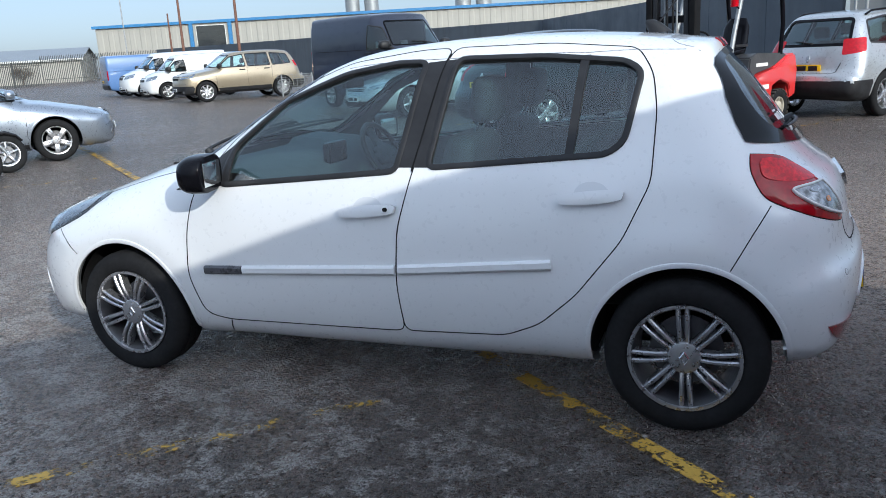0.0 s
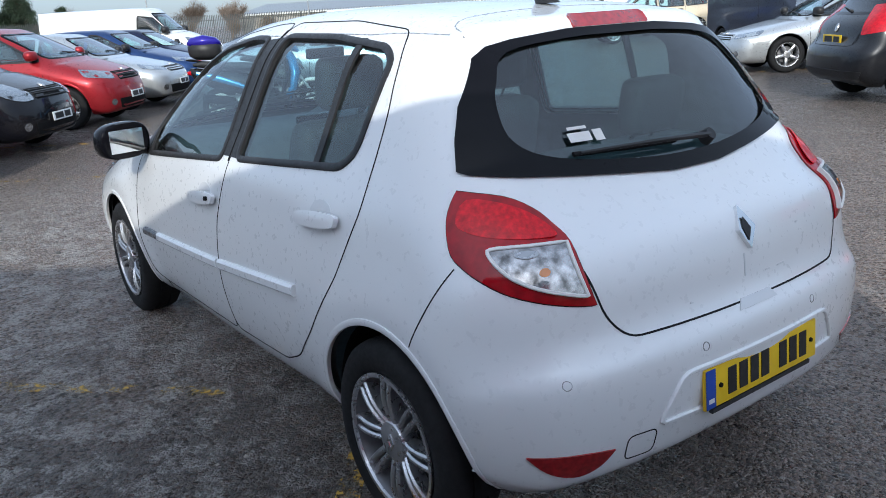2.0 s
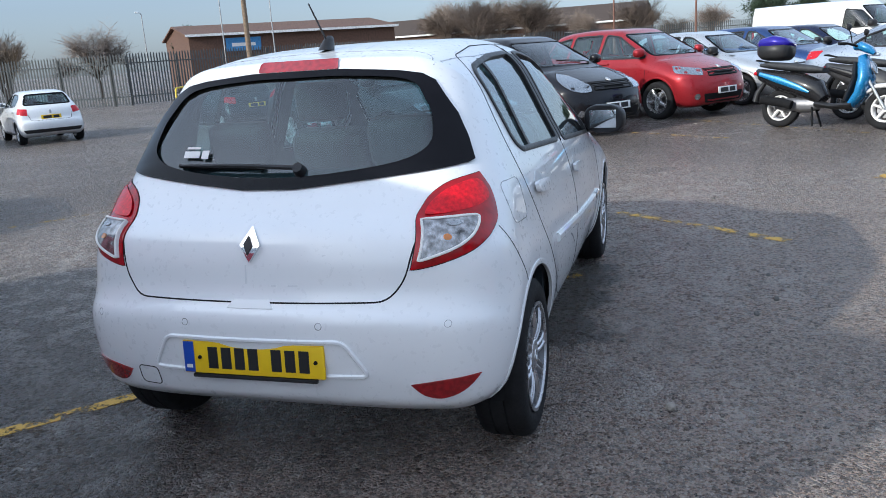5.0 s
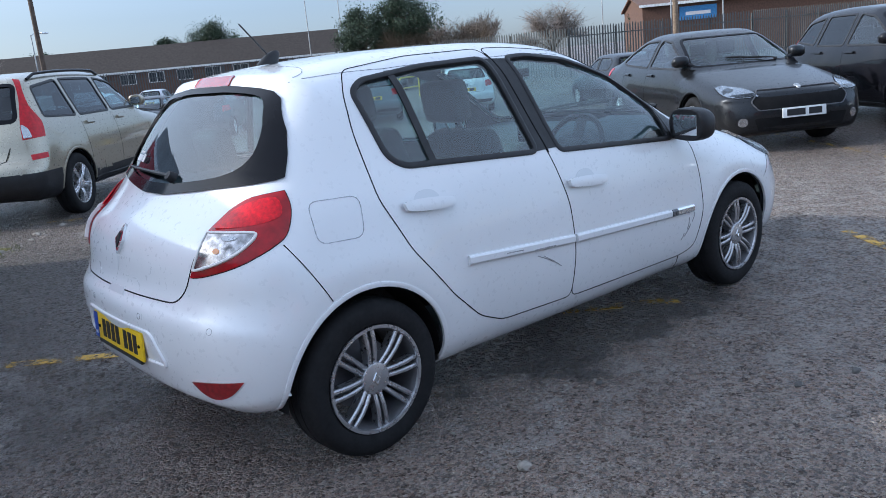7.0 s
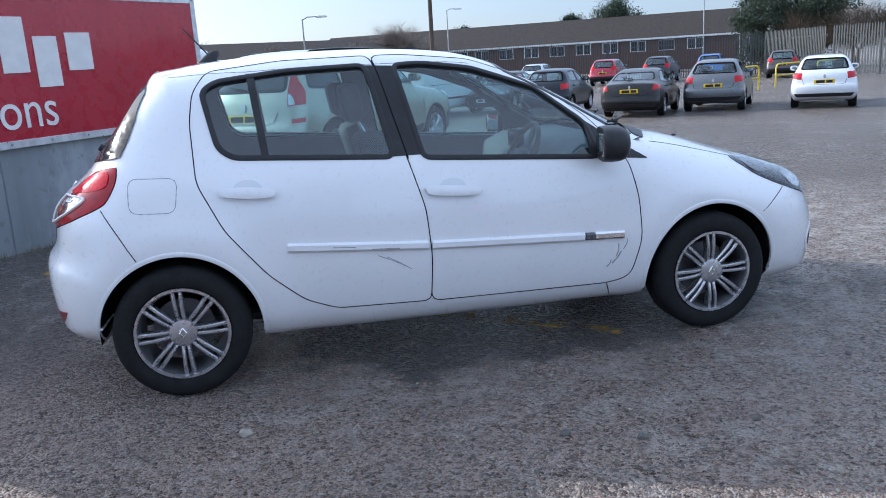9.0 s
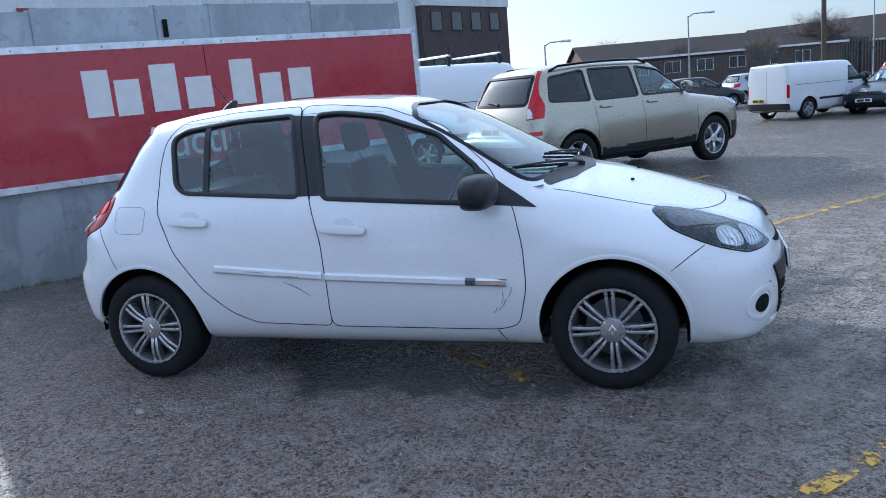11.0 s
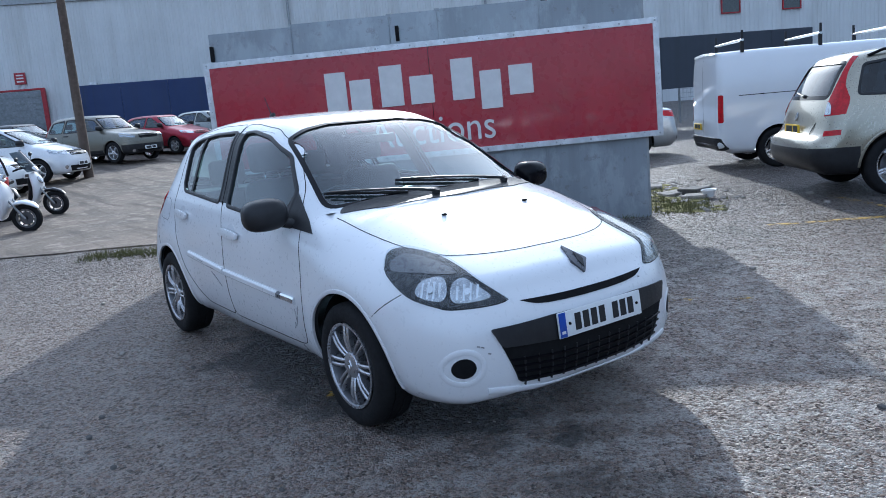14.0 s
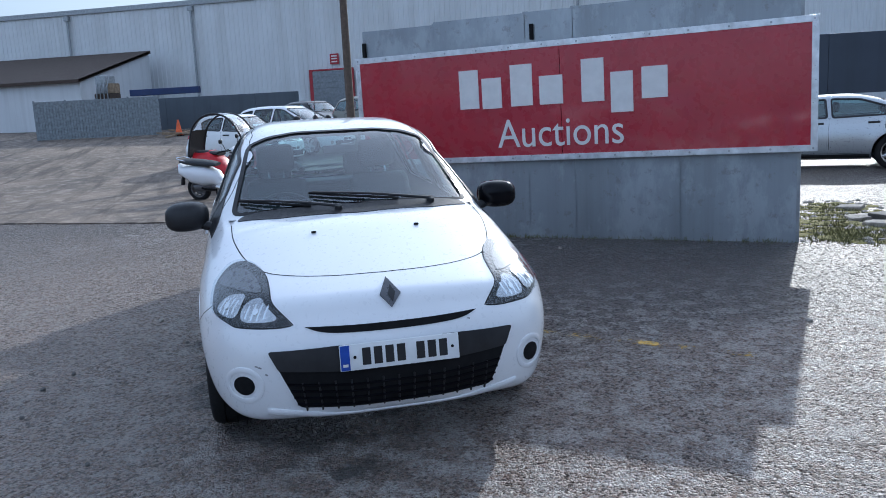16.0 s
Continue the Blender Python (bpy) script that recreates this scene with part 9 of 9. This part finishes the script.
def bare_tree_parts(tree, seed, h, spread, twigs=4200, mat="twig"):
    rnd = random.Random(seed)
    bm = bmesh.new()
    tips = []

    def grow(p, d, length, r, depth):
        q = p + d * length
        mid = p + d * length * 0.5 + Vector((rnd.uniform(-1, 1), rnd.uniform(-1, 1), 0)) * length * 0.06
        tube(bm, [p, mid, q], r, 5 if depth < 2 else 3, cap=False, r_end=r * 0.6)
        if depth >= 4 or length < 0.25:
            tips.append((q, d))
            return
        tips.append((q, d))
        if depth >= 1:
            tips.extend((p + d * length * u, d) for u in (0.3, 0.55, 0.8))
        for _ in range(rnd.choice((3, 3, 4)) if depth < 2 else rnd.choice((2, 3))):
            a = rnd.uniform(0, 2 * math.pi)
            tilt = rnd.uniform(0.25, 0.95) * spread
            side = d.orthogonal().normalized()
            side.rotate(Matrix.Rotation(a, 3, d))
            nd = (d * math.cos(tilt) + side * math.sin(tilt) + Vector((0, 0, 0.12))).normalized()
            grow(q, nd, length * rnd.uniform(0.62, 0.85), r * 0.58, depth + 1)

    for _ in range(rnd.choice((1, 2, 3))):
        d = Vector((rnd.uniform(-0.25, 0.25), rnd.uniform(-0.25, 0.25), 1)).normalized()
        grow(Vector((rnd.uniform(-0.1, 0.1), rnd.uniform(-0.1, 0.1), -0.1)), d, h * 0.22, h * 0.022, 0)
    part("trunk", bm, M["bark"], tree, smooth=60)
    verts, faces = [], []
    for _ in range(twigs):
        q, d = rnd.choice(tips)
        d = (d + Vector((rnd.gauss(0, 0.7), rnd.gauss(0, 0.7), rnd.gauss(0.1, 0.55)))).normalized()
        ln = h * rnd.uniform(0.06, 0.20)
        p = q + Vector((rnd.gauss(0, 0.02), rnd.gauss(0, 0.02), rnd.gauss(0, 0.02))) * h
        s = d.orthogonal().normalized() * h * 0.0022
        k = len(verts)
        b = p + d * ln + Vector((rnd.gauss(0, 0.1), rnd.gauss(0, 0.1), rnd.gauss(0, 0.1))) * ln
        m = (p + b) / 2 + s * 3
        verts += [p - s, p + s, m + s * 0.7, m - s * 0.7, b]
        faces += [(k, k + 1, k + 2, k + 3), (k + 3, k + 2, k + 4)]
    me = bpy.data.meshes.new("crown")
    me.from_pydata([tuple(v) for v in verts], [], faces)
    tagged(link_mesh("crown", me, M[mat], tree), kind="stuff")


def leafy_parts(tree, seed, h, w, mat="conifer", n=24000, leaf=0.020):
    """An evergreen: trunk, limbs and a ragged crown of small leaves in clumps."""
    rnd = random.Random(seed)
    bm = bmesh.new()
    tube(bm, [(0, 0, -0.1), (0.02 * h, 0, h * 0.5), (0, 0.01 * h, h * 0.92)], h * 0.03, 7, r_end=h * 0.006)
    clumps = []
    for _ in range(90):
        t = rnd.random() ** 0.8
        r = w * 0.5 * math.sqrt(max(0.05, 1 - (1.7 * t - 0.72) ** 2)) * rnd.uniform(0.15, 1.0)
        a = rnd.uniform(0, 2 * math.pi)
        c = Vector((r * math.cos(a), r * math.sin(a), h * (0.12 + 0.86 * t)))
        clumps.append((c, w * rnd.uniform(0.07, 0.15)))
        tube(bm, [(0, 0, max(0.1, c.z - 0.12 * h)), c * 0.6 + Vector((0, 0, c.z * 0.36)), c], h * 0.008, 3, cap=False, r_end=h * 0.002)
    part("trunk", bm, M["bark"], tree, smooth=60)
    verts, faces = [], []
    for _ in range(n):
        c, r = rnd.choice(clumps)
        p = c + Vector((rnd.gauss(0, 0.6), rnd.gauss(0, 0.6), rnd.gauss(0.1, 0.55))) * r
        d = Vector((rnd.gauss(0, 1), rnd.gauss(0, 1), rnd.gauss(0.5, 0.8))).normalized()
        s = d.orthogonal().normalized()
        s.rotate(Matrix.Rotation(rnd.uniform(0, 6.28), 3, d))
        ln, wd = h * leaf * rnd.uniform(0.6, 1.5), h * leaf * rnd.uniform(0.25, 0.5)
        k = len(verts)
        verts += [p - s * wd, p + d * ln * 0.5 + s * wd * 0.2 - d.cross(s) * wd * 0.3, p + d * ln, p + s * wd]
        faces += [(k, k + 1, k + 2), (k, k + 2, k + 3)]
    me = bpy.data.meshes.new("crown")
    me.from_pydata([tuple(v) for v in verts], [], faces)
    tagged(link_mesh("crown", me, M[mat], tree), kind="stuff")


def plant_trees():
    kinds = []
    for k, (h, sp) in enumerate(((9.0, 0.95), (7.0, 1.15), (8.0, 0.7))):
        t = thing("tree", pose(0, 0, 0), "bare winter tree with fine brown twigs", "tree", "bare trees")
        bare_tree_parts(t, 11 + k, h, sp)
        kinds.append(t)
    con = []
    for k, (h, w) in enumerate(((8.0, 7.0), (7.5, 4.6))):
        t = thing("evergreen_tree", pose(0, 0, 0), "dark green evergreen tree with ragged crown", "tree", "evergreen trees")
        leafy_parts(t, 31 + k, h, w)
        con.append(t)
    bush = thing("shrub", pose(0, 0, 0), "brown leafless shrub beyond the fence", "shrub", "shrubs")
    bare_tree_parts(bush, 77, 3.2, 1.3, 1500, "bush")
    spots = {
        0: [(76, 37, 0.75), (77, 30, 0.62), (79, 19, 0.95), (80, 14, 1.0), (93, 27, 1.05), (93, 21, 1.0), (92, 15, 0.85), (91, -4, 0.7), (14, 86, 0.95), (-7, 88, 0.8), (80, 3, 0.8)],
        1: [(46, 39.5, 1.0), (76, 33.5, 0.75), (92, 5, 0.8), (90, 0, 0.75), (17, 86, 0.8), (5, 96, 0.9), (68, 36, 0.8), (72, 40, 0.8), (52, 61, 1.05), (47.5, 59.5, 0.95), (100, -16, 0.7)],
        2: [(79.5, 8, 0.75), (90.5, -10, 0.75), (88, -24, 0.6), (95, -33, 0.75), (92, -37, 0.7), (98, -20, 0.7), (56, 58, 0.9), (8, 76, 0.7), (1, 80, 0.75)],
    }
    for k, rows in spots.items():
        for i, (x, y, s) in enumerate(rows):
            ob = kinds[k] if i == 0 else copy_thing(kinds[k], pose(x, y, gz(x, y), 0, 0, 47 * i))
            ob.matrix_basis = pose(x, y, gz(x, y), 0, 0, 47 * i) @ Matrix.Scale(s, 4)
    for k, rows in {0: [(35.0, 49.2, 0.72), (37.6, 47.2, 0.82), (39.5, 84.0, 0.95), (81, -9.0, 0.72), (101, -15, 0.62)], 1: [(34.8, 86, 0.85), (81.5, -12.5, 0.72), (82, -19, 0.42), (24, 95, 0.8), (64.5, 44, 0.7), (67, 41, 0.62), (99, -20, 0.6)]}.items():
        for i, (x, y, s) in enumerate(rows):
            ob = con[k] if i == 0 else copy_thing(con[k], pose(x, y, 0))
            ob.matrix_basis = pose(x, y, gz(x, y), 0, 0, 61 * i) @ Matrix.Scale(s, 4)
    for i, (x, y, s) in enumerate(((38.6, 44.2, 2.1), (70, -60, 0.9), (60, -68, 1.0), (82, -50, 1.1), (88, -46, 1.0), (92, -42, 1.2), (41, 43.0, 1.9), (36.4, 45.6, 1.9), (84, -34, 1.0), (83, -28, 1.1), (84, 22, 1.2), (83, 9, 1.1), (84, -3, 1.1), (60, 38, 1.2))):
        ob = bush if i == 0 else copy_thing(bush, pose(x, y, 0))
        ob.matrix_basis = pose(x, y, gz(x, y), 0, 0, 73 * i) @ Matrix.Scale(s, 4)


def weeds():
    rnd = random.Random(5)
    verts, faces = [], []
    d = Vector((0.621, 0.784, 0))
    n = Vector((0.784, -0.621, 0))
    a = Vector((-4.66, 0.88, 0))
    spots = [(a + d * rnd.gauss(5.35, 0.22) + n * rnd.uniform(-3.2, -0.1), 0.05) for _ in range(420)]
    spots += [(a + d * rnd.uniform(0.0, 5.0) + n * rnd.uniform(-0.09, -0.04), 0.05) for _ in range(160)]
    spots += [(a + d * rnd.uniform(-1.9, 0.05) + n * rnd.gauss(-0.25, 0.14), 0.09) for _ in range(300)]
    spots += [(a + d * rnd.gauss(5.5, 0.2) + n * rnd.gauss(-0.5, 0.25), 0.08) for _ in range(120)]
    for p, h in spots:
        for _ in range(4):
            q = p + Vector((rnd.gauss(0, 0.025), rnd.gauss(0, 0.025), 0.0))
            q.z = gz(q.x, q.y)
            dr = Vector((rnd.gauss(0, 0.5), rnd.gauss(0, 0.5), 1)).normalized()
            s = dr.orthogonal().normalized() * 0.004
            ln = h * rnd.uniform(0.4, 1.4)
            k = len(verts)
            verts += [q - s, q + s, q + dr * ln]
            faces.append((k, k + 1, k + 2))
    me = bpy.data.meshes.new("weeds")
    me.from_pydata([tuple(v) for v in verts], [], faces)
    tagged(link_mesh("weeds", me, M["grass"]), "short grass and weeds at the foot of the hoarding", "weeds", kind="stuff")


plant_trees()
weeds()

# ---------------------------------------------------------------- rubble, stones, cone, cages, scuffs
M["rubble"] = plain("pale_rubble", (0.30, 0.27, 0.235), 0.9, var=0.4, scale=14, grain=0.004)
M["dark_stone"] = plain("dark_stone", (0.10, 0.095, 0.09), 0.85, var=0.4, scale=30, grain=0.002)
M["moss"] = plain("yellow_moss", (0.16, 0.14, 0.035), 0.95, var=0.5, scale=20, grain=0.01)
M["cone_orange"] = plain("orange_cone", (0.75, 0.12, 0.03), 0.55)


def lump(bm, c, sx, sy, sz, rnd, m=None, n=2):
    """A broken stone."""
    r = bmesh.ops.create_icosphere(bm, subdivisions=n, radius=1.0)
    o = Vector((rnd.uniform(0, 50), rnd.uniform(0, 50), rnd.uniform(0, 50)))
    for v in r["verts"]:
        k = 1 + 0.35 * noise.noise(v.co * 1.3 + o)
        v.co = Vector((v.co.x * sx * k, v.co.y * sy * k, max(v.co.z, -0.5) * sz * k)) + Vector(c)


def rubble():
    rnd = random.Random(8)
    slab_at = [((-2.05, 6.24), 0.32, 0.24, 0.06, 20, "flat pale broken paving slab"), ((-2.55, 6.45), 0.36, 0.26, 0.05, 70, "flat pale broken paving slab"), ((-3.35, 6.95), 0.30, 0.22, 0.05, 35, "flat pale broken paving slab"), ((-2.30, 6.55), 0.38, 0.26, 0.10, -10, "dark broken kerb stone")]
    for (x, y), a, b, h, rot, lab in slab_at:
        th = thing("broken_slab", pose(x, y, 0, 2, -3, rot), lab + " in the weeds", "slab", "rubble")
        bm = bmesh.new()
        box(bm, -a / 2, a / 2, -b / 2, b / 2, -0.01, h, 0.02)
        for v in bm.verts:
            v.co += Vector((noise.noise(v.co * 9 + Vector((x, y, 0))), noise.noise(v.co * 8 + Vector((y, x, 3))), 0)) * 0.03
        part("slab", bm, M["dark_stone"] if "dark" in lab else M["rubble"], th)
    th = thing("plastic_tub", pose(-1.92, 6.35, 0.02, 4, 0, 0), "small pale plastic tub lying in weeds", "litter")
    bm = bmesh.new()
    revolve(bm, [(0.07, -0.03), (0.09, 0.05), (0.10, 0.05), (0.10, 0.06), (0.085, 0.055), (0.065, -0.02)], 16)
    bmesh.ops.rotate(bm, verts=bm.verts, cent=(0, 0, 0), matrix=Matrix.Rotation(radians(90), 3, "X"))
    bmesh.ops.translate(bm, verts=bm.verts, vec=(0, 0, 0.03))
    part("tub", bm, M["off_white"], th, smooth=40)
    # moss and small rubble: patches of the ground behind the board
    bm = bmesh.new()
    for _ in range(150):
        s, u = rnd.uniform(0.1, 3.3), rnd.gauss(0.30, 0.26)
        c = (-1.5 - 0.784 * s + 0.62 * u, 4.95 + 0.621 * s + 0.78 * u, 0.0)
        r = rnd.uniform(0.05, 0.13)
        lump(bm, c, r, r, 0.018, rnd, n=1)
    tagged(part("moss", bm, M["moss"], smooth=60), "yellow-green moss cushions behind the hoarding", "moss", kind="stuff")
    bm = bmesh.new()
    for _ in range(260):
        s, u = rnd.uniform(0.0, 3.6), rnd.gauss(0.55, 0.5)
        c = (-1.5 - 0.784 * s + 0.62 * u, 4.95 + 0.621 * s + 0.78 * u, 0.0)
        r = rnd.choice((0.012, 0.02, 0.03, 0.05)) * rnd.uniform(0.7, 1.3)
        lump(bm, c, r, r * rnd.uniform(0.6, 1), r * 0.6, rnd, n=1)
    for _ in range(900):
        a, d = rnd.uniform(0, 2 * math.pi), rnd.uniform(0.9, 7.5)
        c = (d * 1.25 * math.cos(a), d * math.sin(a), 0.0)
        r = rnd.choice((0.004, 0.005, 0.007, 0.010)) * rnd.uniform(0.8, 1.5)
        lump(bm, c, r, r * rnd.uniform(0.6, 1), r * 0.6, rnd, n=1)
    tagged(part("loose_stones", bm, M["rubble"]), "loose pale stone chips scattered on asphalt", "stones", kind="stuff")
    for x, y, r in ((0.15, -1.72, 0.022), (0.41, -1.84, 0.024), (0.88, -1.84, 0.020), (-0.31, -1.07, 0.018), (-1.04, -1.31, 0.03), (1.65, -1.38, 0.016), (-2.9, -1.0, 0.03), (-2.5, 2.6, 0.03), (2.9, 0.9, 0.022), (3.3, -1.6, 0.025), (0.9, 3.0, 0.03)):
        th = thing("stone", pose(x, y, 0), "small grey stone lying on the asphalt", "stone", "loose stones")
        bm = bmesh.new()
        r *= 0.7
        lump(bm, (0, 0, r * 0.4), r * 1.4, r, r * 0.8, rnd)
        part("stone_body", bm, M["rubble"] if r > 0.02 else M["dark_stone"], th)


def traffic_cone(x, y):
    th = thing("traffic_cone", pose(x, y, gz(x, y)), "faded orange traffic cone beside rubbish", "cone")
    bm = bmesh.new()
    revolve(bm, [(0.17, 0.04), (0.035, 0.72), (0.02, 0.73), (0.15, 0.04)], 18)
    bmesh.ops.rotate(bm, verts=bm.verts, cent=(0, 0, 0), matrix=Matrix.Rotation(radians(90), 3, "X"))
    part("cone_body", bm, M["cone_orange"], th, smooth=40)
    bm = bmesh.new()
    box(bm, -0.22, 0.22, -0.22, 0.22, 0, 0.04, 0.015)
    part("base", bm, M["liner"], th)


def scrap_heap():
    rnd = random.Random(3)
    for k in range(9):
        x, y = -33.2 + rnd.uniform(-0.8, 1.6), -2.6 + rnd.uniform(-1.0, 1.6)
        th = thing("timber_offcut", pose(x, y, gz(x, y) + 0.05 + 0.06 * (k % 3), 0, rnd.uniform(-6, 6), rnd.uniform(0, 180)), "weathered timber offcut on a rubbish heap", "timber", "rubbish heap")
        bm = bmesh.new()
        box(bm, -0.9, 0.9, -0.07, 0.07, -0.03, 0.03, 0.006)
        part("board", bm, M["pallet_wood"], th)
    th = thing("scrap_machine", pose(-39.5, -7.2, gz(-39.5) + 0.0, 0, 0, 60), "rusty old machine standing behind the wall", "machine")
    for x0, x1, z0, z1, mat in ((-0.5, 0.5, 0.0, 1.9, "roof_brown"), (-0.35, 0.25, 1.9, 2.8, "galv_dull"), (0.3, 0.5, 1.9, 2.4, "pallet_wood")):
        bm = bmesh.new()
        box(bm, x0, x1, -0.4, 0.4, z0, z1, 0.05)
        part("casing", bm, M[mat], th)
    for k in range(4):
        bm = bmesh.new()
        tube(bm, [(-0.4 + 0.25 * k, -0.42, 1.2), (-0.2 + 0.2 * k, -0.5, 2.2), (-0.3 + 0.25 * k, -0.3, 2.7)], 0.03, 6)
        part("pipe", bm, M["galv_dull"], th)
    th = thing("blue_beam", pose(-38.6, -4.3, gz(-38.6) + 1.75, 0, 0, 66), "blue steel beam lying on the wall", "beam")
    bm = bmesh.new()
    box(bm, -1.9, 1.9, -0.15, 0.15, 0.0, 0.32, 0.02)
    part("beam_body", bm, M["blue_sheet"], th)


def wire_cage(x, y, a, h=1.5):
    th = thing("wire_cage", pose(x, y, gz(x, y), 0, 0, a), "galvanised wire mesh cage standing in the yard", "cage", "wire cages")
    for sx in (-0.6, 0.6):
        for sy in (-0.5, 0.5):
            bm = bmesh.new()
            tube(bm, [(sx, sy, 0), (sx, sy, h)], 0.025, 6)
            part("post", bm, M["galv_dull"], th)
    for p, q, sy in (((-0.6, -0.5), (0.6, -0.5), 0), ((-0.6, 0.5), (0.6, 0.5), 0), ((-0.6, -0.5), (-0.6, 0.5), 0), ((0.6, -0.5), (0.6, 0.5), 0)):
        bm = bmesh.new()
        for k in range(9):
            t = k / 8
            c = (p[0] + (q[0] - p[0]) * t, p[1] + (q[1] - p[1]) * t)
            tube(bm, [(*c, 0.12), (*c, h - 0.03)], 0.006, 4, cap=False)
        for k in range(9):
            z = 0.12 + (h - 0.15) * k / 8
            tube(bm, [(*p, z), (*q, z)], 0.006, 4, cap=False)
        part("mesh_panel", bm, M["galv_dull"], th)


rubble()
traffic_cone(-32.9, -3.4)
scrap_heap()
for x, y, a in ((-16.7, 22.6, 40), (-15.4, 24.2, 40), (-18.6, 22.9, 40), (14.9, -22.9, 53)):
    wire_cage(x, y, a, 0.8 if x > 0 else 1.5)

white_hatchback()
